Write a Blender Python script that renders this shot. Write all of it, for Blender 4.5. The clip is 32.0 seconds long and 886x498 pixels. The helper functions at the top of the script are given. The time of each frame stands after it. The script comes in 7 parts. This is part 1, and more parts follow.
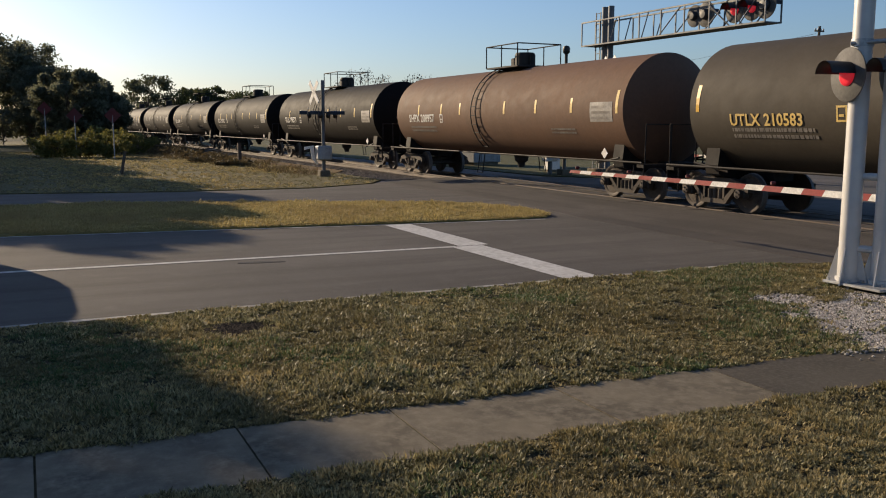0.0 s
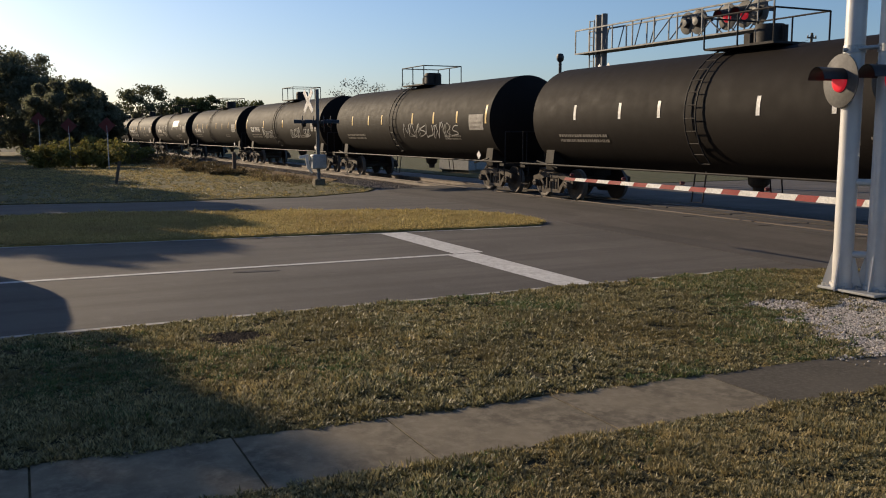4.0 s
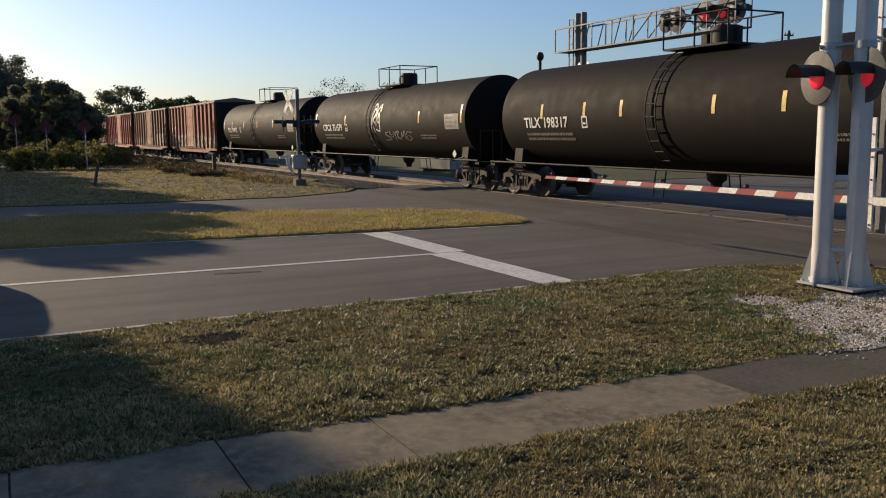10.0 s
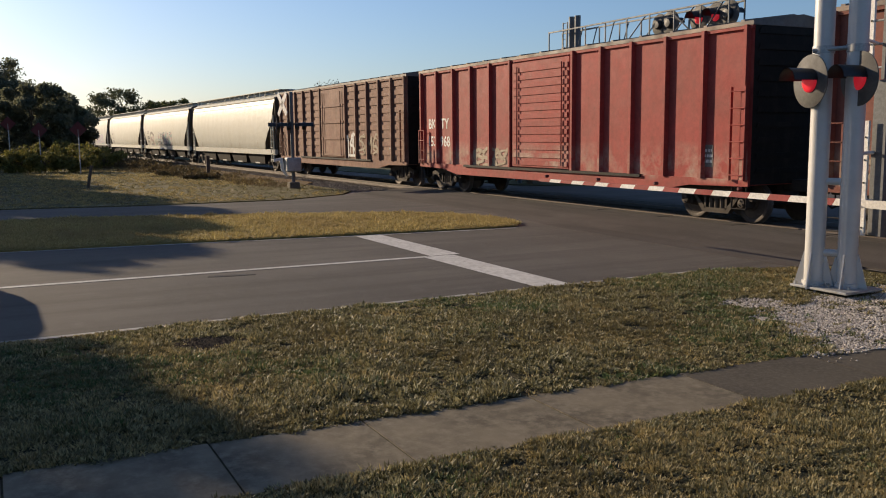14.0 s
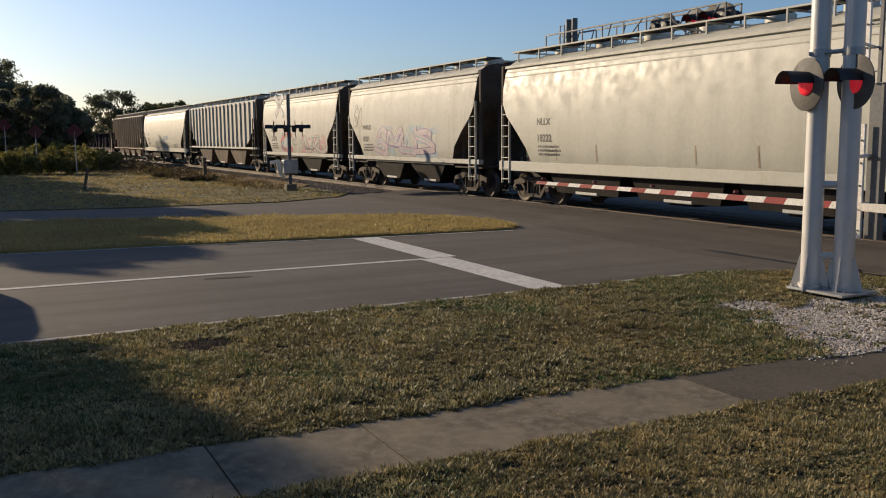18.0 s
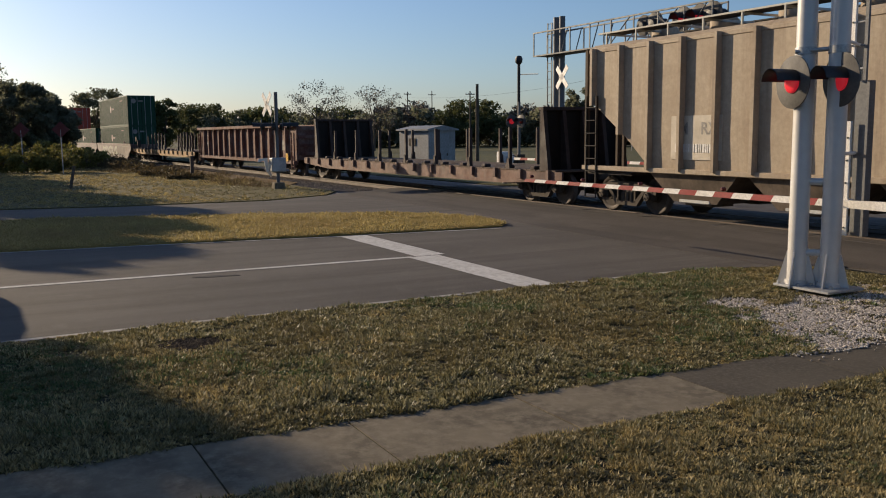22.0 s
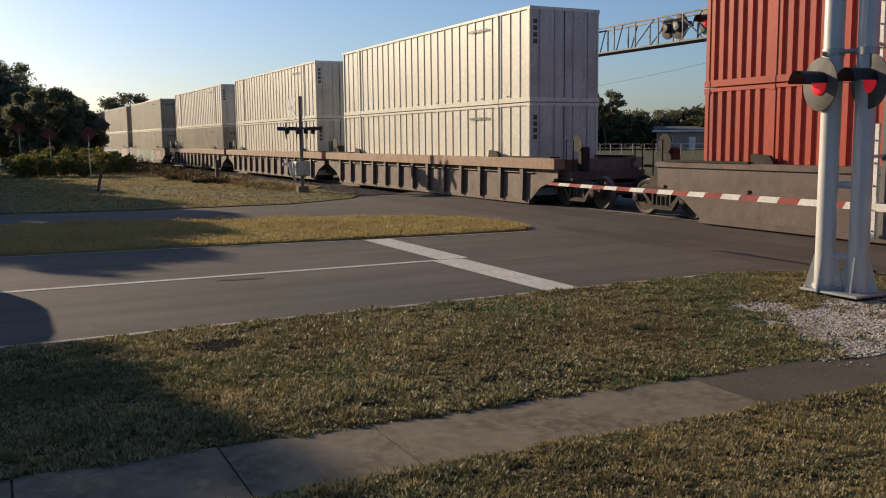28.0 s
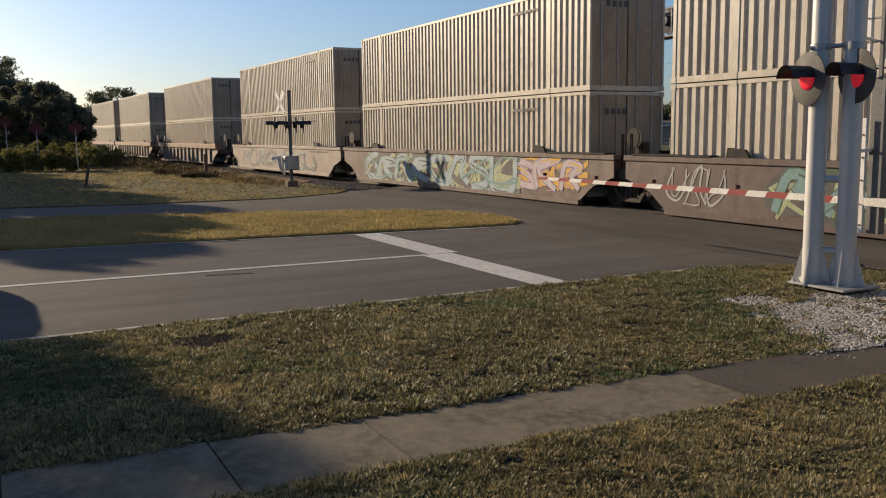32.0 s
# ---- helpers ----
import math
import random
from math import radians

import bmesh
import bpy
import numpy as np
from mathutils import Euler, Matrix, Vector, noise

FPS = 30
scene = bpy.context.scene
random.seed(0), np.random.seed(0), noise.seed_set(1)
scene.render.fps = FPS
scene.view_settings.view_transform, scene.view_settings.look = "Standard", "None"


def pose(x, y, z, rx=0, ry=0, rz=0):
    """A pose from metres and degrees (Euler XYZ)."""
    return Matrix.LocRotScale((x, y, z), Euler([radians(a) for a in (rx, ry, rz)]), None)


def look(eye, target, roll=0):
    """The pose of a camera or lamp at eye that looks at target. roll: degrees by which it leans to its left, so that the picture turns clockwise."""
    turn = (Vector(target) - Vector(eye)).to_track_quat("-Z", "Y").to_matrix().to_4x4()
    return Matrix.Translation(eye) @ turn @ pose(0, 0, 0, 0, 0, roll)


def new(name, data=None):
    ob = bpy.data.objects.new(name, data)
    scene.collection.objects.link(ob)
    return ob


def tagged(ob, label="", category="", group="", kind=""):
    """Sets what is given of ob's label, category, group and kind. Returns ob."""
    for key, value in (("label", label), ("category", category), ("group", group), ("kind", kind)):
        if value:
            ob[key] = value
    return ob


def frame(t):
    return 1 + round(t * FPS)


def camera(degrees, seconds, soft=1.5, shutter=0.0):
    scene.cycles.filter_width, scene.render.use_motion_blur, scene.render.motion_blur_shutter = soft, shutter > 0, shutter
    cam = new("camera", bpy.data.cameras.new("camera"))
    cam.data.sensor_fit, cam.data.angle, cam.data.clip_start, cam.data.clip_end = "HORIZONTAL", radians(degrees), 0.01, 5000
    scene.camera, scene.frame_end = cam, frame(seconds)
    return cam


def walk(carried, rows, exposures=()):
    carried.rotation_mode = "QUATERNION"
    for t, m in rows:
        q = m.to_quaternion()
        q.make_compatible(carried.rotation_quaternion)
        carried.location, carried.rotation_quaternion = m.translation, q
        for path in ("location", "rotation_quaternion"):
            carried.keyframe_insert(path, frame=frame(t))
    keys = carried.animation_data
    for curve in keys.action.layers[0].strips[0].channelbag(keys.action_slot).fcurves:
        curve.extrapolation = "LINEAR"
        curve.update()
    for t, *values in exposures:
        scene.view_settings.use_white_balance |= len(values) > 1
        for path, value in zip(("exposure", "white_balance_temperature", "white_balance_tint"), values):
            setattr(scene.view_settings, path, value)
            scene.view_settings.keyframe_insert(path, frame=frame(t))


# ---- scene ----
# Camera: hand-held beside a level crossing, turning slightly.
CAM_H = 2.2
SPEED = 21.5          # the train's speed, m/s
TRACK_Y = 15.98       # centre line of the track at the crossing
RAIL_Z = 0.16


def aim(yaw, tilt, roll):
    return Matrix.Translation((0, 0, CAM_H)) @ pose(0, 0, 0, 0, 0, yaw) @ pose(0, 0, 0, 90 - tilt) @ pose(0, 0, 0, 0, 0, roll)


cam = camera(53.06, 32.0, soft=1.05)
walk(cam, [(t, aim(yaw, tilt, roll)) for t, yaw, tilt, roll in (
    (0, 64.79, 8.00, 0.12), (0.5, 64.49, 8.04, 0.03), (1, 64.54, 7.98, 0.01), (1.5, 64.62, 7.86, -0.15),
    (2, 64.42, 7.70, -0.11), (2.5, 64.35, 7.60, -0.10), (3, 64.41, 7.52, -0.12), (3.5, 64.45, 7.47, -0.14),
    (5.5, 64.56, 7.66, -0.39), (6, 64.45, 7.69, -0.34), (6.5, 64.35, 7.52, -0.31), (7, 64.07, 7.44, -0.27),
    (7.5, 63.43, 7.42, -0.26), (8, 63.27, 7.38, -0.24), (8.5, 63.39, 7.40, -0.28), (9, 63.46, 7.46, -0.35),
    (9.5, 63.44, 7.47, -0.47), (10, 63.31, 7.54, -0.58), (10.5, 63.41, 7.55, -0.59), (11, 63.63, 7.59, -0.59),
    (11.5, 63.62, 7.46, -0.49), (12, 63.38, 7.46, -0.39), (12.5, 63.17, 7.33, -0.35), (13, 63.05, 7.25, -0.42),
    (13.5, 63.03, 7.32, -0.57), (14, 62.92, 7.36, -0.54), (14.5, 62.77, 7.42, -0.37), (16.5, 63.04, 7.30, -0.31),
    (17, 63.09, 7.20, -0.39), (17.5, 62.94, 7.23, -0.45), (18, 62.71, 7.21, -0.44), (18.5, 62.55, 7.18, -0.52),
    (19, 62.41, 7.07, -0.50), (19.5, 62.29, 7.05, -0.44), (20, 62.13, 7.04, -0.38), (20.5, 62.09, 7.06, -0.44),
    (21, 62.09, 7.13, -0.43), (21.5, 62.05, 7.28, -0.49), (22, 61.96, 7.35, -0.50), (22.5, 61.96, 7.42, -0.53),
    (23, 61.97, 7.45, -0.56), (23.5, 62.07, 7.45, -0.53), (24, 62.20, 7.42, -0.57), (24.5, 62.27, 7.43, -0.57),
    (25, 62.36, 7.44, -0.64), (25.5, 62.27, 7.24, -0.59), (27.5, 63.66, 7.22, -0.62), (28, 63.48, 7.11, -0.64),
    (28.5, 63.29, 7.12, -0.53), (29, 63.29, 7.28, -0.39), (29.5, 63.32, 7.40, -0.53), (30, 63.30, 7.49, -0.67),
    (30.5, 63.25, 7.64, -0.75), (31, 63.00, 7.60, -0.64), (31.5, 62.84, 7.48, -0.49), (32, 62.80, 7.48, -0.63))],
     exposures=((0, 0.34), (13, 0.34), (17.5, 0.22), (22, 0.22), (26, 0.26), (32, 0.24)))

# World and sun: low evening sun, far to one side of the view.
SUN_EL, SUN_AZ = radians(17.4), math.atan2(-0.911, -0.411)
world = bpy.data.worlds.new("sky")
scene.world = world
world.use_nodes = True
sky = world.node_tree.nodes.new("ShaderNodeTexSky")
sky.sky_type = "NISHITA"
sky.sun_disc = False
sky.sun_elevation, sky.sun_rotation = SUN_EL, SUN_AZ
sky.air_density, sky.dust_density, sky.ozone_density = 1.0, 0.95, 4.2
world.node_tree.nodes["Background"].inputs["Strength"].default_value = 0.093
haze = world.node_tree.nodes.new("ShaderNodeMix")
haze.data_type, haze.blend_type = "RGBA", "MULTIPLY"
haze.inputs[0].default_value = 1.0
haze.inputs[7].default_value = (0.985, 0.987, 1.075, 1)
world.node_tree.links.new(sky.outputs[0], haze.inputs[6])
world.node_tree.links.new(haze.outputs[2], world.node_tree.nodes["Background"].inputs[0])
sun_dir = Vector((math.sin(SUN_AZ) * math.cos(SUN_EL), math.cos(SUN_AZ) * math.cos(SUN_EL), math.sin(SUN_EL)))
sun = new("sun", bpy.data.lights.new("sun", "SUN"))
sun.data.energy, sun.data.angle, sun.data.color = 5.0, radians(0.6), (1.0, 0.79, 0.54)
sun.matrix_basis = look(sun_dir * 100, (0, 0, 0))

# ---- mesh helpers ----
class Geo:
    """Collects vertices and faces of one mesh."""

    def __init__(self):
        self.v, self.f = [], []

    def add(self, vs, fs):
        n = len(self.v)
        self.v.extend(tuple(p) for p in vs)
        self.f.extend(tuple(i + n for i in f) for f in fs)
        return self

    def box(self, x0, x1, y0, y1, z0, z1, c=0.0):
        if c <= 0:
            vs = [(x, y, z) for x in (x0, x1) for y in (y0, y1) for z in (z0, z1)]
            return self.add(vs, [(0, 1, 3, 2), (4, 6, 7, 5), (0, 4, 5, 1), (2, 3, 7, 6), (0, 2, 6, 4), (1, 5, 7, 3)])
        c = min(c, (x1 - x0) * 0.45, (y1 - y0) * 0.45, (z1 - z0) * 0.45)
        ring = [(x0 + c, y0), (x1 - c, y0), (x1, y0 + c), (x1, y1 - c), (x1 - c, y1), (x0 + c, y1), (x0, y1 - c), (x0, y0 + c)]
        ins = [(min(max(x, x0 + c), x1 - c), min(max(y, y0 + c), y1 - c)) for x, y in ring]
        vs = [(x, y, z0) for x, y in ins] + [(x, y, z0 + c) for x, y in ring] + [(x, y, z1 - c) for x, y in ring] + [(x, y, z1) for x, y in ins]
        fs = [(7, 6, 5, 4, 3, 2, 1, 0), tuple(range(24, 32))]
        for k in range(3):
            fs += [(8 * k + i, 8 * k + (i + 1) % 8, 8 * k + 8 + (i + 1) % 8, 8 * k + 8 + i) for i in range(8)]
        return self.add(vs, fs)

    def tube(self, pts, r, n=8, caps=True, r2=None):
        """A round bar along a line of points, r at the start, r2 at the end."""
        pts = [Vector(p) for p in pts]
        r2 = r if r2 is None else r2
        vs, m = [], len(pts)
        side = None
        for i, p in enumerate(pts):
            d = (pts[min(i + 1, m - 1)] - pts[max(i - 1, 0)]).normalized()
            if side is None:
                side = d.cross(Vector((0, 0, 1)) if abs(d.z) < 0.9 else Vector((1, 0, 0))).normalized()
            side = (side - d * side.dot(d)).normalized()
            up = d.cross(side)
            rr = r + (r2 - r) * i / max(1, m - 1)
            vs += [p + (side * math.cos(a) + up * math.sin(a)) * rr for a in (2 * math.pi * k / n for k in range(n))]
        fs = [(i * n + k, i * n + (k + 1) % n, i * n + n + (k + 1) % n, i * n + n + k) for i in range(m - 1) for k in range(n)]
        if caps:
            fs += [tuple(range(n))[::-1], tuple(range((m - 1) * n, m * n))]
        return self.add(vs, fs)

    def lathe(self, profile, axis, centre, n=16, caps=True):
        """Turns (along, radius) pairs round an axis through the centre."""
        c, m = Vector(centre), len(profile)
        ax = {"x": Vector((1, 0, 0)), "y": Vector((0, 1, 0)), "z": Vector((0, 0, 1))}[axis]
        u = {"x": Vector((0, 1, 0)), "y": Vector((0, 0, 1)), "z": Vector((1, 0, 0))}[axis]
        w = ax.cross(u)
        vs = [c + ax * s + (u * math.cos(a) + w * math.sin(a)) * r for s, r in profile for a in (2 * math.pi * k / n for k in range(n))]
        fs = [(i * n + k, i * n + (k + 1) % n, i * n + n + (k + 1) % n, i * n + n + k) for i in range(m - 1) for k in range(n)]
        if caps:
            fs += [tuple(range(n))[::-1], tuple(range((m - 1) * n, m * n))]
        return self.add(vs, fs)

    def prism(self, poly, axis, a, b):
        """Extrudes a polygon along an axis from a to b. poly is in (y, z) for x, (x, z) for y, (x, y) for z."""
        put = {"x": lambda s, p: (s, p[0], p[1]), "y": lambda s, p: (p[0], s, p[1]), "z": lambda s, p: (p[0], p[1], s)}[axis]
        n = len(poly)
        vs = [put(a, p) for p in poly] + [put(b, p) for p in poly]
        return self.add(vs, [tuple(range(n)), tuple(range(n, 2 * n))[::-1]] + [(i, i + n, (i + 1) % n + n, (i + 1) % n) for i in range(n)])

    def sheet(self, rows):
        """A sheet through rows of points."""
        n = len(rows[0])
        return self.add([p for r in rows for p in r], [(i * n + k, i * n + k + 1, i * n + n + k + 1, i * n + n + k) for i in range(len(rows) - 1) for k in range(n - 1)])

    def move(self, m):
        self.v = [tuple(m @ Vector(p)) for p in self.v]
        return self

    def join(self, other, m=None):
        return self.add([m @ Vector(p) for p in other.v] if m else other.v, other.f)

    def mesh(self, name, mat, smooth=False, fix=True):
        me = bpy.data.meshes.new(name)
        me.from_pydata(self.v, [], self.f)
        if fix:
            bm = bmesh.new()
            bm.from_mesh(me)
            bmesh.ops.recalc_face_normals(bm, faces=bm.faces)
            bm.to_mesh(me)
            bm.free()
        if mat:
            me.materials.append(mat)
        if smooth:
            me.shade_smooth() if smooth is True else me.set_sharp_from_angle(angle=radians(smooth))
            if smooth is not True:
                me.polygons.foreach_set("use_smooth", [True] * len(me.polygons))
        return me


def part(name, data, mat, parent, label="", at=None, smooth=False):
    """Links a Geo or a mesh as one mesh object under a thing or a part."""
    me = data.mesh(name, mat, smooth) if isinstance(data, Geo) else data
    ob = new(name, me)
    ob.parent = parent
    if at is not None:
        ob.matrix_basis = at
    return tagged(ob, label)


def thing(name, label, category, at=None, group="", data=None, mat=None, smooth=False):
    me = data.mesh(name, mat, smooth) if isinstance(data, Geo) else data
    ob = new(name, me)
    if at is not None:
        ob.matrix_basis = at
    return tagged(ob, label, category, group)


def structure(name, data, mat, label="", category="", smooth=False):
    me = data.mesh(name, mat, smooth) if isinstance(data, Geo) else data
    return tagged(new(name, me), label, category, kind="structure")


def bend(x):
    """How far the track swings towards the camera's side, and its slope, at x."""
    c = -2.11e-4
    q = min(x + 25.0, 0.0)
    if q > -135:
        return c * q * q, 2 * c * q
    k = -270 * c
    return c * 135 * 135 + k * (q + 135), k


def letters(text, size, x, z, y, mat, parent, name="lettering", label="", spacing=1.0, wide=1.0):
    """Flat lettering on a side that faces -y, one part a word; x is its left end, z its foot."""
    if " " in text:
        for word in text.split(" "):
            ob = letters(word, size, x, z, y, mat, parent, name, label, spacing, wide)
            x += max(v.co.x for v in ob.data.vertices) + 0.30 * size * wide
        return ob
    cu = bpy.data.curves.new("type", "FONT")
    cu.body, cu.size, cu.extrude, cu.resolution_u = text, size, 0.0, 2
    cu.space_character, cu.offset = spacing, size * 0.022
    ob = bpy.data.objects.new("type", cu)
    me = bpy.data.meshes.new_from_object(ob)
    bpy.data.objects.remove(ob)
    bpy.data.curves.remove(cu)
    me.materials.clear()
    me.materials.append(mat)
    me.transform(Matrix(((wide, 0, 0, 0), (0, 0, -1, 0), (0, 1, 0, 0), (0, 0, 0, 1))))
    if callable(y):
        for v in me.vertices:
            v.co.y = y(v.co.z + z) - 0.008
        y = 0.0
    return part(name, me, mat, parent, label, Matrix.Translation((x, y, z)))


# ---- materials ----
def nodes_of(name):
    m = bpy.data.materials.new(name)
    m.use_nodes = True
    nt = m.node_tree
    return m, nt, nt.nodes["Principled BSDF"]


def noise_node(nt, vec, scale, detail=4, rough=0.55):
    n = nt.nodes.new("ShaderNodeTexNoise")
    n.inputs["Scale"].default_value, n.inputs["Detail"].default_value, n.inputs["Roughness"].default_value = scale, detail, rough
    nt.links.new(vec, n.inputs["Vector"])
    return n.outputs["Fac"]


def ramp(nt, fac, lo, hi, a=0.0, b=1.0):
    n = nt.nodes.new("ShaderNodeMapRange")
    for i, v in zip(("From Min", "From Max", "To Min", "To Max"), (lo, hi, a, b)):
        n.inputs[i].default_value = v
    nt.links.new(fac, n.inputs["Value"])
    return n.outputs["Result"]


def blend(nt, fac, a, b, kind="MIX"):
    n = nt.nodes.new("ShaderNodeMix")
    n.data_type, n.blend_type = "RGBA", kind
    for sock, val in ((n.inputs[0], fac), (n.inputs[6], a), (n.inputs[7], b)):
        if isinstance(val, bpy.types.NodeSocket):
            nt.links.new(val, sock)
        else:
            sock.default_value = (*val, 1) if isinstance(val, tuple) else val
    return n.outputs[2]


def coords(nt, scale=(1, 1, 1), per_object=True):
    """Object coordinates in metres, shifted for each object so that no two look alike."""
    tc = nt.nodes.new("ShaderNodeTexCoord")
    mp = nt.nodes.new("ShaderNodeMapping")
    mp.inputs["Scale"].default_value = scale
    nt.links.new(tc.outputs["Object"], mp.inputs["Vector"])
    if per_object:
        info = nt.nodes.new("ShaderNodeObjectInfo")
        mul = nt.nodes.new("ShaderNodeMath")
        mul.operation = "MULTIPLY"
        mul.inputs[1].default_value = 37.0
        nt.links.new(info.outputs["Random"], mul.inputs[0])
        nt.links.new(mul.outputs[0], mp.inputs["Location"])
    return mp.outputs["Vector"]


def bump(nt, bsdf, height, strength, dist):
    b = nt.nodes.new("ShaderNodeBump")
    b.inputs["Strength"].default_value, b.inputs["Distance"].default_value = strength, dist
    nt.links.new(height, b.inputs["Height"])
    nt.links.new(b.outputs["Normal"], bsdf.inputs["Normal"])


def paint(name, col, worn, rough=0.5, metal=0.0, patch=0.9, fine=14.0, streak=0.5, dirt=(0.09, 0.07, 0.05), dent=0.02, amount=0.6, spec=0.5, scrape=None):
    """Weathered paint: large worn patches, run-down streaks of dirt, fine grain and slight dents."""
    m, nt, b = nodes_of(name)
    v = coords(nt)
    big = ramp(nt, noise_node(nt, v, patch, 5, 0.6), 0.42, 0.68)
    c = blend(nt, big, col, worn)
    if streak > 0:
        run = ramp(nt, noise_node(nt, coords(nt, (2.2, 2.2, 0.12)), 1.6, 5, 0.65), 0.5, 0.78, 0, streak)
        c = blend(nt, run, c, dirt)
    if scrape:
        # Rubbed and overpainted blotches between two heights.
        low, high, tone, much = scrape
        tc, sep = nt.nodes.new("ShaderNodeTexCoord"), nt.nodes.new("ShaderNodeSeparateXYZ")
        nt.links.new(tc.outputs["Object"], sep.inputs[0])
        rag = noise_node(nt, v, 0.9, 6, 0.65)
        mask = None
        for fac in (ramp(nt, sep.outputs["Z"], high, high - 0.5), ramp(nt, sep.outputs["Z"], low - 0.05, low + 0.1), ramp(nt, rag, 0.44, 0.60, 0, much)):
            if mask is None:
                mask = fac
            else:
                mul = nt.nodes.new("ShaderNodeMath")
                mul.operation = "MULTIPLY"
                nt.links.new(mask, mul.inputs[0])
                nt.links.new(fac, mul.inputs[1])
                mask = mul.outputs[0]
        c = blend(nt, mask, c, tone)
    grain = ramp(nt, noise_node(nt, v, fine, 6, 0.7), 0.3, 0.75, 1 - amount * 0.5, 1 + amount * 0.35)
    g = nt.nodes.new("ShaderNodeVectorMath")
    g.operation = "SCALE"
    nt.links.new(c, g.inputs[0])
    nt.links.new(grain, g.inputs["Scale"])
    nt.links.new(g.outputs[0], b.inputs["Base Color"])
    nt.links.new(ramp(nt, noise_node(nt, v, 3.0, 4), 0.3, 0.7, max(0.05, rough - (0.12 if spec > 0.4 else 0.04)), min(1, rough + (0.15 if spec > 0.4 else 0.05))), b.inputs["Roughness"])
    b.inputs["Metallic"].default_value = metal
    b.inputs["Specular IOR Level"].default_value = spec
    if dent:
        bump(nt, b, noise_node(nt, v, 2.2, 3), 0.5, dent)
    return m


def rough_stuff(name, cols, scales, rough=0.9, relief=0.02, relief_scale=40.0, per_object=False):
    """Earthy stuff: three colours mixed by noise at the given scales, with relief."""
    m, nt, b = nodes_of(name)
    v = coords(nt, per_object=per_object)
    c = blend(nt, ramp(nt, noise_node(nt, v, scales[0], 5, 0.6), 0.38, 0.64), cols[0], cols[1])
    c = blend(nt, ramp(nt, noise_node(nt, v, scales[1], 6, 0.7), 0.45, 0.7), c, cols[2])
    nt.links.new(c, b.inputs["Base Color"])
    b.inputs["Roughness"].default_value = rough
    b.inputs["Specular IOR Level"].default_value = 0.25
    if relief:
        bump(nt, b, noise_node(nt, v, relief_scale, 6, 0.7), 0.7, relief)
    return m


def island_tint(name, col, col2, rough=0.7, trans=0.0, patch=None, power=1.0):
    """For joined leaves and blades: each piece takes its own tint."""
    m, nt, b = nodes_of(name)
    geo = nt.nodes.new("ShaderNodeNewGeometry")
    share = geo.outputs["Random Per Island"]
    if power != 1.0:
        skew = nt.nodes.new("ShaderNodeMath")
        skew.operation = "POWER"
        skew.inputs[1].default_value = power
        nt.links.new(share, skew.inputs[0])
        share = skew.outputs[0]
    nt.links.new(blend(nt, share, col, col2), b.inputs["Base Color"])
    b.inputs["Roughness"].default_value = rough
    b.inputs["Specular IOR Level"].default_value = 0.3
    tint = b.inputs["Base Color"].links[0].from_socket
    if patch:
        tint = blend(nt, ramp(nt, noise_node(nt, coords(nt, per_object=False), patch[0], 4, 0.6), 0.42, 0.62, 0, 0.75), tint, patch[1])
        nt.links.new(tint, b.inputs["Base Color"])
    if trans:
        thin = nt.nodes.new("ShaderNodeBsdfTranslucent")
        nt.links.new(tint, thin.inputs["Color"])
        mix = nt.nodes.new("ShaderNodeMixShader")
        mix.inputs[0].default_value = trans
        nt.links.new(b.outputs[0], mix.inputs[1])
        nt.links.new(thin.outputs[0], mix.inputs[2])
        nt.links.new(mix.outputs[0], nt.nodes["Material Output"].inputs["Surface"])
    return m


def glow(name, col, strength):
    m, nt, b = nodes_of(name)
    b.inputs["Base Color"].default_value = (*col, 1)
    b.inputs["Emission Color"].default_value = (*col, 1)
    b.inputs["Emission Strength"].default_value = strength
    b.inputs["Roughness"].default_value = 0.3
    return m


GRASS = rough_stuff("grass_ground", ((0.046, 0.044, 0.019), (0.070, 0.055, 0.027), (0.026, 0.023, 0.012)), (0.45, 9.0), 0.95, 0.04, 30)
DRY = rough_stuff("dry_grass", ((0.30, 0.22, 0.07), (0.19, 0.16, 0.05), (0.36, 0.27, 0.11)), (0.5, 8.0), 0.95, 0.04, 30)


def asphalt(name, base, dark, pale, lanes=(0.9, 0.05)):
    """Old asphalt: patches, wheel streaks along the lanes, oil spots and fine stone."""
    m, nt, b = nodes_of(name)
    v = coords(nt, per_object=False)
    c = blend(nt, ramp(nt, noise_node(nt, v, 0.28, 5, 0.62), 0.40, 0.62), base, dark)
    streak = coords(nt, (lanes[0], lanes[1], 1), False)
    c = blend(nt, ramp(nt, noise_node(nt, streak, 1.5, 4, 0.6), 0.46, 0.66, 0, 1.0), c, tuple(0.82 * k for k in dark))
    c = blend(nt, ramp(nt, noise_node(nt, v, 1.9, 6, 0.7), 0.55, 0.75, 0, 0.5), c, pale)
    c = blend(nt, ramp(nt, noise_node(nt, v, 2.6, 3, 0.5), 0.70, 0.78, 0, 0.45), c, tuple(0.6 * k for k in dark))
    c = blend(nt, ramp(nt, noise_node(nt, v, 70.0, 3, 0.8), 0.5, 0.8, 0, 0.55), c, pale)
    nt.links.new(c, b.inputs["Base Color"])
    b.inputs["Roughness"].default_value = 0.88
    b.inputs["Specular IOR Level"].default_value = 0.25
    bump(nt, b, noise_node(nt, v, 150, 5, 0.7), 0.7, 0.004)
    return m


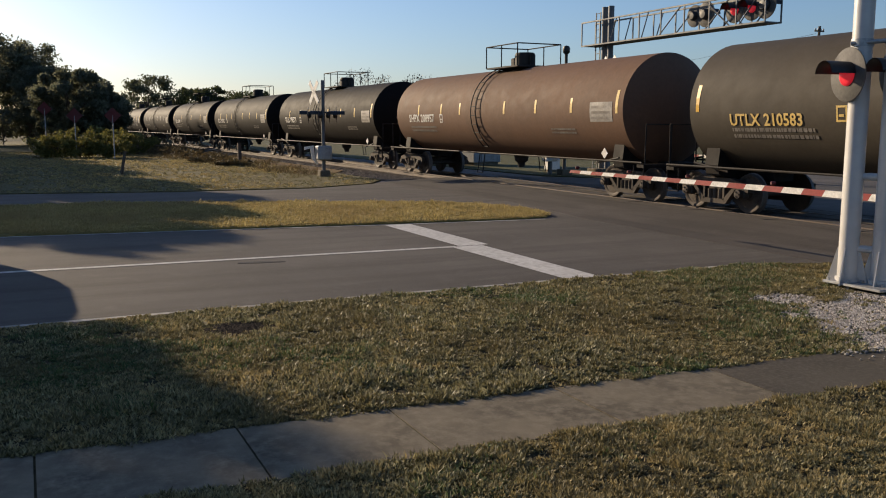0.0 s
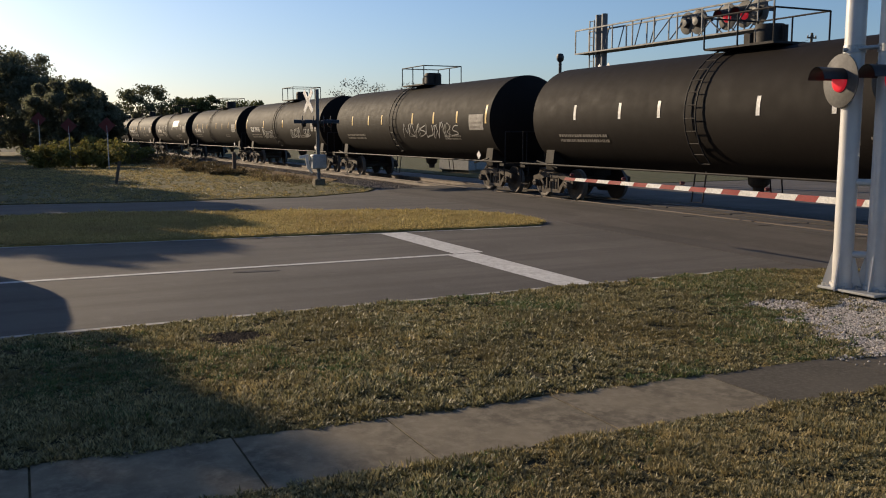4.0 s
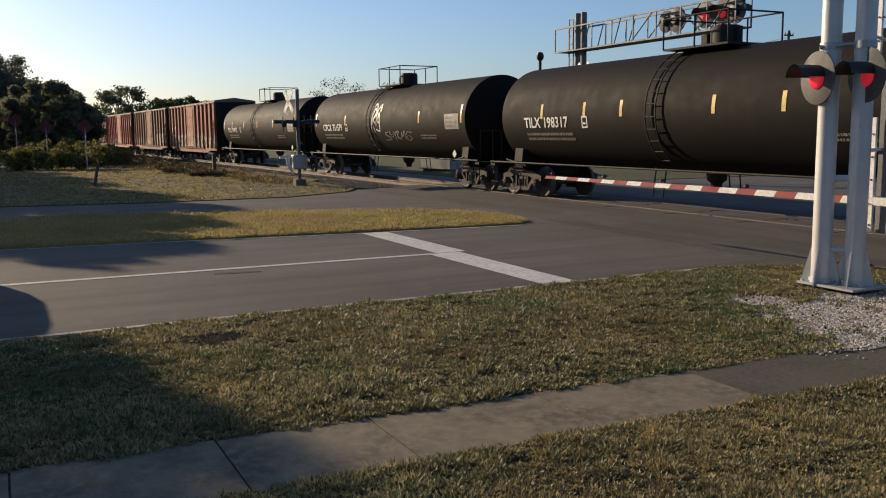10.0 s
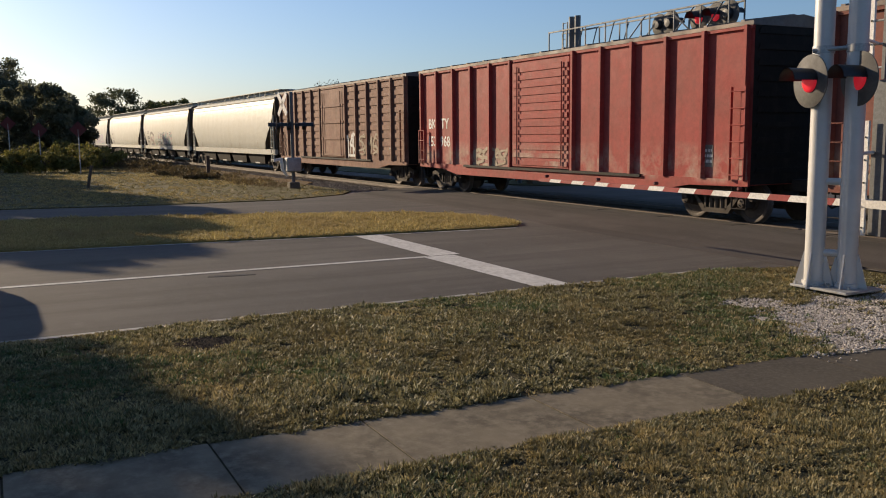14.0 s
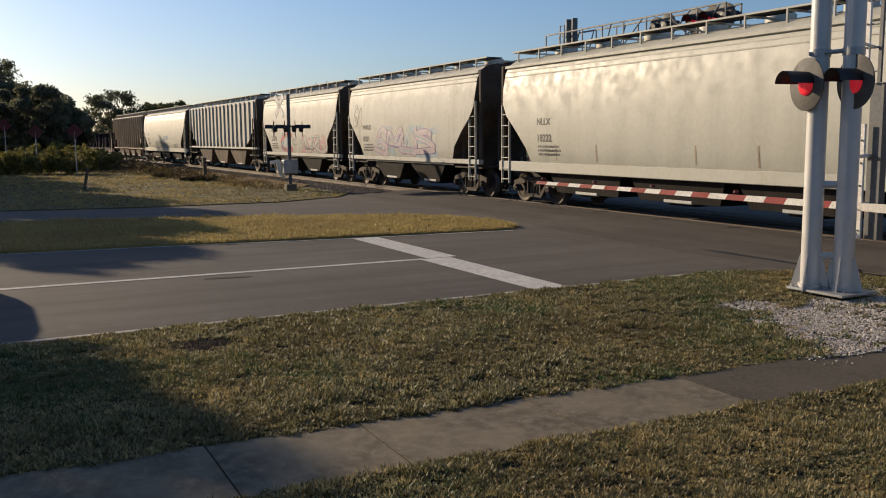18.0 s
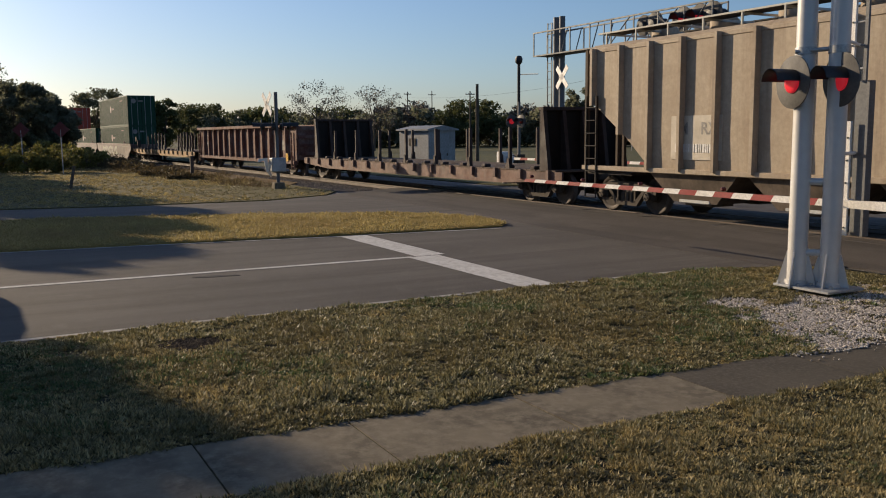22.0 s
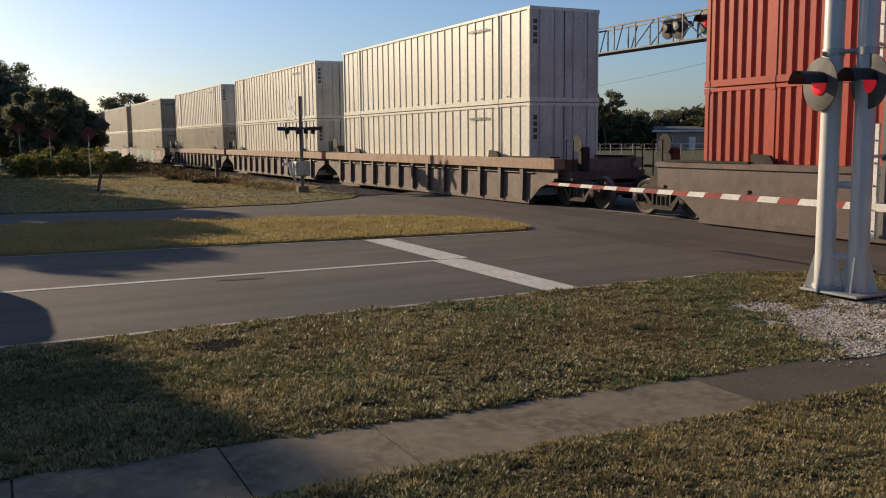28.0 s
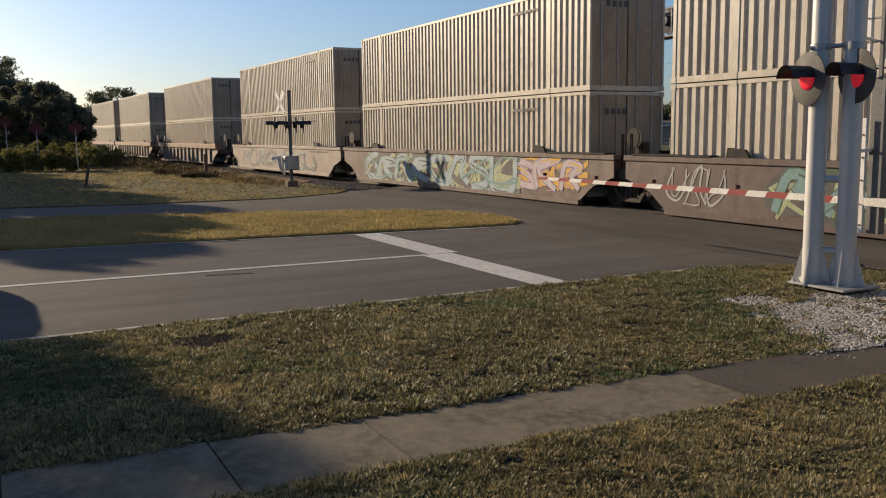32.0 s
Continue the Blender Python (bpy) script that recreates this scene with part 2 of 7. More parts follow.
ASPHALT = asphalt("asphalt", (0.107, 0.095, 0.084), (0.078, 0.069, 0.061), (0.142, 0.127, 0.112))
ASPHALT_DARK = asphalt("dark_asphalt", (0.088, 0.076, 0.067), (0.062, 0.054, 0.048), (0.120, 0.105, 0.093), (0.12, 0.9))
CONCRETE = rough_stuff("sidewalk_concrete", ((0.190, 0.158, 0.108), (0.098, 0.081, 0.056), (0.225, 0.190, 0.135)), (1.5, 9.0), 0.9, 0.004, 90, True)
ROADPAINT = rough_stuff("road_paint", ((0.60, 0.585, 0.55), (0.50, 0.485, 0.455), (0.36, 0.34, 0.31)), (1.5, 9.0), 0.75, 0.002, 140)
WORNPAINT = rough_stuff("worn_edge_paint", ((0.44, 0.42, 0.38), (0.12, 0.105, 0.09), (0.34, 0.32, 0.29)), (1.3, 14.0), 0.8, 0.002, 140)
BALLAST = rough_stuff("ballast", ((0.17, 0.15, 0.135), (0.11, 0.095, 0.085), (0.25, 0.225, 0.20)), (0.4, 14.0), 0.95, 0.05, 18)
SOIL = rough_stuff("bare_soil", ((0.16, 0.085, 0.035), (0.11, 0.085, 0.03), (0.2, 0.13, 0.06)), (0.6, 6.0), 0.95, 0.05, 18)
STEEL = paint("rail_steel", (0.13, 0.10, 0.08), (0.09, 0.065, 0.05), 0.55, 0.2, 1.0, 30, 0.0, dent=0)
WHEELST = paint("wheel_steel", (0.055, 0.046, 0.040), (0.095, 0.076, 0.062), 0.6, 0.2, 2.0, 20, 0.0, dent=0, spec=0.15)
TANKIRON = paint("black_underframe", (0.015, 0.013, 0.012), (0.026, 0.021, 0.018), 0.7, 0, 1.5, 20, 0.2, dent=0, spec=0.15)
# Hopper ends and undersides: dirt, with the shade there put into the colour.
DIRT_SHADE = paint("dirty_shaded_sheets", (0.115, 0.092, 0.070), (0.075, 0.056, 0.042), 0.85, 0, 1.2, 12, 0.5, (0.028, 0.02, 0.016), 0.004, 0.4, 0.2)
RUNNING = paint("truck_iron", (0.060, 0.050, 0.042), (0.10, 0.082, 0.066), 0.7, 0.1, 1.5, 20, 0.3, dent=0, spec=0.15)
DARK = paint("dark_fittings", (0.025, 0.023, 0.022), (0.05, 0.04, 0.033), 0.65, 0.0, 2.0, 20, 0.2, dent=0, spec=0.15)
WOODTIE = rough_stuff("sleeper_wood", ((0.09, 0.065, 0.05), (0.13, 0.10, 0.08), (0.06, 0.045, 0.035)), (1.5, 20.0), 0.9, 0.01, 40, True)
ALU = paint("grey_mast_metal", (0.56, 0.55, 0.53), (0.50, 0.48, 0.455), 0.42, 0.1, 0.8, 8, 0.12, (0.33, 0.30, 0.25), 0, 0.12)
GALV = paint("galvanised_steel", (0.42, 0.43, 0.43), (0.33, 0.33, 0.32), 0.5, 0.4, 1.5, 25, 0.2, (0.2, 0.16, 0.12), 0)
DISC = paint("faded_black_disc", (0.075, 0.070, 0.064), (0.10, 0.095, 0.085), 0.7, 0, 2, 25, 0.15, dent=0)
GANTRY = paint("weathered_gantry_steel", (0.13, 0.135, 0.14), (0.17, 0.17, 0.17), 0.6, 0.2, 1.5, 25, 0.3, (0.1, 0.08, 0.06), 0)
REDDARK = paint("faded_red_plate", (0.12, 0.012, 0.012), (0.10, 0.014, 0.013), 0.6, 0, 2, 25, 0.1, dent=0)
DARKSOIL = rough_stuff("dark_soil", ((0.03, 0.022, 0.015), (0.022, 0.016, 0.011), (0.045, 0.033, 0.022)), (3.0, 30), 1.0, 0.03, 40)
TAR = rough_stuff("tar", ((0.03, 0.028, 0.027), (0.04, 0.037, 0.035), (0.055, 0.05, 0.047)), (1.0, 30), 0.8, 0.003, 80)
STAINED = rough_stuff("stained_concrete", ((0.085, 0.073, 0.055), (0.062, 0.053, 0.040), (0.115, 0.099, 0.075)), (1.0, 22.0), 0.9, 0.003, 120, True)
BLACKP = paint("black_paint", (0.012, 0.012, 0.013), (0.03, 0.028, 0.026), 0.5, 0, 2, 25, 0.1, dent=0)
WHITEP = paint("white_paint", (0.80, 0.78, 0.74), (0.70, 0.67, 0.62), 0.5, 0, 2, 25, 0.2, (0.3, 0.26, 0.2), 0)
REDP = paint("gate_red", (0.30, 0.018, 0.018), (0.25, 0.024, 0.022), 0.45, 0, 2, 25, 0.1, dent=0)
LENS = glow("lit_red_lens", (0.62, 0.02, 0.035), 0.33)
LENS_OFF = paint("unlit_red_lens", (0.10, 0.008, 0.01), (0.07, 0.006, 0.008), 0.15, 0, 2, 25, 0, dent=0)

# ---- ground, roads, track ----
def along(x, off, z):
    """A point beside the track's centre line."""
    d, k = bend(x)
    n = math.hypot(1, k)
    return (x - off * k / n, TRACK_Y + d + off / n, z)


STATIONS = [-900, -600, -400, -300, -240] + [-200 + 5 * i for i in range(36)] + [-20, 0, 40, 120, 300, 700]

ground = structure("ground", Geo().sheet([[(x, y, -0.05) for x in (-2500, -300, -100, -40, 0, 60, 300, 2500)] for y in (-2500, -300, -60, 0, 40, 120, 400, 2500)]), GRASS, "rough green and brown grass land", "ground")

# Two roadways that join before the track.
road = Geo()
road.prism([(-10.45, -90), (-10.45, 10.9), (-9.6, 12.7), (-2.0, 13.0), (14, 13.0), (14, 14.9), (-9.5, 14.9), (-9.5, 19.2), (-10.3, 22), (-10.3, 120), (-30.5, 120), (-30.5, 22), (-32.5, 19.2), (-32.5, 13.2), (-31, 11.6), (-29.6, 9.0), (-29.8, 4.2), (-31, -1), (-32.5, -20), (-33, -90)], "z", -0.04, 0.0)
structure("road", road, ASPHALT, "worn grey asphalt road at a level crossing", "road")
apron = Geo().prism([(-10.2, 11.6), (-9.3, 13.0), (-9.5, 19.0), (-31.5, 19.0), (-32, 13.4), (-30.2, 12.2), (-22, 12.6), (-17.5, 11.9)], "z", -0.03, 0.004)
structure("crossing_apron", apron, ASPHALT_DARK, "darker patched asphalt round the track", "road")
structure("tar_seam", Geo().box(-15.2, -6, 13.86, 13.94, -0.02, 0.007), TAR, "black tar seam across the asphalt", "road seam")

lines = (("edge_line", -10.63, -10.53, -90, 10.4, 0), ("lane_line", -14.63, -14.48, -40, 7.0, 0.034))
for nm, x0, x1, y0, y1, lean in lines:
    g = Geo()
    n = 40
    g.sheet([[(x + lean * y, y, 0.006) for x in (x0, x1)] for y in (y0 + (y1 - y0) * i / n for i in range(n + 1))])
    structure(nm, g, WORNPAINT if nm == "edge_line" else ROADPAINT, "worn white painted road line", "road marking")
far_edge = Geo().sheet([[(a, y, 0.006), (a + 0.12, y, 0.006)] for a, y in ((-19.6, -90), (-19.3, -4), (-19.22, -0.5), (-18.78, 3.2), (-18.14, 7.2), (-17.75, 11.0))])
structure("edge_line", far_edge, WORNPAINT, "worn white painted road line", "road marking")
stop = Geo().sheet([[(-18.05 + i * 0.37, 7.08, 0.008), (-18.05 + i * 0.37, 7.68, 0.008)] for i in range(11)])
stop.sheet([[(-14.30 + i * 0.37, 6.90 + 0.004 * i, 0.008), (-14.30 + i * 0.37, 7.52, 0.008)] for i in range(11)])
structure("stop_line", stop, ROADPAINT, "broad worn white stop line", "road marking")

# Grass island between the roadways, with a rounded end.
isl = [(-19.35, -60), (-19.28, -0.5), (-18.85, 3.2), (-18.3, 7.2), (-17.95, 10.4), (-18.0, 11.2), (-18.6, 11.65), (-20.0, 11.75), (-21.6, 11.4), (-23.0, 9.6), (-24.1, 7.3), (-25.3, 4.6), (-25.9, 2.4), (-26.1, -0.6), (-26.3, -60)]
structure("grass_island", Geo().prism(isl, "z", -0.03, 0.03), DRY, "dry yellow grass island between the roadways", "grass")
DRYLAWN = rough_stuff("dry_lawn", ((0.135, 0.112, 0.044), (0.082, 0.078, 0.030), (0.18, 0.14, 0.062)), (0.3, 5.0), 0.95, 0.04, 25)
FIELD = rough_stuff("field_grass", ((0.075, 0.078, 0.028), (0.055, 0.058, 0.022), (0.115, 0.10, 0.045)), (0.12, 2.0), 0.95, 0.04, 12)
# Verge and lawn on the near side.
structure("lawn", Geo().prism([(-10.42, -60), (-10.42, 10.6), (-9.7, 12.3), (-3.0, 12.6), (14, 12.6), (14, -60)], "z", -0.045, 0.012), GRASS, "short patchy green and brown lawn", "lawn")
structure("lawn", Geo().prism([(-33.2, -60), (-31.2, -1), (-30.0, 4.2), (-29.8, 9.0), (-31.2, 11.7), (-33, 12.8), (-60, 12.4), (-90, 10), (-120, 5), (-120, -60)], "z", -0.045, 0.02), DRYLAWN, "rough sunlit grass beside the track", "grass")
structure("field", Geo().prism([(-33.5, 20.6), (-60, 19.5), (-110, 15), (-260, -5), (-300, 60), (-200, 260), (-31, 260), (-31, 22)], "z", -0.04, -0.01), FIELD, "open grass field beyond the track", "grass")
structure("bare_soil", Geo().prism([(-36.5, 11.7), (-38, 10.9), (-42, 10.2), (-48, 10.3), (-56, 10.6), (-62, 11.4), (-62, 13.2), (-40, 13.6)], "z", -0.03, 0.03), SOIL, "reddish bare soil between weeds", "soil")

# Sidewalk of separate slabs.
walkway = tagged(new("sidewalk"), "grey concrete sidewalk slabs in the lawn", "sidewalk", kind="structure")
slab_y = [-14 + 1.33 * i for i in range(11)] + [-0.05, 1.28, 2.44, 3.9, 5.48, 7.0, 8.5, 10.0, 11.5]
slab_y = sorted(y for y in slab_y if y < -0.8 or y > -0.1)
for a, b in zip(slab_y, slab_y[1:]):
    x0, x1 = -6.28 + 0.045 * a, -5.22 + 0.03 * a
    x2, x3 = -6.28 + 0.045 * b, -5.22 + 0.03 * b
    h = 0.020 + random.uniform(-0.002, 0.003)
    g = Geo().prism([(x0, a + 0.008), (x1, a + 0.008), (x3, b - 0.008), (x2, b - 0.008)], "z", -0.04, h)
    part("slab", g, STAINED if a > 5.4 else CONCRETE, walkway, "dark stained slab" if a > 5.4 else "")

# Ballast bed, sleepers and rails.
bed = Geo()
bed.sheet([[along(x, o, z) for o, z in ((-4.4, -0.05), (-3.2, -0.02), (-1.75, RAIL_Z - 0.19), (1.75, RAIL_Z - 0.19), (3.2, -0.02), (4.4, -0.05))] for x in STATIONS])
structure("ballast_bed", bed, BALLAST, "grey crushed stone bed under the track", "ballast")
track = tagged(new("railway_track"), "single railway track with steel rails on sleepers", "railway track", kind="structure")
RAIL_PROFILE = [(-0.075, 0), (0.075, 0), (0.075, 0.012), (0.012, 0.035), (0.012, 0.125), (0.036, 0.135), (0.036, 0.165), (0.028, 0.172), (-0.028, 0.172), (-0.036, 0.165), (-0.036, 0.135), (-0.012, 0.125), (-0.012, 0.035), (-0.075, 0.012)]
for side in (-1, 1):
    g = Geo()
    n = len(RAIL_PROFILE)
    g.sheet([[along(x, side * 0.753 + o, RAIL_Z - 0.172 + z) for o, z in RAIL_PROFILE + RAIL_PROFILE[:1]] for x in STATIONS])
    part("rail", g, STEEL, track, "worn steel rail")
tie = Geo().box(-0.11, 0.11, -1.3, 1.3, -0.12, RAIL_Z - 0.165, 0.012).mesh("sleeper", WOODTIE)
for i in range(170):
    x = -33.2 - 0.56 * i
    d, k = bend(x)
    part("sleeper", tie, None, track, at=Matrix.Translation((x, TRACK_Y + d, 0)) @ pose(0, 0, 0, 0, 0, math.degrees(math.atan(k)) + random.uniform(-1, 1)))
# Crossing surface: timber and asphalt panels between and beside the rails.
for row in (-1.15, -0.36, 0.36, 1.15):
    me = Geo().box(-1.19, 1.19, -0.29 if abs(row) < 1 else -0.27, 0.29 if abs(row) < 1 else 0.27, -0.1, RAIL_Z - 0.015, 0.02).mesh("crossing_panel", ASPHALT_DARK)
    for i in range(10):
        part("crossing_panel", me, None, track, at=Matrix.Translation((-30.2 + 2.42 * i, TRACK_Y + bend(-30.2 + 2.42 * i)[0] + row, random.uniform(0.0, 0.010))))
for side in (-1, 1):
    g = Geo().prism([(side * 1.45, -0.05), (side * 1.45, RAIL_Z - 0.010), (side * 3.4, 0.005), (side * 3.4, -0.05)], "x", -31.5, -7.0).move(Matrix.Translation((0, TRACK_Y, 0)))
    structure("crossing_ramp", g, ASPHALT_DARK, "asphalt ramp up to the rails", "road")

structure("tar_patch", Geo().prism([(-14.10, 3.02), (-13.99, 2.98), (-13.90, 3.3), (-13.86, 3.72), (-13.97, 3.66), (-14.06, 3.35)], "z", -0.02, 0.006), TAR, "small dark tar patch on the road", "road patch")

# ---- crossing signals ----
def flasher(lit, name="flasher"):
    """A flashing light facing -y: round black backing, hood, lens, lamp case."""
    t = Geo()
    t.lathe([(0, 0.35), (0.004, 0.355), (0.014, 0.355), (0.018, 0.35)], "y", (0, 0, 0), 28)
    hood = Geo()
    n = 12
    pts = [(math.cos(a), math.sin(a)) for a in (math.pi * (0.02 + 0.96 * i / n) for i in range(n + 1))]
    hood.sheet([[(0.17 * c * s, y, 0.17 * q * s) for c, q in pts] for y, s in ((-0.005, 1.0), (-0.18, 1.02), (-0.36, 1.04))])
    hood.sheet([[(0.158 * c * s, y, 0.158 * q * s) for c, q in pts] for y, s in ((-0.005, 1.0), (-0.18, 1.02), (-0.36, 1.05))])
    lens = Geo().lathe([(-0.005, 0.15), (-0.02, 0.148), (-0.035, 0.11), (-0.045, 0.05), (-0.047, 0.001)], "y", (0, 0, 0), 24)
    case = Geo().lathe([(0.02, 0.155), (0.10, 0.15), (0.15, 0.11), (0.16, 0.001)], "y", (0, 0, 0), 18)
    return t.mesh("backing", DISC, 40), hood.mesh("hood", BLACKP, True, False), lens.mesh("lens", LENS if lit else LENS_OFF, True), case.mesh("case", BLACKP, 40)


F_LIT, F_OFF = flasher(True), flasher(False)


def put_flasher(parent, at, lit, scale=1.0):
    b, h, l, c = F_LIT if lit else F_OFF
    m = at @ Matrix.Scale(scale, 4)
    base = part("flasher", b, None, parent, "black flasher with a %s red lens" % ("lit" if lit else "dark"), m)
    for nm, me in (("hood", h), ("lens", l), ("lamp_case", c)):
        part(nm, me, None, base)
    return base


# Twin-pole gate mast beside the road.
MX, MY = -8.2, 10.2
mast = thing("gate_mast", "twin pale metal crossing poles with flashers on gravel", "crossing signal", Matrix.Translation((MX, MY, 0)))
PA, PB = (-0.25, -0.13), (0.14, 0.045)
for px, py in (PA, PB):
    part("pole", Geo().tube([(px, py, 0.06), (px, py, 7.6)], 0.13, 28), ALU, mast, smooth=40)
    part("pole_collar", Geo().tube([(px, py, 0.06), (px, py, 0.16)], 0.155, 28), ALU, mast, smooth=40)
    for a in range(4):
        rib = Geo().prism([(0.12, 0.06), (0.27, 0.06), (0.27, 0.09), (0.145, 0.55), (0.12, 0.55)], "y", -0.009, 0.009).move(Matrix.Translation((px, py, 0)) @ pose(0, 0, 0, 0, 0, 20 + 90 * a))
        part("gusset", rib, ALU, mast)
    for a in range(4):
        part("anchor_bolt", Geo().lathe([(0.0, 0.018), (0.10, 0.018), (0.10, 0.03), (0.135, 0.03), (0.14, 0.01)], "z", (px + 0.23 * math.cos(0.78 + 1.571 * a), py + 0.23 * math.sin(0.78 + 1.571 * a), 0), 6), GALV, mast)
part("base_plate", Geo().box(-0.46, 0.46, -0.36, 0.36, 0.065, 0.10, 0.008), GALV, mast)
part("footing", Geo().box(-0.40, 0.40, -0.30, 0.30, -0.2, 0.03, 0.02), STAINED, mast)
for z in (0.55, 1.52, 4.5, 5.9):
    part("spacer", Geo().tube([(*PA, z), (*PB, z)], 0.05, 14), ALU, mast, smooth=40)
part("cross_arm", Geo().tube([(-0.30, -0.28, 3.26), (0.05, -0.06, 3.28), (0.2, 0.0, 3.28)], 0.03, 10), GALV, mast, smooth=40)
for px, py in (PA, PB):
    part("clamp", Geo().tube([(px, py, 3.22), (px, py, 3.32)], 0.142, 24), GALV, mast, smooth=40)
FACE = -13
for (fx, fy), fz, lit in (((-0.31, -0.30), 2.86, True), ((0.24, -0.04), 2.87, True)):
    put_flasher(mast, Matrix.Translation((fx, fy, fz)) @ pose(0, 0, 0, 0, 0, FACE), lit)
    part("flasher_stem", Geo().tube([(fx, fy + 0.06, fz + 0.1), (fx, fy + 0.08, 3.26)], 0.03, 10), GALV, mast, smooth=40)

# Ladder with its locked guard plate, held off the twin poles by brackets.
LX, LY = -0.555, 1.30
part("ladder_guard", Geo().box(LX + 0.01, LX + 0.26, LY, LY + 0.09, 0.66, 2.92, 0.01), GANTRY, mast, "dull grey ladder guard plate")
part("guard_flange", Geo().box(LX + 0.215, LX + 0.262, LY - 0.03, LY + 0.1, 0.66, 2.92, 0.004), GANTRY, mast)
for z0, z1 in ((0.66, 2.34), (2.95, 7.6)):
    part("ladder_rail", Geo().box(LX - 0.045, LX + 0.035, LY - 0.1, LY - 0.06, z0, z1, 0.004), WHITEP, mast, "white bolted ladder rail")
part("ladder_rail", Geo().box(LX + 0.17, LX + 0.23, LY - 0.08, LY - 0.04, 2.92, 7.6, 0.004), GANTRY, mast)
for i in range(21):
    z = 0.78 + 0.33 * i
    if not 2.34 < z < 2.95:
        part("ladder_bolt", Geo().lathe([(-0.012, 0.015), (0.0, 0.015)], "y", (LX - 0.005, LY - 0.10, z), 8), BLACKP, mast)
    if z > 3:
        part("rung", Geo().tube([(LX - 0.02, LY - 0.07, z), (LX + 0.2, LY - 0.06, z)], 0.016, 8), GALV, mast)
for z in (1.15, 1.85, 3.4, 5.2):
    part("ladder_bracket", Geo().box(LX - 0.13, LX + 0.02, LY - 0.06, LY - 0.03, z, z + 0.07, 0.004).tube([(LX + 0.05, LY, z + 0.03), (PB[0] - 0.1, PB[1] + 0.08, z + 0.03)], 0.025, 8), WHITEP, mast)

# Gate arm across the road, lowered.
gate = thing("crossing_gate", "lowered red and white striped gate arm", "gate", Matrix.Translation((-8.25, 10.67, 1.2)))
GL = 7.95
n_str = 20
for i in range(n_str):
    x0, x1 = -GL * i / n_str, -GL * (i + 1) / n_str
    taper = lambda x: 0.05 - 0.02 * (-x / GL)
    k = 0.03
    g = Geo()
    r0, r1 = taper(x0), taper(x1)
    vs = [(x0 - k, -0.022, -r0), (x0 + k, -0.022, r0), (x1 + k, -0.022, r1), (x1 - k, -0.022, -r1)]
    vs += [(x, 0.022, z) for x, y, z in vs]
    g.add(vs, [(0, 1, 2, 3), (7, 6, 5, 4), (0, 4, 5, 1), (1, 5, 6, 2), (2, 6, 7, 3), (3, 7, 4, 0)])
    part("stripe", g, REDP if i % 2 else WHITEP, gate, "red stripe" if i % 2 else "white stripe")
for x in (-2.2, -4.2, -5.9, -7.7):
    lamp = part("gate_lamp", Geo().lathe([(-0.045, 0.02), (-0.03, 0.033), (0.03, 0.033), (0.045, 0.02)], "y", (x, 0, 0.09), 12), REDDARK, gate, "small red gate lamp", smooth=40)
part("arm_root", Geo().prism([(0.03, -0.05), (-0.03, 0.05), (1.95, 0.085), (1.95, -0.085)], "y", -0.03, 0.03), WHITEP, gate, "plain white root of the arm")
part("mechanism", Geo().box(1.9, 2.4, -0.3, 0.3, -0.5, 0.3, 0.03), GALV, gate)
part("support", Geo().tube([(2.15, 0, -1.2), (2.15, 0, -0.4)], 0.13, 16), GALV, gate)
for s in (-1, 1):
    part("counterweight_arm", Geo().prism([(2.1, -0.08), (2.1, 0.08), (3.3, 0.12), (3.3, -0.12)], "y", s * 0.36 - 0.02, s * 0.36 + 0.02), GALV, gate)

# Mast with a crossbuck on the other side of the road, seen half from behind.
xm = thing("crossbuck_mast", "weathered crossing mast with crossbuck and flashers", "crossing signal", Matrix.Translation((-36.05, 11.42, 0)))
part("pole", Geo().tube([(0, 0, 0), (0, 0, 4.0)], 0.075, 16), GANTRY, xm, smooth=40)
part("footing", Geo().box(-0.22, 0.22, -0.22, 0.22, -0.1, 0.28, 0.03), CONCRETE, xm)
part("gate_mechanism", Geo().box(-0.22, 0.25, -0.32, 0.3, 0.7, 1.3, 0.05), GALV, xm)
part("raised_lever", Geo().prism([(-0.75, 1.25), (-0.35, 1.3), (-0.3, 0.8), (-0.15, 0.55), (-0.22, 0.5), (-0.42, 0.75), (-0.5, 1.18), (-0.75, 1.12)], "x", -0.3, -0.26), WHITEP, xm, "white counterweight lever")
part("cross_arm", Geo().tube([(0.0, -0.55, 2.68), (0.0, 0.6, 2.68)], 0.04, 10), RUNNING, xm)
for y in (-0.62, -0.22, 0.25, 0.62):
    put_flasher(xm, Matrix.Translation((0.1 if abs(y) < 0.4 else -0.1, y, 2.58)) @ pose(0, 0, 0, 0, 0, -20 if y < 0 else 160), False, 0.95)
for a in (45, -45):
    part("crossbuck_blade", Geo().box(-0.61, 0.61, -0.008, 0.008, -0.115, 0.115, 0.004), WHITEP, xm, "white crossbuck blade", at=Matrix.Translation((0.05, -0.40, 3.5)) @ pose(0, 0, 0, 0, 0, 6) @ pose(0, 0, 0, 0, a, 0))

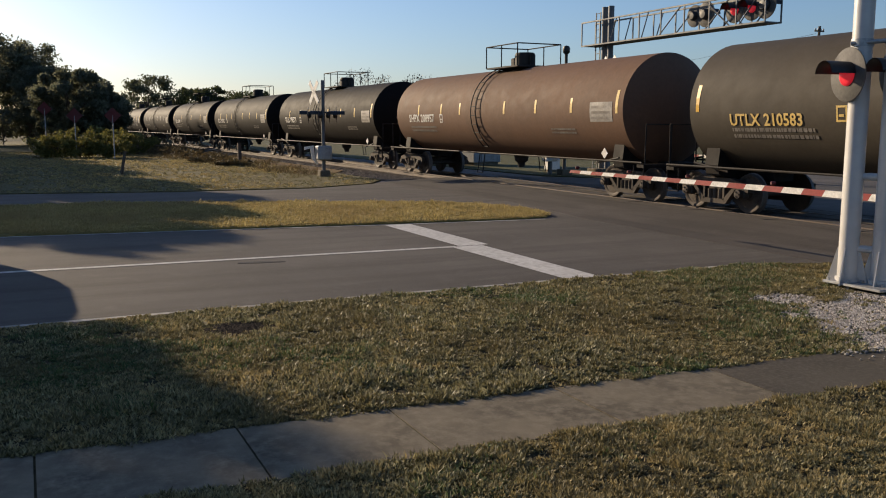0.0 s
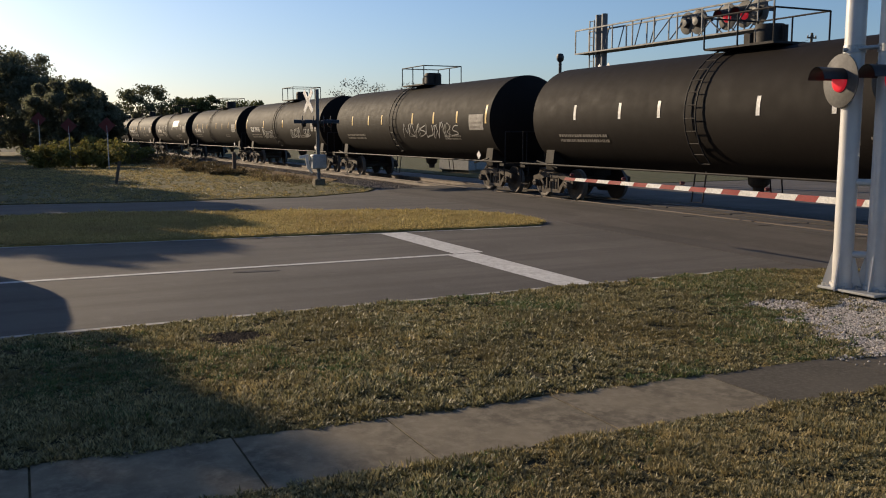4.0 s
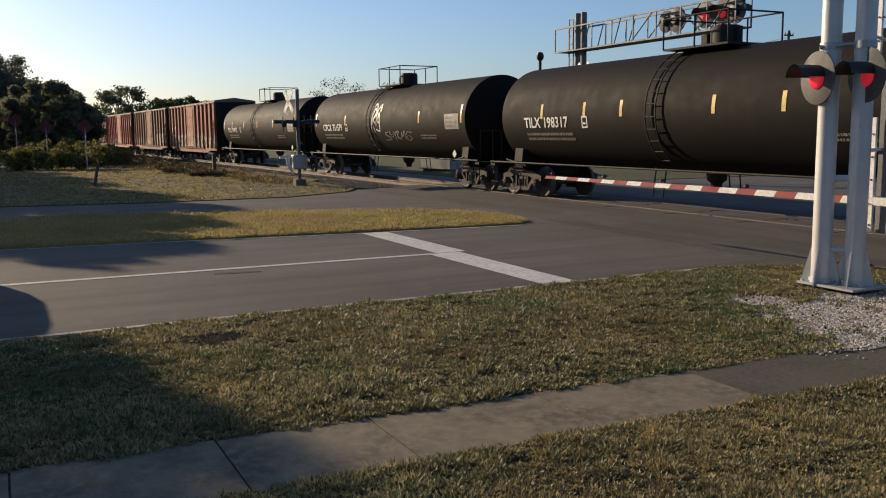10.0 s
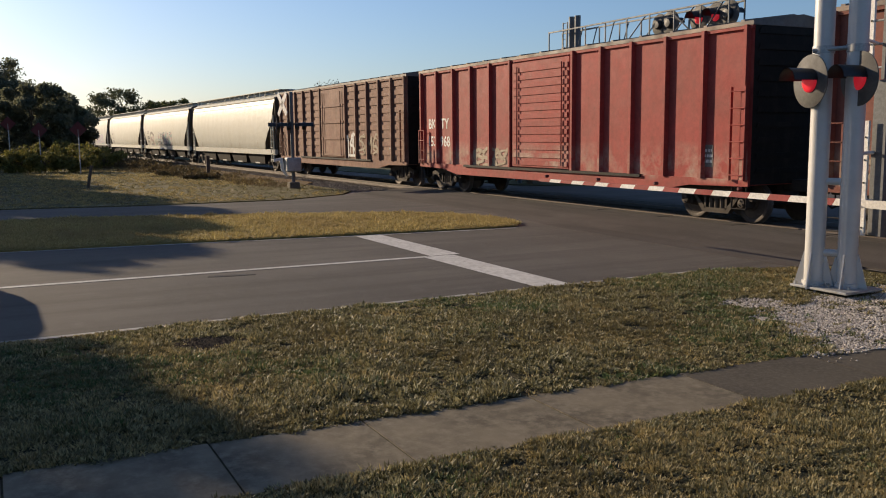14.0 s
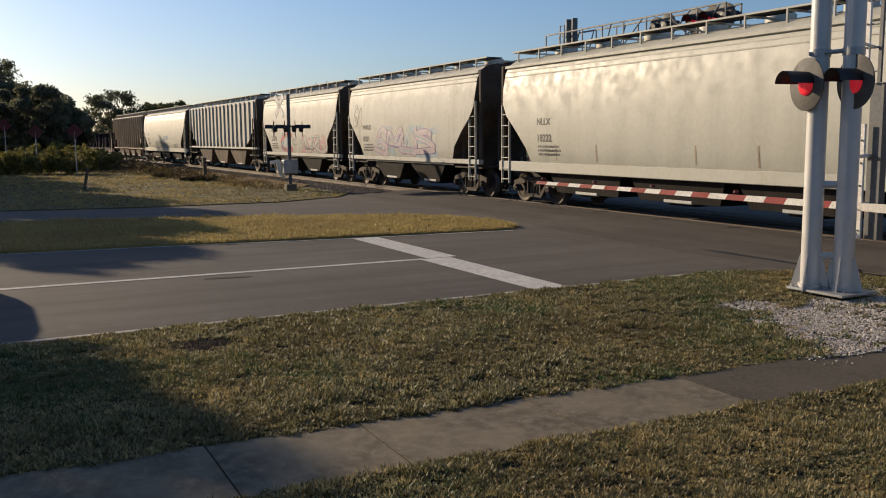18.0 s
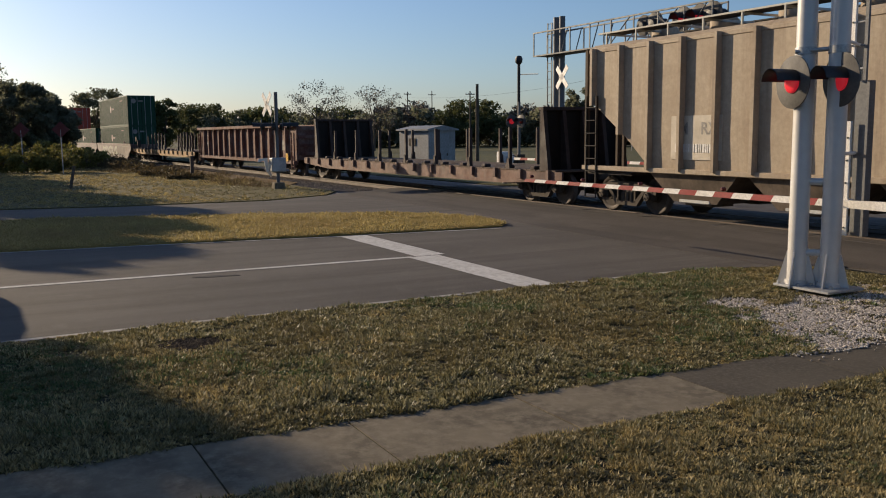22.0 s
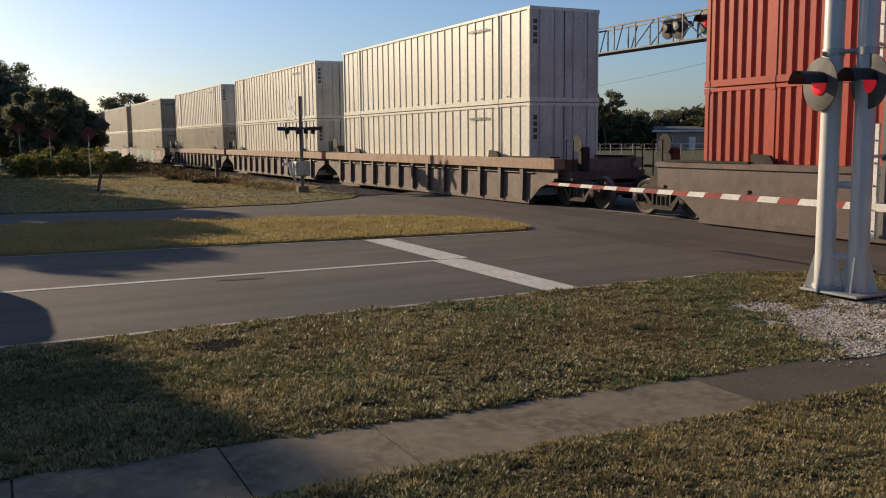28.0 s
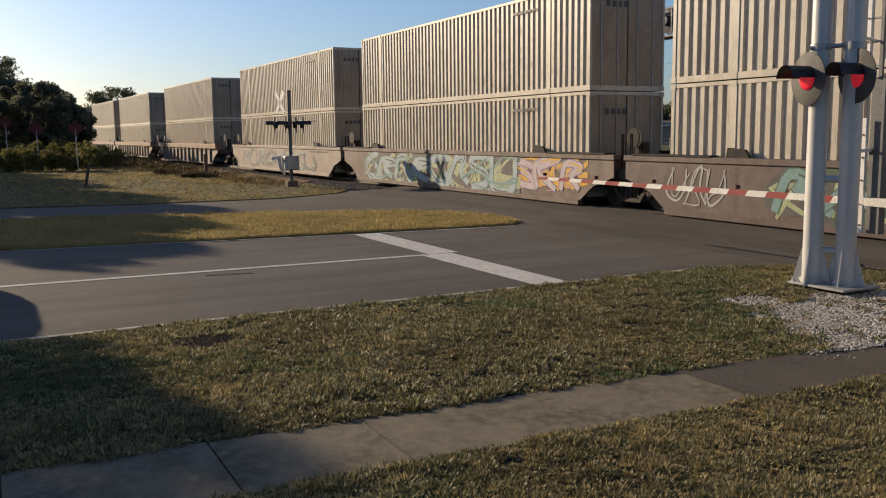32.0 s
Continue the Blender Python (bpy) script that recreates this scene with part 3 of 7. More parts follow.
# Overhead signal structure on the far side.
cy = 23.0
cant = thing("signal_cantilever", "galvanised truss cantilever with red flashers over the road", "signal gantry", Matrix.Translation((-32.4, cy, 0)))
for dx in (-0.12, 0.32):
    part("column", Geo().tube([(dx, 0, 0), (dx, 0, 7.2)], 0.13, 16), GANTRY, cant, smooth=40)
part("footing", Geo().box(-0.5, 0.7, -0.5, 0.5, -0.1, 0.3, 0.03), CONCRETE, cant)
for s in (-0.36, 0.36):
    for z in (5.62, 6.62):
        part("chord", Geo().box(-1.35, 9.5, s - 0.03, s + 0.03, z - 0.03, z + 0.03, 0.005), GANTRY, cant)
    for i in range(9):
        x = -1.32 + 1.35 * i
        part("post", Geo().box(x - 0.022, x + 0.022, s - 0.022, s + 0.022, 5.62, 6.62), GANTRY, cant)
    for i, (a, b) in enumerate(((0.8, 1.2), (2.9, 3.3), (4.0, 5.2), (6.6, 7.8), (7.8, 6.6), (8.3, 9.2))):
        part("brace", Geo().tube([(a, s, 5.65), (b, s, 6.6)], 0.025, 6), GANTRY, cant)
part("deck", Geo().box(-1.3, 9.45, -0.34, 0.34, 5.60, 5.64), GANTRY, cant, "grated walkway")
for i in range(20):
    part("rung", Geo().tube([(-0.62, -0.1, 0.5 + 0.34 * i), (-0.3, -0.1, 0.5 + 0.34 * i)], 0.015, 6), GANTRY, cant)
for dx in (-0.62, -0.3):
    part("ladder_rail", Geo().box(dx - 0.02, dx + 0.02, -0.12, -0.08, 0.3, 7.0), GANTRY, cant)
for x, lit in ((5.73, False), (6.35, False), (7.8, True), (8.63, True), (9.27, False)):
    put_flasher(cant, Matrix.Translation((x, -0.12, 6.2)) @ pose(0, 0, 0, 0, 0, 0 if x > 7 and x < 9 else 180), lit, 1.3 if x > 6 else 1.15)
for a in (45, -45):
    part("crossbuck_blade", Geo().box(-0.61, 0.61, -0.008, 0.008, -0.115, 0.115), WHITEP, cant, "white crossbuck blade", at=Matrix.Translation((0.64, -0.22, 4.6)) @ pose(0, 0, 0, 0, 0, -4) @ pose(0, 0, 0, 0, a, 0))

# ---- the train ----
# Cars are built about their middle, x along the track, z from the rail's top; -y faces the camera.
TANK_BLACK = paint("tank_black_brown", (0.0130, 0.0100, 0.0083), (0.0100, 0.0078, 0.0066), 0.7, 0, 0.35, 10, 0.35, (0.020, 0.0155, 0.013), 0, 0.25, 0.09)
TANK_BROWN = paint("tank_rust_brown", (0.145, 0.077, 0.044), (0.115, 0.065, 0.040), 0.75, 0, 0.4, 10, 0.35, (0.10, 0.055, 0.032), 0.003, 0.25, 0.25)
TANK_OLIVE = paint("tank_faded_black", (0.062, 0.050, 0.035), (0.048, 0.039, 0.028), 0.72, 0, 0.4, 10, 0.3, (0.05, 0.04, 0.03), 0.003, 0.25, 0.25)
BOX_BROWN = paint("boxcar_brown", (0.33, 0.105, 0.062), (0.24, 0.082, 0.052), 0.7, 0, 0.8, 9, 0.5, (0.14, 0.062, 0.04), 0.003, 0.5, 0.25, (0.95, 2.3, (0.50, 0.38, 0.26), 0.9))
BOX_OLD = paint("boxcar_old_brown", (0.215, 0.072, 0.050), (0.165, 0.058, 0.042), 0.7, 0, 0.8, 9, 0.55, (0.085, 0.042, 0.032), 0.003, 0.5, 0.25, (0.95, 1.9, (0.34, 0.26, 0.19), 0.8))
BOX_RED = paint("boxcar_red", (0.34, 0.050, 0.042), (0.26, 0.050, 0.040), 0.65, 0, 0.8, 9, 0.4, (0.15, 0.042, 0.03), 0.003, 0.5, 0.25, (0.9, 1.85, (0.40, 0.28, 0.22), 0.8))
BOX_DARK = paint("boxcar_dark_brown", (0.19, 0.085, 0.058), (0.28, 0.15, 0.10), 0.7, 0, 0.9, 9, 0.55, (0.075, 0.045, 0.03), 0.003, 0.5, 0.25, (0.95, 2.2, (0.26, 0.16, 0.11), 0.6))
ROOFM = paint("car_roof_metal", (0.14, 0.12, 0.11), (0.2, 0.13, 0.09), 0.6, 0.2, 0.8, 12, 0.2, dent=0.01)
CREAM = paint("hopper_cream", (0.475, 0.47, 0.405), (0.445, 0.435, 0.365), 0.52, 0, 0.5, 9, 0.3, (0.34, 0.285, 0.205), 0, 0.18, 0.45)
HGREY = paint("hopper_grey", (0.495, 0.49, 0.435), (0.43, 0.418, 0.365), 0.62, 0, 0.6, 9, 0.45, (0.27, 0.225, 0.165), 0, 0.25, 0.3)
HTAN = paint("hopper_tan_dirty", (0.40, 0.325, 0.235), (0.30, 0.23, 0.16), 0.65, 0, 0.8, 9, 0.6, (0.15, 0.09, 0.05), 0, 0.4, 0.3)
BAYDIRT = paint("dusty_bay_sheets", (0.16, 0.125, 0.095), (0.07, 0.055, 0.042), 0.8, 0, 0.9, 9, 0.6, (0.05, 0.035, 0.025), 0, 0.4, 0.2)
GONDOLA = paint("gondola_rust", (0.155, 0.066, 0.050), (0.235, 0.175, 0.150), 0.8, 0, 1.1, 9, 0.8, (0.045, 0.028, 0.023), 0.006, 0.8, 0.25)
FLATM = paint("flatcar_rust", (0.055, 0.030, 0.022), (0.035, 0.024, 0.02), 0.75, 0, 1.0, 9, 0.4, (0.06, 0.04, 0.03), 0.01, 0.6)
FLATP = paint("flatcar_faded_sill", (0.19, 0.105, 0.075), (0.10, 0.055, 0.042), 0.75, 0, 1.2, 9, 0.6, (0.07, 0.04, 0.03), 0.01, 0.6)
FLATY = paint("flatcar_yellow_sill", (0.46, 0.28, 0.11), (0.20, 0.115, 0.06), 0.7, 0, 1.6, 9, 0.8, (0.12, 0.07, 0.045), 0.003, 0.6, 0.3)
DECKW = rough_stuff("deck_wood", ((0.12, 0.085, 0.06), (0.17, 0.13, 0.10), (0.07, 0.05, 0.04)), (1.0, 14), 0.9, 0.02, 30, True)
WELLB = paint("well_brown", (0.110, 0.070, 0.056), (0.165, 0.118, 0.096), 0.62, 0, 0.8, 9, 0.7, (0.055, 0.038, 0.03), 0.003, 0.5)
CHORD = paint("well_chord_tan", (0.30, 0.17, 0.10), (0.24, 0.15, 0.10), 0.65, 0, 0.9, 9, 0.5, (0.13, 0.08, 0.055), 0.006, 0.5)
WELLS = paint("well_dark_maroon", (0.088, 0.056, 0.048), (0.125, 0.085, 0.072), 0.62, 0, 0.8, 9, 0.6, (0.045, 0.033, 0.028), 0.003, 0.5)
WELLG = paint("well_grey", (0.33, 0.27, 0.22), (0.26, 0.20, 0.16), 0.6, 0, 0.8, 9, 0.5, (0.13, 0.10, 0.08), 0.008, 0.5)
C_WHITE = paint("container_white", (0.685, 0.655, 0.555), (0.63, 0.585, 0.48), 0.44, 0, 0.7, 9, 0.45, (0.45, 0.36, 0.25), 0.003, 0.35, 0.4)
C_TAN = paint("container_pale_grey", (0.50, 0.44, 0.345), (0.44, 0.385, 0.30), 0.40, 0, 0.7, 9, 0.5, (0.26, 0.20, 0.145), 0.001, 0.3, 0.75)
# Door paints: dirt, plus the shade of the end side put into the colour.
DOORPALE = paint("pale_dirty_shaded_doors", (0.58, 0.55, 0.48), (0.46, 0.42, 0.35), 0.65, 0, 0.8, 9, 0.6, (0.26, 0.21, 0.155), 0, 0.4, 0.3)
DOOR_DIRT_SHADE = paint("dirty_shaded_container_doors", (0.33, 0.27, 0.20), (0.24, 0.19, 0.14), 0.65, 0, 0.8, 9, 0.6, (0.16, 0.12, 0.085), 0, 0.4, 0.3)
C_GREEN = paint("container_green", (0.008, 0.046, 0.025), (0.011, 0.056, 0.031), 0.62, 0, 0.7, 9, 0.2, (0.03, 0.06, 0.04), 0.002, 0.25, 0.22)
C_ORANGE = paint("container_orange_red", (0.46, 0.068, 0.037), (0.37, 0.064, 0.038), 0.5, 0, 0.7, 9, 0.3, (0.22, 0.06, 0.035), 0.002, 0.25, 0.25)
YELLOW = paint("yellow_reflector", (0.72, 0.40, 0.03), (0.55, 0.32, 0.05), 0.4, 0, 3, 20, 0.1, dent=0)
LETTER = paint("white_lettering", (0.72, 0.70, 0.66), (0.6, 0.57, 0.52), 0.6, 0, 3, 20, 0, dent=0)
LETTER_Y = paint("yellow_lettering", (0.70, 0.47, 0.12), (0.6, 0.42, 0.14), 0.6, 0, 3, 20, 0, dent=0)
LETTER_D = paint("dark_lettering", (0.06, 0.055, 0.05), (0.1, 0.09, 0.08), 0.6, 0, 3, 20, 0, dent=0)
DATA = paint("pale_data_panel", (0.30, 0.28, 0.25), (0.22, 0.20, 0.18), 0.7, 0, 3, 20, 0.2, dent=0)
LETTER_FAINT = paint("faded_lettering", (0.20, 0.18, 0.155), (0.13, 0.115, 0.10), 0.7, 0, 3, 20, 0, dent=0)

TREAD = paint("polished_tread", (0.15, 0.14, 0.13), (0.11, 0.10, 0.095), 0.55, 0.3, 2, 20, 0.0, dent=0)
WHEELSETS, CARS = [], []
_made = {}


def once(key, make):
    """Builds a mesh the first time, then shares it."""
    if key not in _made:
        _made[key] = make()
    return _made[key]


def wheelset_mesh():
    g = Geo().tube([(0, -1.1, 0), (0, 1.1, 0)], 0.075, 12)
    for s in (-1, 1):
        prof = [(0.67, 0.09), (0.675, 0.16), (0.70, 0.33), (0.68, 0.39), (0.68, 0.482), (0.70, 0.484), (0.712, 0.46), (0.80, 0.455), (0.815, 0.445), (0.815, 0.39), (0.79, 0.35), (0.80, 0.17), (0.84, 0.14), (0.84, 0.09)]
        g.lathe([(a * s, r) for a, r in prof], "y", (0, 0, 0), 20)
        g.lathe([(s * 1.08, 0.11), (s * 1.17, 0.10), (s * 1.18, 0.04)], "y", (0, 0, 0), 12)
        for k in range(3):
            a = 2 * math.pi * k / 3
            g.lathe([(s * 1.17, 0.02), (s * 1.20, 0.02)], "y", (0.06 * math.cos(a), 0, 0.06 * math.sin(a)), 6)
    me = g.mesh("wheelset", WHEELST, 35)
    me.materials.append(TREAD)
    for p in me.polygons:
        if all(math.hypot(me.vertices[i].co.x, me.vertices[i].co.z) > 0.43 for i in p.vertices):
            p.material_index = 1
    return me


def truck_mesh():
    """Cast side frames with a window, springs, bolster and bearing boxes."""
    g = Geo()
    for s in (-1, 1):
        y0, y1 = s * 0.93, s * 1.06
        top = [(-1.12, 0.50), (-1.12, 0.66), (-0.55, 0.80), (0.55, 0.80), (1.12, 0.66), (1.12, 0.50), (0.70, 0.56), (0.38, 0.64), (-0.38, 0.64), (-0.70, 0.56)]
        g.prism(top, "y", y0, y1)
        low = [(-0.72, 0.57), (-0.60, 0.57), (-0.32, 0.30), (0.32, 0.30), (0.60, 0.57), (0.72, 0.57), (0.40, 0.19), (-0.40, 0.19)]
        g.prism(low, "y", y0, y1)
        for x in (-0.36, 0.30):
            g.box(x, x + 0.06, min(y0, y1), max(y0, y1), 0.28, 0.66)
        for x in (-0.17, 0.0, 0.17):
            g.tube([(x, s * 0.99, 0.30), (x, s * 0.99, 0.52)], 0.065, 8)
        for x in (-0.89, 0.89):
            g.box(x - 0.13, x + 0.13, min(y0, y1) - 0.01, max(y0, y1) + 0.03, 0.34, 0.62, 0.03)
    g.box(-0.22, 0.22, -1.02, 1.02, 0.5, 0.68, 0.03)
    for x in (-0.38, 0.38):
        g.box(x - 0.05, x + 0.05, -0.8, 0.8, 0.35, 0.42)
    return g.mesh("truck", RUNNING)


def add_truck(car, x):
    t = part("truck", once("truck", truck_mesh), None, car, "dark cast iron truck", Matrix.Translation((x, 0, 0)))
    for dx in (-0.89, 0.89):
        w = part("wheelset", once("wheelset", wheelset_mesh), None, t, "worn steel wheels", Matrix.Translation((dx, 0, 0.457)))
        WHEELSETS.append((w, dx, car, x + dx))
    return t


def add_couplers(car, x):
    for s in (-1, 1):
        g = Geo().box(min(s * (x - 1.0), s * x), max(s * (x - 1.0), s * x), -0.14, 0.14, 0.72, 0.98, 0.02)
        g.box(min(s * x, s * (x + 0.34)), max(s * x, s * (x + 0.34)), -0.16, 0.13, 0.70, 1.0, 0.05)
        part("coupler", g, RUNNING, car)
        part("brake_hose", Geo().tube([(s * (x - 0.3), 0.35, 0.75), (s * (x - 0.1), 0.36, 0.5), (s * (x + 0.2), 0.3, 0.38), (s * (x + 0.4), 0.2, 0.45)], 0.03, 6), BLACKP, car)


def bars(car, x, z, y, w, h, rows, mat, name="lettering", seed=1):
    """Rows of short plain bars where small lettering cannot be read; y is a depth or a function of height."""
    rnd = random.Random(seed)
    at = y if callable(y) else (lambda _: y)
    g = Geo()
    rh = h / rows
    for r in range(rows):
        cx = x
        while cx < x + w:
            cw = rnd.uniform(0.05, 0.22) * max(0.5, h)
            if cx + cw < x + w + 0.05:
                z0, z1 = z + h - rh * (r + 0.75), z + h - rh * (r + 0.2)
                g.sheet([[(cx, at(q) - 0.006, q), (cx + cw, at(q) - 0.006, q)] for q in (z0, z1)])
            cx += cw + rnd.uniform(0.02, 0.06) * max(0.6, h)
    if g.v:
        tagged(part(name, g, mat, car), kind="stuff")


def smooth_line(pts, steps):
    out = []
    for i in range(len(pts) - 1):
        p0, p1, p2, p3 = pts[max(i - 1, 0)], pts[i], pts[i + 1], pts[min(i + 2, len(pts) - 1)]
        for s in range(steps):
            t = s / steps
            out.append(tuple(0.5 * (2 * b + (c - a) * t + (2 * a - 5 * b + 4 * c - d) * t * t + (3 * b - a - 3 * c + d) * t ** 3) for a, b, c, d in zip(p0, p1, p2, p3)))
    return out + [pts[-1]]


def stroke(car, line, wd, at, lift, mat, box, taper=0.35):
    """One painted stroke on a side: a ribbon along a line of (x, z), laid on the surface."""
    x0, x1, z0, z1 = box
    rows, n = [], len(line)
    for i, (x, z) in enumerate(line):
        a, b = line[max(i - 1, 0)], line[min(i + 1, n - 1)]
        dx, dz = b[0] - a[0], b[1] - a[1]
        ln = math.hypot(dx, dz) or 1.0
        k = wd * 0.5 * (1 - taper * abs(2 * i / max(1, n - 1) - 1) ** 3)
        row = []
        for q in (-1, 0, 1):
            px, pz = min(max(x - dz / ln * k * q, x0), x1), min(max(z + dx / ln * k * q, z0), z1)
            row.append((px, at(pz) - lift - 0.00003 * i, pz))
        rows.append(row)
    part("graffiti_stroke", Geo().sheet(rows).mesh("graffiti_stroke", mat, False, False), None, car)


SHAPES = (((0.85, 0.85), (0.35, 1.0), (0.08, 0.6), (0.6, 0.45), (0.85, 0.15), (0.1, 0.0)),
          ((0.0, 0.0), (0.15, 0.95), (0.45, 0.35), (0.75, 1.0), (0.9, 0.0)),
          ((0.1, 1.0), (0.08, 0.2), (0.45, 0.0), (0.85, 0.3), (0.8, 0.9)),
          ((0.05, 0.05), (0.35, 0.95), (0.6, 0.9), (0.7, 0.4), (0.95, 0.0)),
          ((0.15, 0.0), (0.2, 0.95), (0.8, 0.85), (0.35, 0.5), (0.9, 0.05)),
          ((0.9, 0.75), (0.45, 1.0), (0.08, 0.5), (0.4, 0.0), (0.92, 0.2), (0.6, 0.45)))


def graffiti(car, x0, x1, z0, z1, y, mats, seed, n=4, width=0.07):
    """Abstract painted shapes: thin tags in one colour, or filled and outlined pieces in several."""
    rnd = random.Random(seed)
    at = y if callable(y) else (lambda _: y)
    cell, hgt = (x1 - x0) / n, z1 - z0
    box = (x0 - 0.15, x1 + 0.15, z0 - 0.04, z1 + 0.04)

    def line(k, jit, steps, grow=1.0):
        pts = [(x0 + cell * (k + 0.5 + (u - 0.5) * grow + rnd.uniform(-jit, jit)) + 0.18 * (v - 0.5) * hgt, z0 + hgt * (0.08 + 0.84 * min(1.05, max(-0.05, v + rnd.uniform(-jit, jit))))) for u, v in rnd.choice(SHAPES)]
        return smooth_line(pts, steps)
    if len(mats) == 1:
        for k in range(n):
            stroke(car, line(k, 0.16, 5, 1.15), width * rnd.uniform(0.45, 0.8), at, 0.004 + 0.0006 * k, mats[0], box)
            if rnd.random() < 0.5:
                stroke(car, line(k, 0.3, 4, 0.8), width * 0.4, at, 0.0065 + 0.0006 * k, mats[0], box)
        return
    fill, edge = mats[0], mats[1]
    body = min(0.30 * cell, 0.20 * hgt, 0.30)
    # A loose cloud of colour behind, then each shape with its outline and a highlight.
    for m in mats[2:]:
        for k in range(2 * n):
            stroke(car, line(k / 2, 0.3, 4, 1.2), body * rnd.uniform(0.4, 1.3), at, 0.003 + 0.0003 * k, m, box)
    for k in range(n):
        path = line(k, 0.2, 4, 1.3)
        up = 0.006 + 0.002 * (k % 4)
        stroke(car, path, body + 0.055, at, up, edge, box, 0.15)
        stroke(car, path, body, at, up + 0.0012, fill, box, 0.2)
        if rnd.random() < 0.5:
            stroke(car, line(k, 0.35, 2, 1.4), body * 0.35, at, up + 0.0026, edge, box, 0.9)
        for m in mats[2:3]:
            stroke(car, path[len(path) // 3: 2 * len(path) // 3], body * 0.3, at, up + 0.002, m, box)


def spray(name, col):
    return paint(name, col, tuple(c * 0.8 for c in col), 0.6, 0, 2, 15, 0.15, dent=0)


SP_WHITE, SP_BLUE, SP_TEAL = spray("spray_white", (0.50, 0.49, 0.46)), spray("spray_blue", (0.08, 0.22, 0.5)), spray("spray_teal", (0.15, 0.28, 0.27))
SP_PURPLE, SP_RED, SP_BLACK = spray("spray_purple", (0.24, 0.16, 0.34)), spray("spray_red", (0.5, 0.06, 0.05)), spray("spray_black", (0.07, 0.065, 0.065))
SP_PINK, SP_LIME, SP_SKY = spray("spray_pink", (0.48, 0.27, 0.28)), spray("spray_lime", (0.36, 0.40, 0.22)), spray("spray_pale_blue", (0.33, 0.42, 0.46))


SP_DKGREEN = spray("spray_dark_green", (0.035, 0.085, 0.05))
SP_DULL, SP_PALE = spray("spray_dull_white", (0.40, 0.39, 0.365)), spray("spray_pale_pink", (0.50, 0.42, 0.44))


def begin(name, label, category, left, right, mat_note=""):
    car = thing(name, label, category, group="cars of the train")
    mid = (left + right) / 2
    CARS.append((car, mid))
    return car, (right - left) / 2


def ladder(car, x, y, z0, z1, w=0.4, mat=None, step=0.36):
    """A ladder flat on a side, in one part with its rungs."""
    mat = mat or DARK
    s = -1 if y < 0 else 1
    yo = y + s * 0.07
    g = Geo()
    for dx in (-w / 2, w / 2):
        g.box(x + dx - 0.018, x + dx + 0.018, min(y, yo), max(y, yo), z0, z1)
    part("ladder_frame", g, mat, car)
    z = z0 + 0.12
    while z < z1:
        part("rung", once(("rung", w, mat.name), lambda: Geo().tube([(-w / 2, 0, 0), (w / 2, 0, 0)], 0.014, 6).mesh("rung", mat)), None, car, at=Matrix.Translation((x, yo, z)))
        z += step


def grab(car, pts, r=0.02, mat=None, name="handrail"):
    part(name, Geo().tube(pts, r, 6), mat or DARK, car)


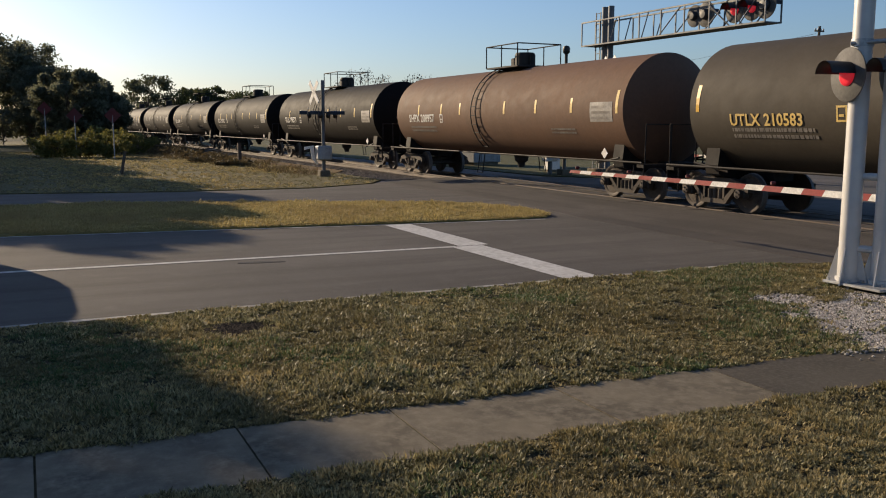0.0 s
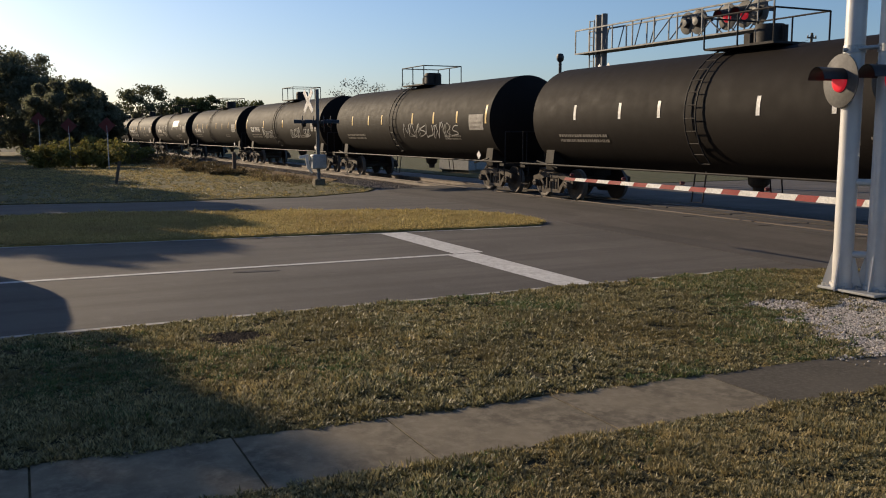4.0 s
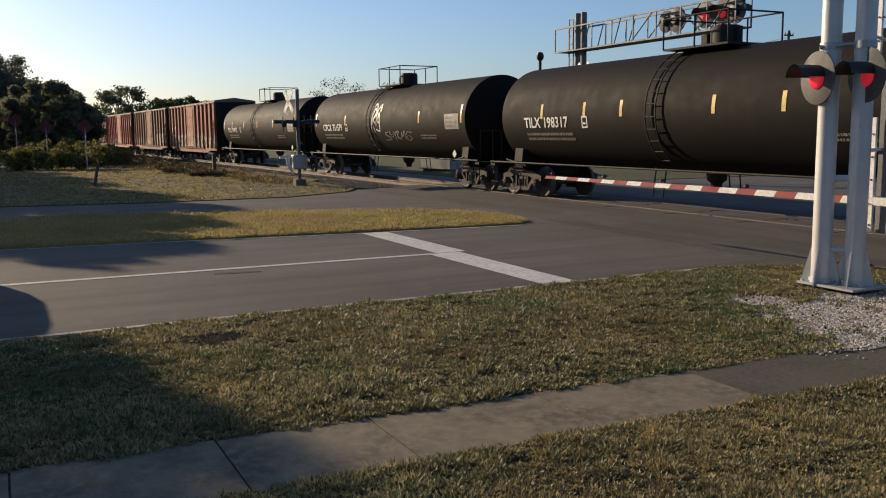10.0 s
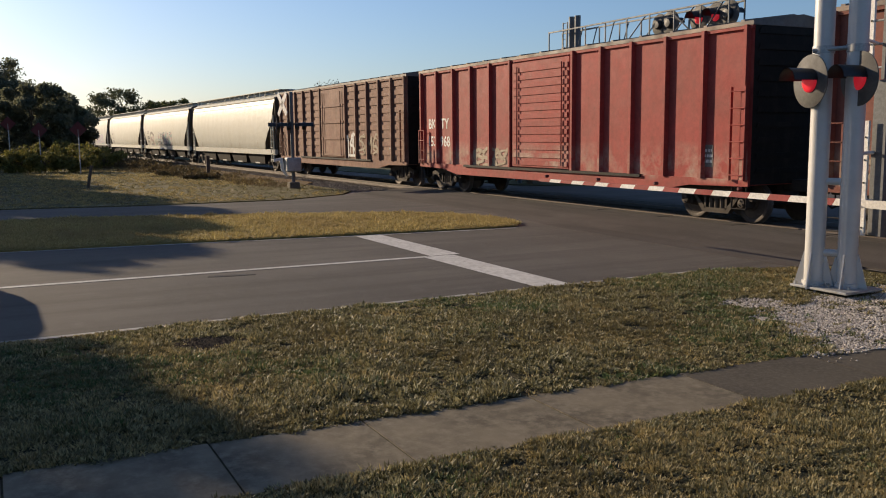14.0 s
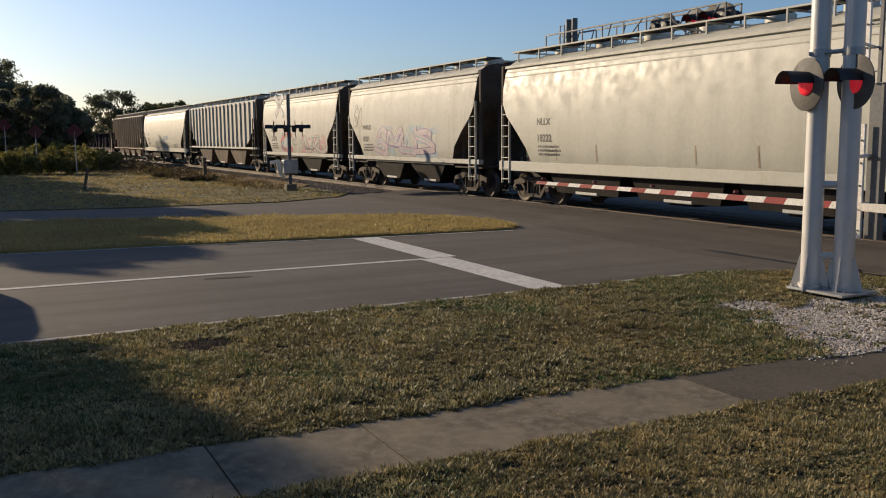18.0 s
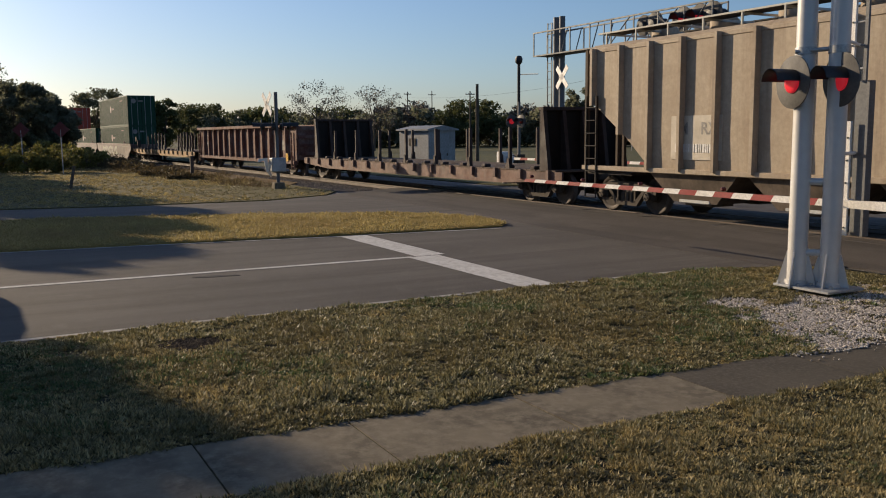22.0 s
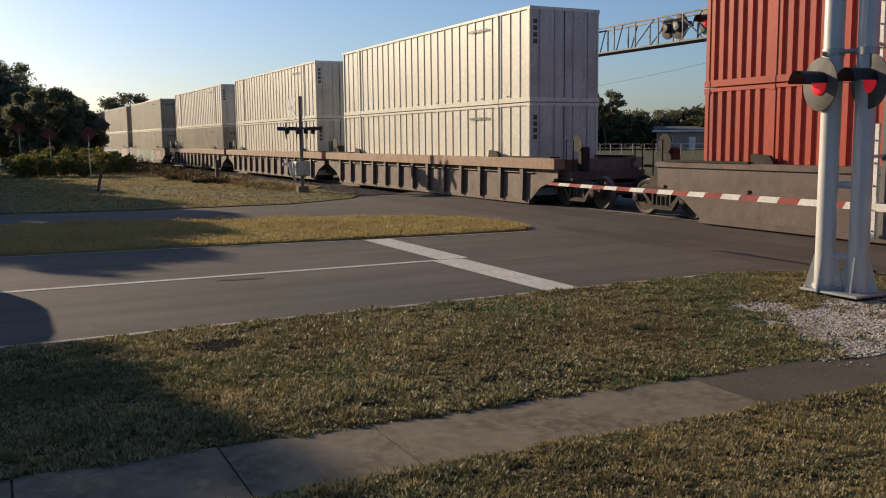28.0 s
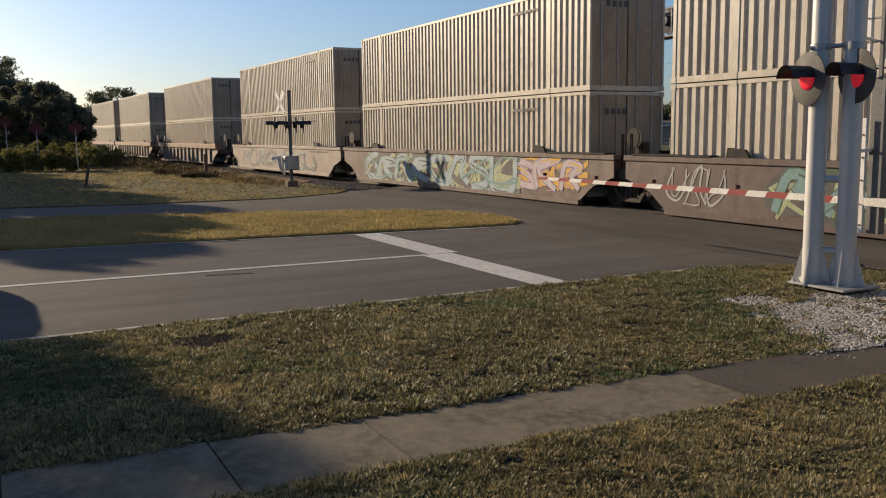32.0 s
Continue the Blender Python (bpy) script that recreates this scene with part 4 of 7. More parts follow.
def tank_car(left, mat, mark, colour, marks, decals, seed, graf=None, label=""):
    car, _ = begin("tank_car", label, "tank car", left, left + 15.75)
    R, cz, half = 1.52, 2.46, 7.87

    def shell():
        prof = [(-half - 0.62, 0.02), (-half - 0.60, 0.30), (-half - 0.54, 0.62), (-half - 0.43, 0.95), (-half - 0.27, 1.22), (-half - 0.1, 1.42), (-half, R)]
        mids = [(x, R) for x in (-5.2, -2.6, 0, 2.6, 5.2)]
        prof = prof + mids + [(-a, r) for a, r in prof[::-1]]
        return Geo().lathe(prof, "x", (0, 0, cz), 56).mesh("tank", mat, 30)
    tank = part("tank", once(("tank", mat.name), shell), None, car, smooth=False)
    for s in (-1, 1):
        add_truck(car, s * 7.45)
        part("saddle", once("saddle", lambda: Geo().prism([(-1.2, 0.86), (-1.25, 1.1), (-1.2, 1.5), (-0.95, 1.28), (0, 1.0), (0.95, 1.28), (1.2, 1.5), (1.25, 1.1), (1.2, 0.86), (0.4, 0.72), (-0.4, 0.72)], "x", -0.22, 0.22).mesh("saddle", TANKIRON)), None, car, at=Matrix.Translation((s * 7.35, 0, 0)))
        g = Geo().box(min(s * 6.3, s * 8.85), max(s * 6.3, s * 8.85), -0.32, 0.32, 0.72, 1.05, 0.02)
        g.box(min(s * 8.45, s * 8.75), max(s * 8.45, s * 8.75), -1.45, 1.45, 0.92, 1.02, 0.01)
        part("stub_sill", g, TANKIRON, car)
        for y in (-1.38, -0.55, 0.55, 1.38):
            grab(car, [(s * 8.7, y, 1.0), (s * 8.72, y, 2.05)])
        grab(car, [(s * 8.72, -1.38, 2.05), (s * 8.72, 1.38, 2.05)])
        for y in (-1.42, 1.42):
            grab(car, [(s * 8.72, y, 0.98), (s * 8.72, y, 0.42), (s * 8.3, y, 0.42), (s * 8.3, y, 0.98)], 0.022, name="step")
            grab(car, [(s * 7.7, y * 1.03, 1.15), (s * 6.6, y * 1.0, 0.98)], 0.03, name="brace")
    for y in (-1, 1):
        grab(car, [(-8.7, y * 1.47, 1.06), (8.7, y * 1.47, 1.06)], 0.028, name="side_rail")
    add_couplers(car, 9.0)
    # Ladder over the side, platform and valve housing on top.
    for sd in (-1, 1):
        arc = [(sd * (R + 0.09) * math.cos(a), cz + (R + 0.09) * math.sin(a)) for a in (radians(-48 + 11 * i) for i in range(12))]
        for dx in (-0.85, -0.47):
            grab(car, [(dx, y, z) for y, z in arc], 0.02, name="ladder_rail")
        for y, z in arc:
            part("rung", once("tank_rung", lambda: Geo().tube([(-0.19, 0, 0), (0.19, 0, 0)], 0.014, 6).mesh("rung", DARK)), None, car, at=Matrix.Translation((-0.66, y, z)))
        grab(car, [(-0.85, sd * 1.2, 1.1), (-0.85, sd * 1.3, 0.35), (-0.47, sd * 1.3, 0.35), (-0.47, sd * 1.2, 1.1)], 0.02, name="step")
    part("platform", Geo().box(-1.1, 1.1, -0.85, 0.85, 3.97, 4.02), DARK, car, "grated top platform")
    part("valve_housing", Geo().lathe([(3.85, 0.36), (4.42, 0.36), (4.5, 0.32), (4.52, 0.02)], "z", (0.15, 0, 0), 20).box(-0.5, -0.25, -0.2, 0.2, 3.9, 4.35, 0.03).tube([(0.6, 0.0, 3.9), (0.6, 0, 4.45)], 0.07, 8), DARK, car, smooth=40)
    for y in (-0.85, 0.85):
        for x in (-1.1, 0, 1.1):
            grab(car, [(x, y, 4.0), (x, y, 4.74)], 0.022)
        grab(car, [(-1.1, y, 4.74), (1.1, y, 4.74)], 0.022)
    for x in (-1.1, 1.1):
        grab(car, [(x, -0.85, 4.74), (x, 0.85, 4.74)], 0.022)
    part("outlet_valve", Geo().lathe([(0.55, 0.12), (0.7, 0.14), (0.78, 0.24), (0.95, 0.26)], "z", (0, 0, 0), 14), DARK, car, smooth=40)

    def on(z):
        """y of the near side of the tank at height z."""
        return -math.sqrt(max(0.01, R * R - (z - cz) ** 2)) - 0.008
    # Upright reflectors and end stripes.
    for x in decals:
        tall = abs(x) > 7.3
        part("reflector", once(("refl", marks.name, tall), lambda: Geo().sheet([[(dx, on(z), z) for dx in (-0.055, 0.055)] for z in ((2.34, 2.5, 2.66, 2.82, 2.96) if tall else (2.38, 2.52, 2.66, 2.8))]).mesh("reflector", marks)), None, car, "upright reflector strip", at=Matrix.Translation((x, 0, 0)))
    part("data_panel", Geo().sheet([[(x, on(z), z) for x in (6.35, 7.4)] for z in (2.12, 2.25, 2.4, 2.55, 2.66)]), DATA, car, "pale data panel")
    for k in range(3):
        z = 2.19 + 0.15 * k
        part("data_line", Geo().sheet([[(x, on(zz) - 0.004, zz) for x in (6.43, 6.43 + (0.75, 0.88, 0.6)[k])] for zz in (z, z + 0.07)]), LETTER_FAINT, car)
    if mark:
        letters(mark, 0.36 if marks is YELLOW and colour is LETTER_Y else 0.42, -6.55, 2.03 if marks is YELLOW and colour is LETTER_Y else 2.13, on, colour, car)
        for q in ((-3.62, -3.58, 2.1, 2.42), (-3.4, -3.36, 2.1, 2.42), (-3.58, -3.4, 2.1, 2.14), (-3.58, -3.4, 2.38, 2.42), (-3.55, -3.43, 2.2, 2.25)):
            part("stencil_bar", Geo().sheet([[(x, on(z) - 0.004, z) for x in q[:2]] for z in q[2:]]), colour, car)
    bars(car, -6.5, 1.72, on, 2.4, 0.28, 2, LETTER_FAINT, seed=seed)
    bars(car, 4.2, 1.75, on, 1.3, 0.2, 2, LETTER_FAINT, seed=seed + 1)
    part("placard", Geo().prism([(7.1, 1.11), (7.25, 1.26), (7.1, 1.41), (6.95, 1.26)], "y", -1.515, -1.505), LETTER, car, "white diamond placard")
    if graf:
        for x0, x1, z0, z1, mats, n, wdt, sd in graf:
            graffiti(car, x0, x1, z0, z1, on, mats, sd, n, wdt)
    return car


def box_car(left, right, mat, mark, seed, beads=False, graf=(), label="", door_bead=False):
    car, h = begin("box_car", label, "boxcar", left, right)
    W, z0, z1 = 1.45, 0.88, 4.33
    g = Geo().box(-h, h, -W + 0.05, W - 0.05, z0, z1)
    body = part("body", g, mat, car)
    roof = Geo().prism([(-W - 0.02, z1 - 0.06), (-W - 0.02, z1 + 0.03), (0, z1 + 0.22), (W + 0.02, z1 + 0.03), (W + 0.02, z1 - 0.06)], "x", -h - 0.03, h + 0.03)
    roof_ob = part("roof", roof, ROOFM, car)
    for i in range(15):
        x = -h + 0.3 + i * (2 * h - 0.6) / 14
        part("roof_rib", once("roofrib", lambda: Geo().prism([(-W, z1 + 0.03), (-W, z1 + 0.07), (0, z1 + 0.26), (W, z1 + 0.07), (W, z1 + 0.03), (0, z1 + 0.2)], "x", -0.05, 0.05).mesh("roof_rib", ROOFM)), None, roof_ob, at=Matrix.Translation((x, 0, 0)))
    door_w, posts = 1.5, []
    for side in (-1, 1):
        y0 = side * (W - 0.05)
        n = 6
        for sgn in (-1, 1):
            for i in range(n):
                x = sgn * (door_w + 0.15 + (h - door_w - 0.3) * i / (n - 1))
                pg = once(("post", mat.name), lambda: Geo().prism([(-0.065, 0.0), (-0.045, 0.12), (0.045, 0.12), (0.065, 0.0)], "z", z0 + 0.12, z1 - 0.05).mesh("side_post", mat))
                part("side_post", pg, None, body, at=Matrix.Translation((x, y0, 0)) @ pose(0, 0, 0, 0, 0, 0 if side > 0 else 180))
            if beads:
                xs = [sgn * (door_w + 0.15 + (h - door_w - 0.3) * i / (n - 1)) for i in range(n)]
                for a, b in zip(xs, xs[1:]):
                    lo, hi = min(a, b) + 0.14, max(a, b) - 0.14
                    for k in range(9):
                        z = z0 + 0.35 + 0.34 * k
                        part("bead", Geo().prism([(lo, z), (hi, z), (hi, z + 0.2), (lo, z + 0.2)], "y", min(y0, y0 + side * 0.03), max(y0, y0 + side * 0.03)), mat, body)
        part("side_sill", Geo().prism([(-h, z0 + 0.12), (-h, z0 - 0.02), (-6.3, z0 - 0.05), (-5.2, z0 - 0.22), (5.2, z0 - 0.22), (6.3, z0 - 0.05), (h, z0 - 0.02), (h, z0 + 0.12)], "y", min(y0, y0 + side * 0.06), max(y0, y0 + side * 0.06)), mat, car)
        part("top_plate", Geo().box(-h, h, min(y0, y0 + side * 0.06), max(y0, y0 + side * 0.06), z1 - 0.13, z1 - 0.06), mat, car)
        dy0, dy1 = sorted((y0 + side * 0.02, y0 + side * 0.075))
        door = part("door", Geo().box(-door_w, door_w, dy0, dy1, z0 + 0.16, z1 - 0.17, 0.01), mat, car, "sliding door")
        for k in range(13 if door_bead else 4):
            st = 3.0 / (13 if door_bead else 4)
            z = z0 + 0.22 + st * k
            wy0, wy1 = sorted((y0 + side * 0.07, y0 + side * (0.10 if door_bead else 0.115)))
            part("door_rib", Geo().prism([(-door_w + 0.06, z), (door_w - 0.06, z), (door_w - 0.06, z + (0.14 if door_bead else 0.1)), (-door_w + 0.06, z + (0.14 if door_bead else 0.1))], "y", wy0, wy1), mat, door)
        for x in (-door_w + 0.35, door_w - 0.3):
            part("lock_bar", Geo().tube([(x, y0 + side * 0.13, z0 + 0.25), (x, y0 + side * 0.13, z1 - 0.3)], 0.02, 6), mat, door)
        part("door_track", Geo().box(-4.6, 4.6, min(y0, y0 + side * 0.12), max(y0, y0 + side * 0.12), z0 + 0.06, z0 + 0.13), DARK, car)
        for s in (-1, 1):
            ladder(car, s * (h - 0.28), side * (W + 0.03), z0 + 0.1, 3.0 if s > 0 else 2.2, 0.42, mat)
            grab(car, [(s * (h - 0.08), side * (W - 0.05), z0), (s * (h - 0.08), side * (W - 0.05), 0.36), (s * (h - 0.5), side * (W - 0.05), 0.36), (s * (h - 0.5), side * (W - 0.05), z0)], 0.022, name="step")
    for s in (-1, 1):
        # End sheets and ribs near black: shade on the ends put into the colour.
        part("end_sheet", Geo().box(*sorted((s * h, s * (h + 0.012))), -W + 0.06, W - 0.06, z0 + 0.02, z1 - 0.02), TANKIRON, body, "near-black end sheet with shade in its colour")
        for k in range(10):
            z = z0 + 0.25 + 0.33 * k
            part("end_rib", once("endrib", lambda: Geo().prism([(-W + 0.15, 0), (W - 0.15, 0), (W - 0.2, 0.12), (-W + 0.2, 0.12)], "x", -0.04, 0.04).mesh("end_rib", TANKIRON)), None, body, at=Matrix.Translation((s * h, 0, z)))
        add_truck(car, s * (h - 1.35))
    part("underframe", Geo().box(-h + 0.2, h - 0.2, -0.35, 0.35, 0.6, 0.88).box(-h + 0.5, h - 0.5, -1.2, 1.2, 0.78, 0.88), DARK, car)
    add_couplers(car, h + 0.55)
    ys = -W - 0.032
    if mark:
        a, b, num1, num2 = mark
        letters(a, 0.5, -h + 0.62, 2.25, -W + 0.045, LETTER, car)
        letters(b, 0.5, -h + 1.62, 2.25, -W + 0.045, LETTER, car)
        letters(num1, 0.5, -h + 0.55, 1.62, -W + 0.045, LETTER, car)
        letters(num2, 0.5, -h + 1.57, 1.62, -W + 0.045, LETTER, car)
    rnd = random.Random(seed)
    x = h - rnd.uniform(1.5, 2.2)
    part("stencil_square", Geo().box(x, x + 0.42, -W + 0.040, -W + 0.044, 1.25, 1.75), LETTER_FAINT, car, "pale stencilled square")
    bars(car, x + 0.05, 1.32, -W + 0.04, 0.34, 0.36, 3, LETTER, seed=seed)
    for args in graf:
        graffiti(car, *args[:4], -W + 0.04 - (0.03 if beads else 0.0), *args[4:])
    return car


def hopper(left, right, mat, mark, seed, ribs=0, bays=3, graf=(), label="", sill=1.2):
    car, h = begin("covered_hopper", label, "hopper car", left, right)
    W = 1.5
    if ribs:
        lev = [(sill - 0.02, h - 2.6, 1.38), (1.9, h - 1.75, 1.40), (2.7, h - 0.55, 1.40), (3.0, h - 0.3, 1.40), (4.22, h - 0.3, 1.40), (4.3, h - 0.3, 1.3), (4.4, h - 0.32, 0.6)]
    else:
        lev = [(1.06, h - 1.9, 1.40), (1.25, h - 1.85, 1.46), (1.7, h - 1.62, 1.52), (2.2, h - 1.1, 1.535), (2.65, h - 0.55, 1.53), (3.0, h - 0.32, 1.51), (3.5, h - 0.26, 1.46), (3.95, h - 0.26, 1.38), (4.2, h - 0.26, 1.26), (4.36, h - 0.28, 1.02), (4.44, h - 0.3, 0.62)]
    g = Geo()
    nx = 16 if ribs else int(2 * h / 0.28)
    ring = []
    for z, e, w in lev:
        puff = 0.0 if ribs or z < 1.2 or z > 4.0 else 0.016
        xs = [-e + 2 * e * i / nx for i in range(nx + 1)]
        ring.append([(x, -w - puff * abs(math.sin(math.pi * x / 1.12)) ** 0.5, z) for x in xs] + [(x, w, z) for x in xs[::-1]] + [(-e, -w, z)])
    for half_ring in (slice(0, nx + 1), slice(nx + 1, 2 * nx + 2)):
        g.sheet([r[half_ring] for r in ring])
    g.add(ring[-1][:-1], [tuple(range(2 * nx + 2))])
    body = part("body", g, mat, car, smooth=28)
    part("bottom_sheet", Geo().add(ring[0][:-1], [tuple(range(2 * nx + 2))]), DIRT_SHADE, car)
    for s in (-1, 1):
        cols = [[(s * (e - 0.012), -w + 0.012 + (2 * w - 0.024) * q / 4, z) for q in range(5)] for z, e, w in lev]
        part("end_slope_sheet", Geo().sheet(cols), DIRT_SHADE, car, "dirty sloping end sheet darkened for shade", smooth=30)

    def skin(z):
        """y of the near side at height z."""
        for (za, _, wa), (zb, _, wb) in zip(lev, lev[1:]):
            if z <= zb:
                return -(wa + (wb - wa) * max(0.0, z - za) / (zb - za)) - (0.004 if ribs else 0.011)
        return -1.2
    for side in (-1, 1):
        y0, y1 = sorted((side * 1.3, side * (W - 0.02)))
        part("side_sill", Geo().box(-h, h, y0, y1, sill - 0.12 if ribs else (1.12 if h < 7 else 0.98), sill if ribs else 1.28, 0.015), mat, car)
        part("top_rail", Geo().box(-h + 0.2, h - 0.2, *sorted((side * 1.28, side * (1.42 if ribs else 1.38))), 4.10, 4.19, 0.01), mat, car)
        for i in range(ribs):
            x = -h + 0.45 + (2 * h - 0.9) * i / (ribs - 1)
            zl = sill - 0.05 if abs(x) < h - 2.2 else (2.0 if abs(x) < h - 1.3 else 2.75)
            part("side_rib", once(("hrib", mat.name, zl), lambda: Geo().prism([(-0.06, 0), (-0.045, 0.15 if mat is HTAN else 0.085), (0.045, 0.15 if mat is HTAN else 0.085), (0.06, 0)], "z", zl, 4.2).mesh("side_rib", mat)), None, body, at=Matrix.Translation((x, side * 1.4, 0)) @ pose(0, 0, 0, 0, 0, 0 if side > 0 else 180))
        for s in (-1, 1):
            part("end_post", Geo().box(*sorted((s * (h - 0.02), s * (h - 0.12))), *sorted((side * 1.30, side * 1.40)), 1.1, 4.2), DIRT_SHADE, car)
            part("end_brace", Geo().box(*sorted((s * (h - 1.5), s * (h - 1.42))), *sorted((side * 1.20, side * 1.28)), 1.1, 2.1), DIRT_SHADE, car)
            ladder(car, s * (h - 0.42), side * 1.44, 0.6, 3.2 if s > 0 else 3.0, 0.42, mat if ribs == 0 else DARK, 0.33)
            grab(car, [(s * (h - 0.1), side * 1.42, 0.95), (s * (h - 0.1), side * 1.42, 0.36), (s * (h - 0.55), side * 1.42, 0.36), (s * (h - 0.55), side * 1.42, 0.95)], 0.022, name="step")
    if not ribs:
        for z in (3.84, 3.98):
            part("eave_seam", Geo().box(-h + 0.3, h - 0.3, skin(z) - 0.014, skin(z) + 0.05, z - 0.016, z + 0.016), mat, body)
    if not ribs and h > 8:
        for k in range(8):
            x = -h + 3.2 + (2 * h - 6.4) * k / 7
            part("side_stiffener", Geo().sheet([[(x + dx, skin(z) - 0.004, z) for dx in (-0.025, 0.025)] for z in (1.34, 1.5, 1.66, 1.8)]), HTAN, body)
    # Running board, hatches and roof posts.
    for y in (-0.78, 0.78):
        part("running_board", Geo().box(-h + 0.15, h - 0.15, y - 0.28, y + 0.28, 4.60, 4.63), DARK, car, "grated roof walkway")
    part("walkway_edge", Geo().box(-h + 0.15, h - 0.15, -1.09, -1.06, 4.60, 4.64), HGREY, car)
    i = -h + 0.5
    while i < h - 0.3:
        part("walkway_bracket", once("bracket", lambda: Geo().prism([(-1.10, 4.30), (-1.06, 4.30), (-1.06, 4.55), (0.5, 4.55), (0.5, 4.60), (-1.10, 4.60)], "x", -0.02, 0.02).mesh("walkway_bracket", HGREY)), None, car, at=Matrix.Translation((i, 0, 0)))
        i += 1.15
    hatches = max(4, int(h))
    for k in range(hatches):
        x = -h + 1.5 + (2 * h - 3) * k / (hatches - 1)
        part("hatch", once(("hatch", mat.name), lambda: Geo().lathe([(4.42, 0.34), (4.66, 0.34), (4.7, 0.3), (4.72, 0.02)], "z", (0, 0, 0), 14).mesh("hatch", mat, 40)), None, car, at=Matrix.Translation((x, 0, 0)))
    for s in (-1, 1):
        for y in (-0.5, 0.5):
            part("end_leg", Geo().box(*sorted((s * (h - 0.35), s * (h - 0.27))), y - 0.05, y + 0.05, 1.0, 2.9), DIRT_SHADE, car)
        part("end_deck", Geo().box(*sorted((s * (h - 1.9), s * h)), -1.35, 1.35, 0.98, 1.06), DARK, car)
        add_truck(car, s * (h - 1.35))
    part("center_sill", Geo().box(-h, h, -0.3, 0.3, 0.68, 1.0), DARK, car)
    span = 2 * (h - 2.4)
    for k in range(bays):
        x = -span / 2 + span * (k + 0.5) / bays
        wb = span / bays / 2 - (0.02 if ribs else 0.1)
        low = wb * (0.45 if ribs or h < 7 else 0.8)
        for side in (-1, 1):
            g = Geo()
            hz = sill if ribs else 1.2
            a, b = [(-wb, side * 1.36, hz), (wb, side * 1.36, hz), (wb, side * 0.3, hz), (-wb, side * 0.3, hz)], [(-low, side * 1.2, 0.42), (low, side * 1.2, 0.42), (low, side * 0.3, 0.42), (-low, side * 0.3, 0.42)]
            g.add(a + b, [(0, 1, 2, 3), (7, 6, 5, 4), (0, 4, 5, 1), (1, 5, 6, 2), (2, 6, 7, 3), (3, 7, 4, 0)])
            g.box(-0.42, 0.42, *sorted((side * 0.4, side * 1.08)), 0.34, 0.44)
            part("chute", g.move(Matrix.Translation((x, 0, 0))), BAYDIRT if ribs else TANKIRON, car)
            part("chute_gate", Geo().box(x - 0.5, x + 0.5, *sorted((side * 1.12, side * 1.22)), 0.40, 0.50, 0.02), GALV, car, "pale outlet gate")
    add_couplers(car, h + 0.45)
    if mark:
        y, short = skin, 1.9 if h < 7 else 2.25
        k = mark[2] if len(mark) > 2 else 1.0
        letters(mark[0], 0.36 * k, -h + short, 2.36, y, LETTER_D, car)
        letters(mark[1], 0.40 * k, -h + short, 1.88, y, LETTER_D, car)
        bars(car, -h + short + 0.05, 1.45, y, 1.1, 0.34, 3, LETTER_D, seed=seed)
    for args in graf:
        graffiti(car, *args[:4], skin, *args[4:])
    return car


def gondola(left, right, label):
    car, h = begin("gondola_car", label, "gondola", left, right)
    W, z0, z1 = 1.42, 0.62, 2.52
    body = None
    for side in (-1, 1):
        y0, y1 = sorted((side * (W - 0.13), side * (W - 0.10)))
        sheet = part("side_sheet", Geo().box(-h, h, y0, y1, z0 + 0.1, z1), GONDOLA, car)
        part("top_chord", Geo().box(-h, h, *sorted((side * (W - 0.12), side * (W + 0.14))), z1 - 0.05, z1 + 0.12, 0.02), GONDOLA, car)
        part("side_sill", Geo().box(-h, h, *sorted((side * (W - 0.08), side * (W + 0.04))), z0, z0 + 0.18, 0.01), GONDOLA, car)
        n = 14
        for i in range(n):
            x = -h + 1.45 + (2 * h - 2.9) * i / (n - 1)
            part("side_post", once("gpost", lambda: Geo().prism([(-0.09, 0), (-0.06, 0.17), (0.06, 0.17), (0.09, 0)], "z", z0 + 0.14, z1 - 0.04).mesh("side_post", GONDOLA)), None, sheet, at=Matrix.Translation((x, side * (W - 0.10), 0)) @ pose(0, 0, 0, 0, 0, 0 if side > 0 else 180))
        for s in (-1, 1):
            ladder(car, s * (h - 0.3), side * (W + 0.02), 0.4, 2.2, 0.42, GONDOLA)
    for s in (-1, 1):
        e = part("end_sheet", Geo().box(*sorted((s * (h - 0.12), s * (h - 0.02))), -W + 0.05, W - 0.05, z0 + 0.2, z1), GONDOLA, car)
        for k in range(4):
            part("end_rib", Geo().box(*sorted((s * (h - 0.03), s * (h + 0.06))), -W + 0.15, W - 0.15, z0 + 0.45 + 0.42 * k, z0 + 0.6 + 0.42 * k), GONDOLA, e)
        add_truck(car, s * (h - 1.6))
    part("floor", Geo().box(-h, h, -W + 0.1, W - 0.1, 0.85, 0.93), GONDOLA, car)
    part("center_sill", Geo().box(-h, h, -0.3, 0.3, 0.6, 0.86), DARK, car)
    add_couplers(car, h + 0.45)
    part("yellow_panel", Geo().box(h - 1.35, h - 1.0, -W - 0.075, -W - 0.07, 0.75, 1.15), YELLOW, car, "yellow stencil panel")
    letters("S", 0.40, -h + 1.95, 1.86, -W + 0.094, LETTER, car)
    letters("94773", 0.36, -h + 1.72, 1.46, -W + 0.094, LETTER, car, wide=0.66)
    part("stencil_panel", Geo().box(h - 2.45, h - 1.95, -W + 0.088, -W + 0.096, 1.3, 1.8), LETTER_FAINT, car, "pale stencil square")
    return car


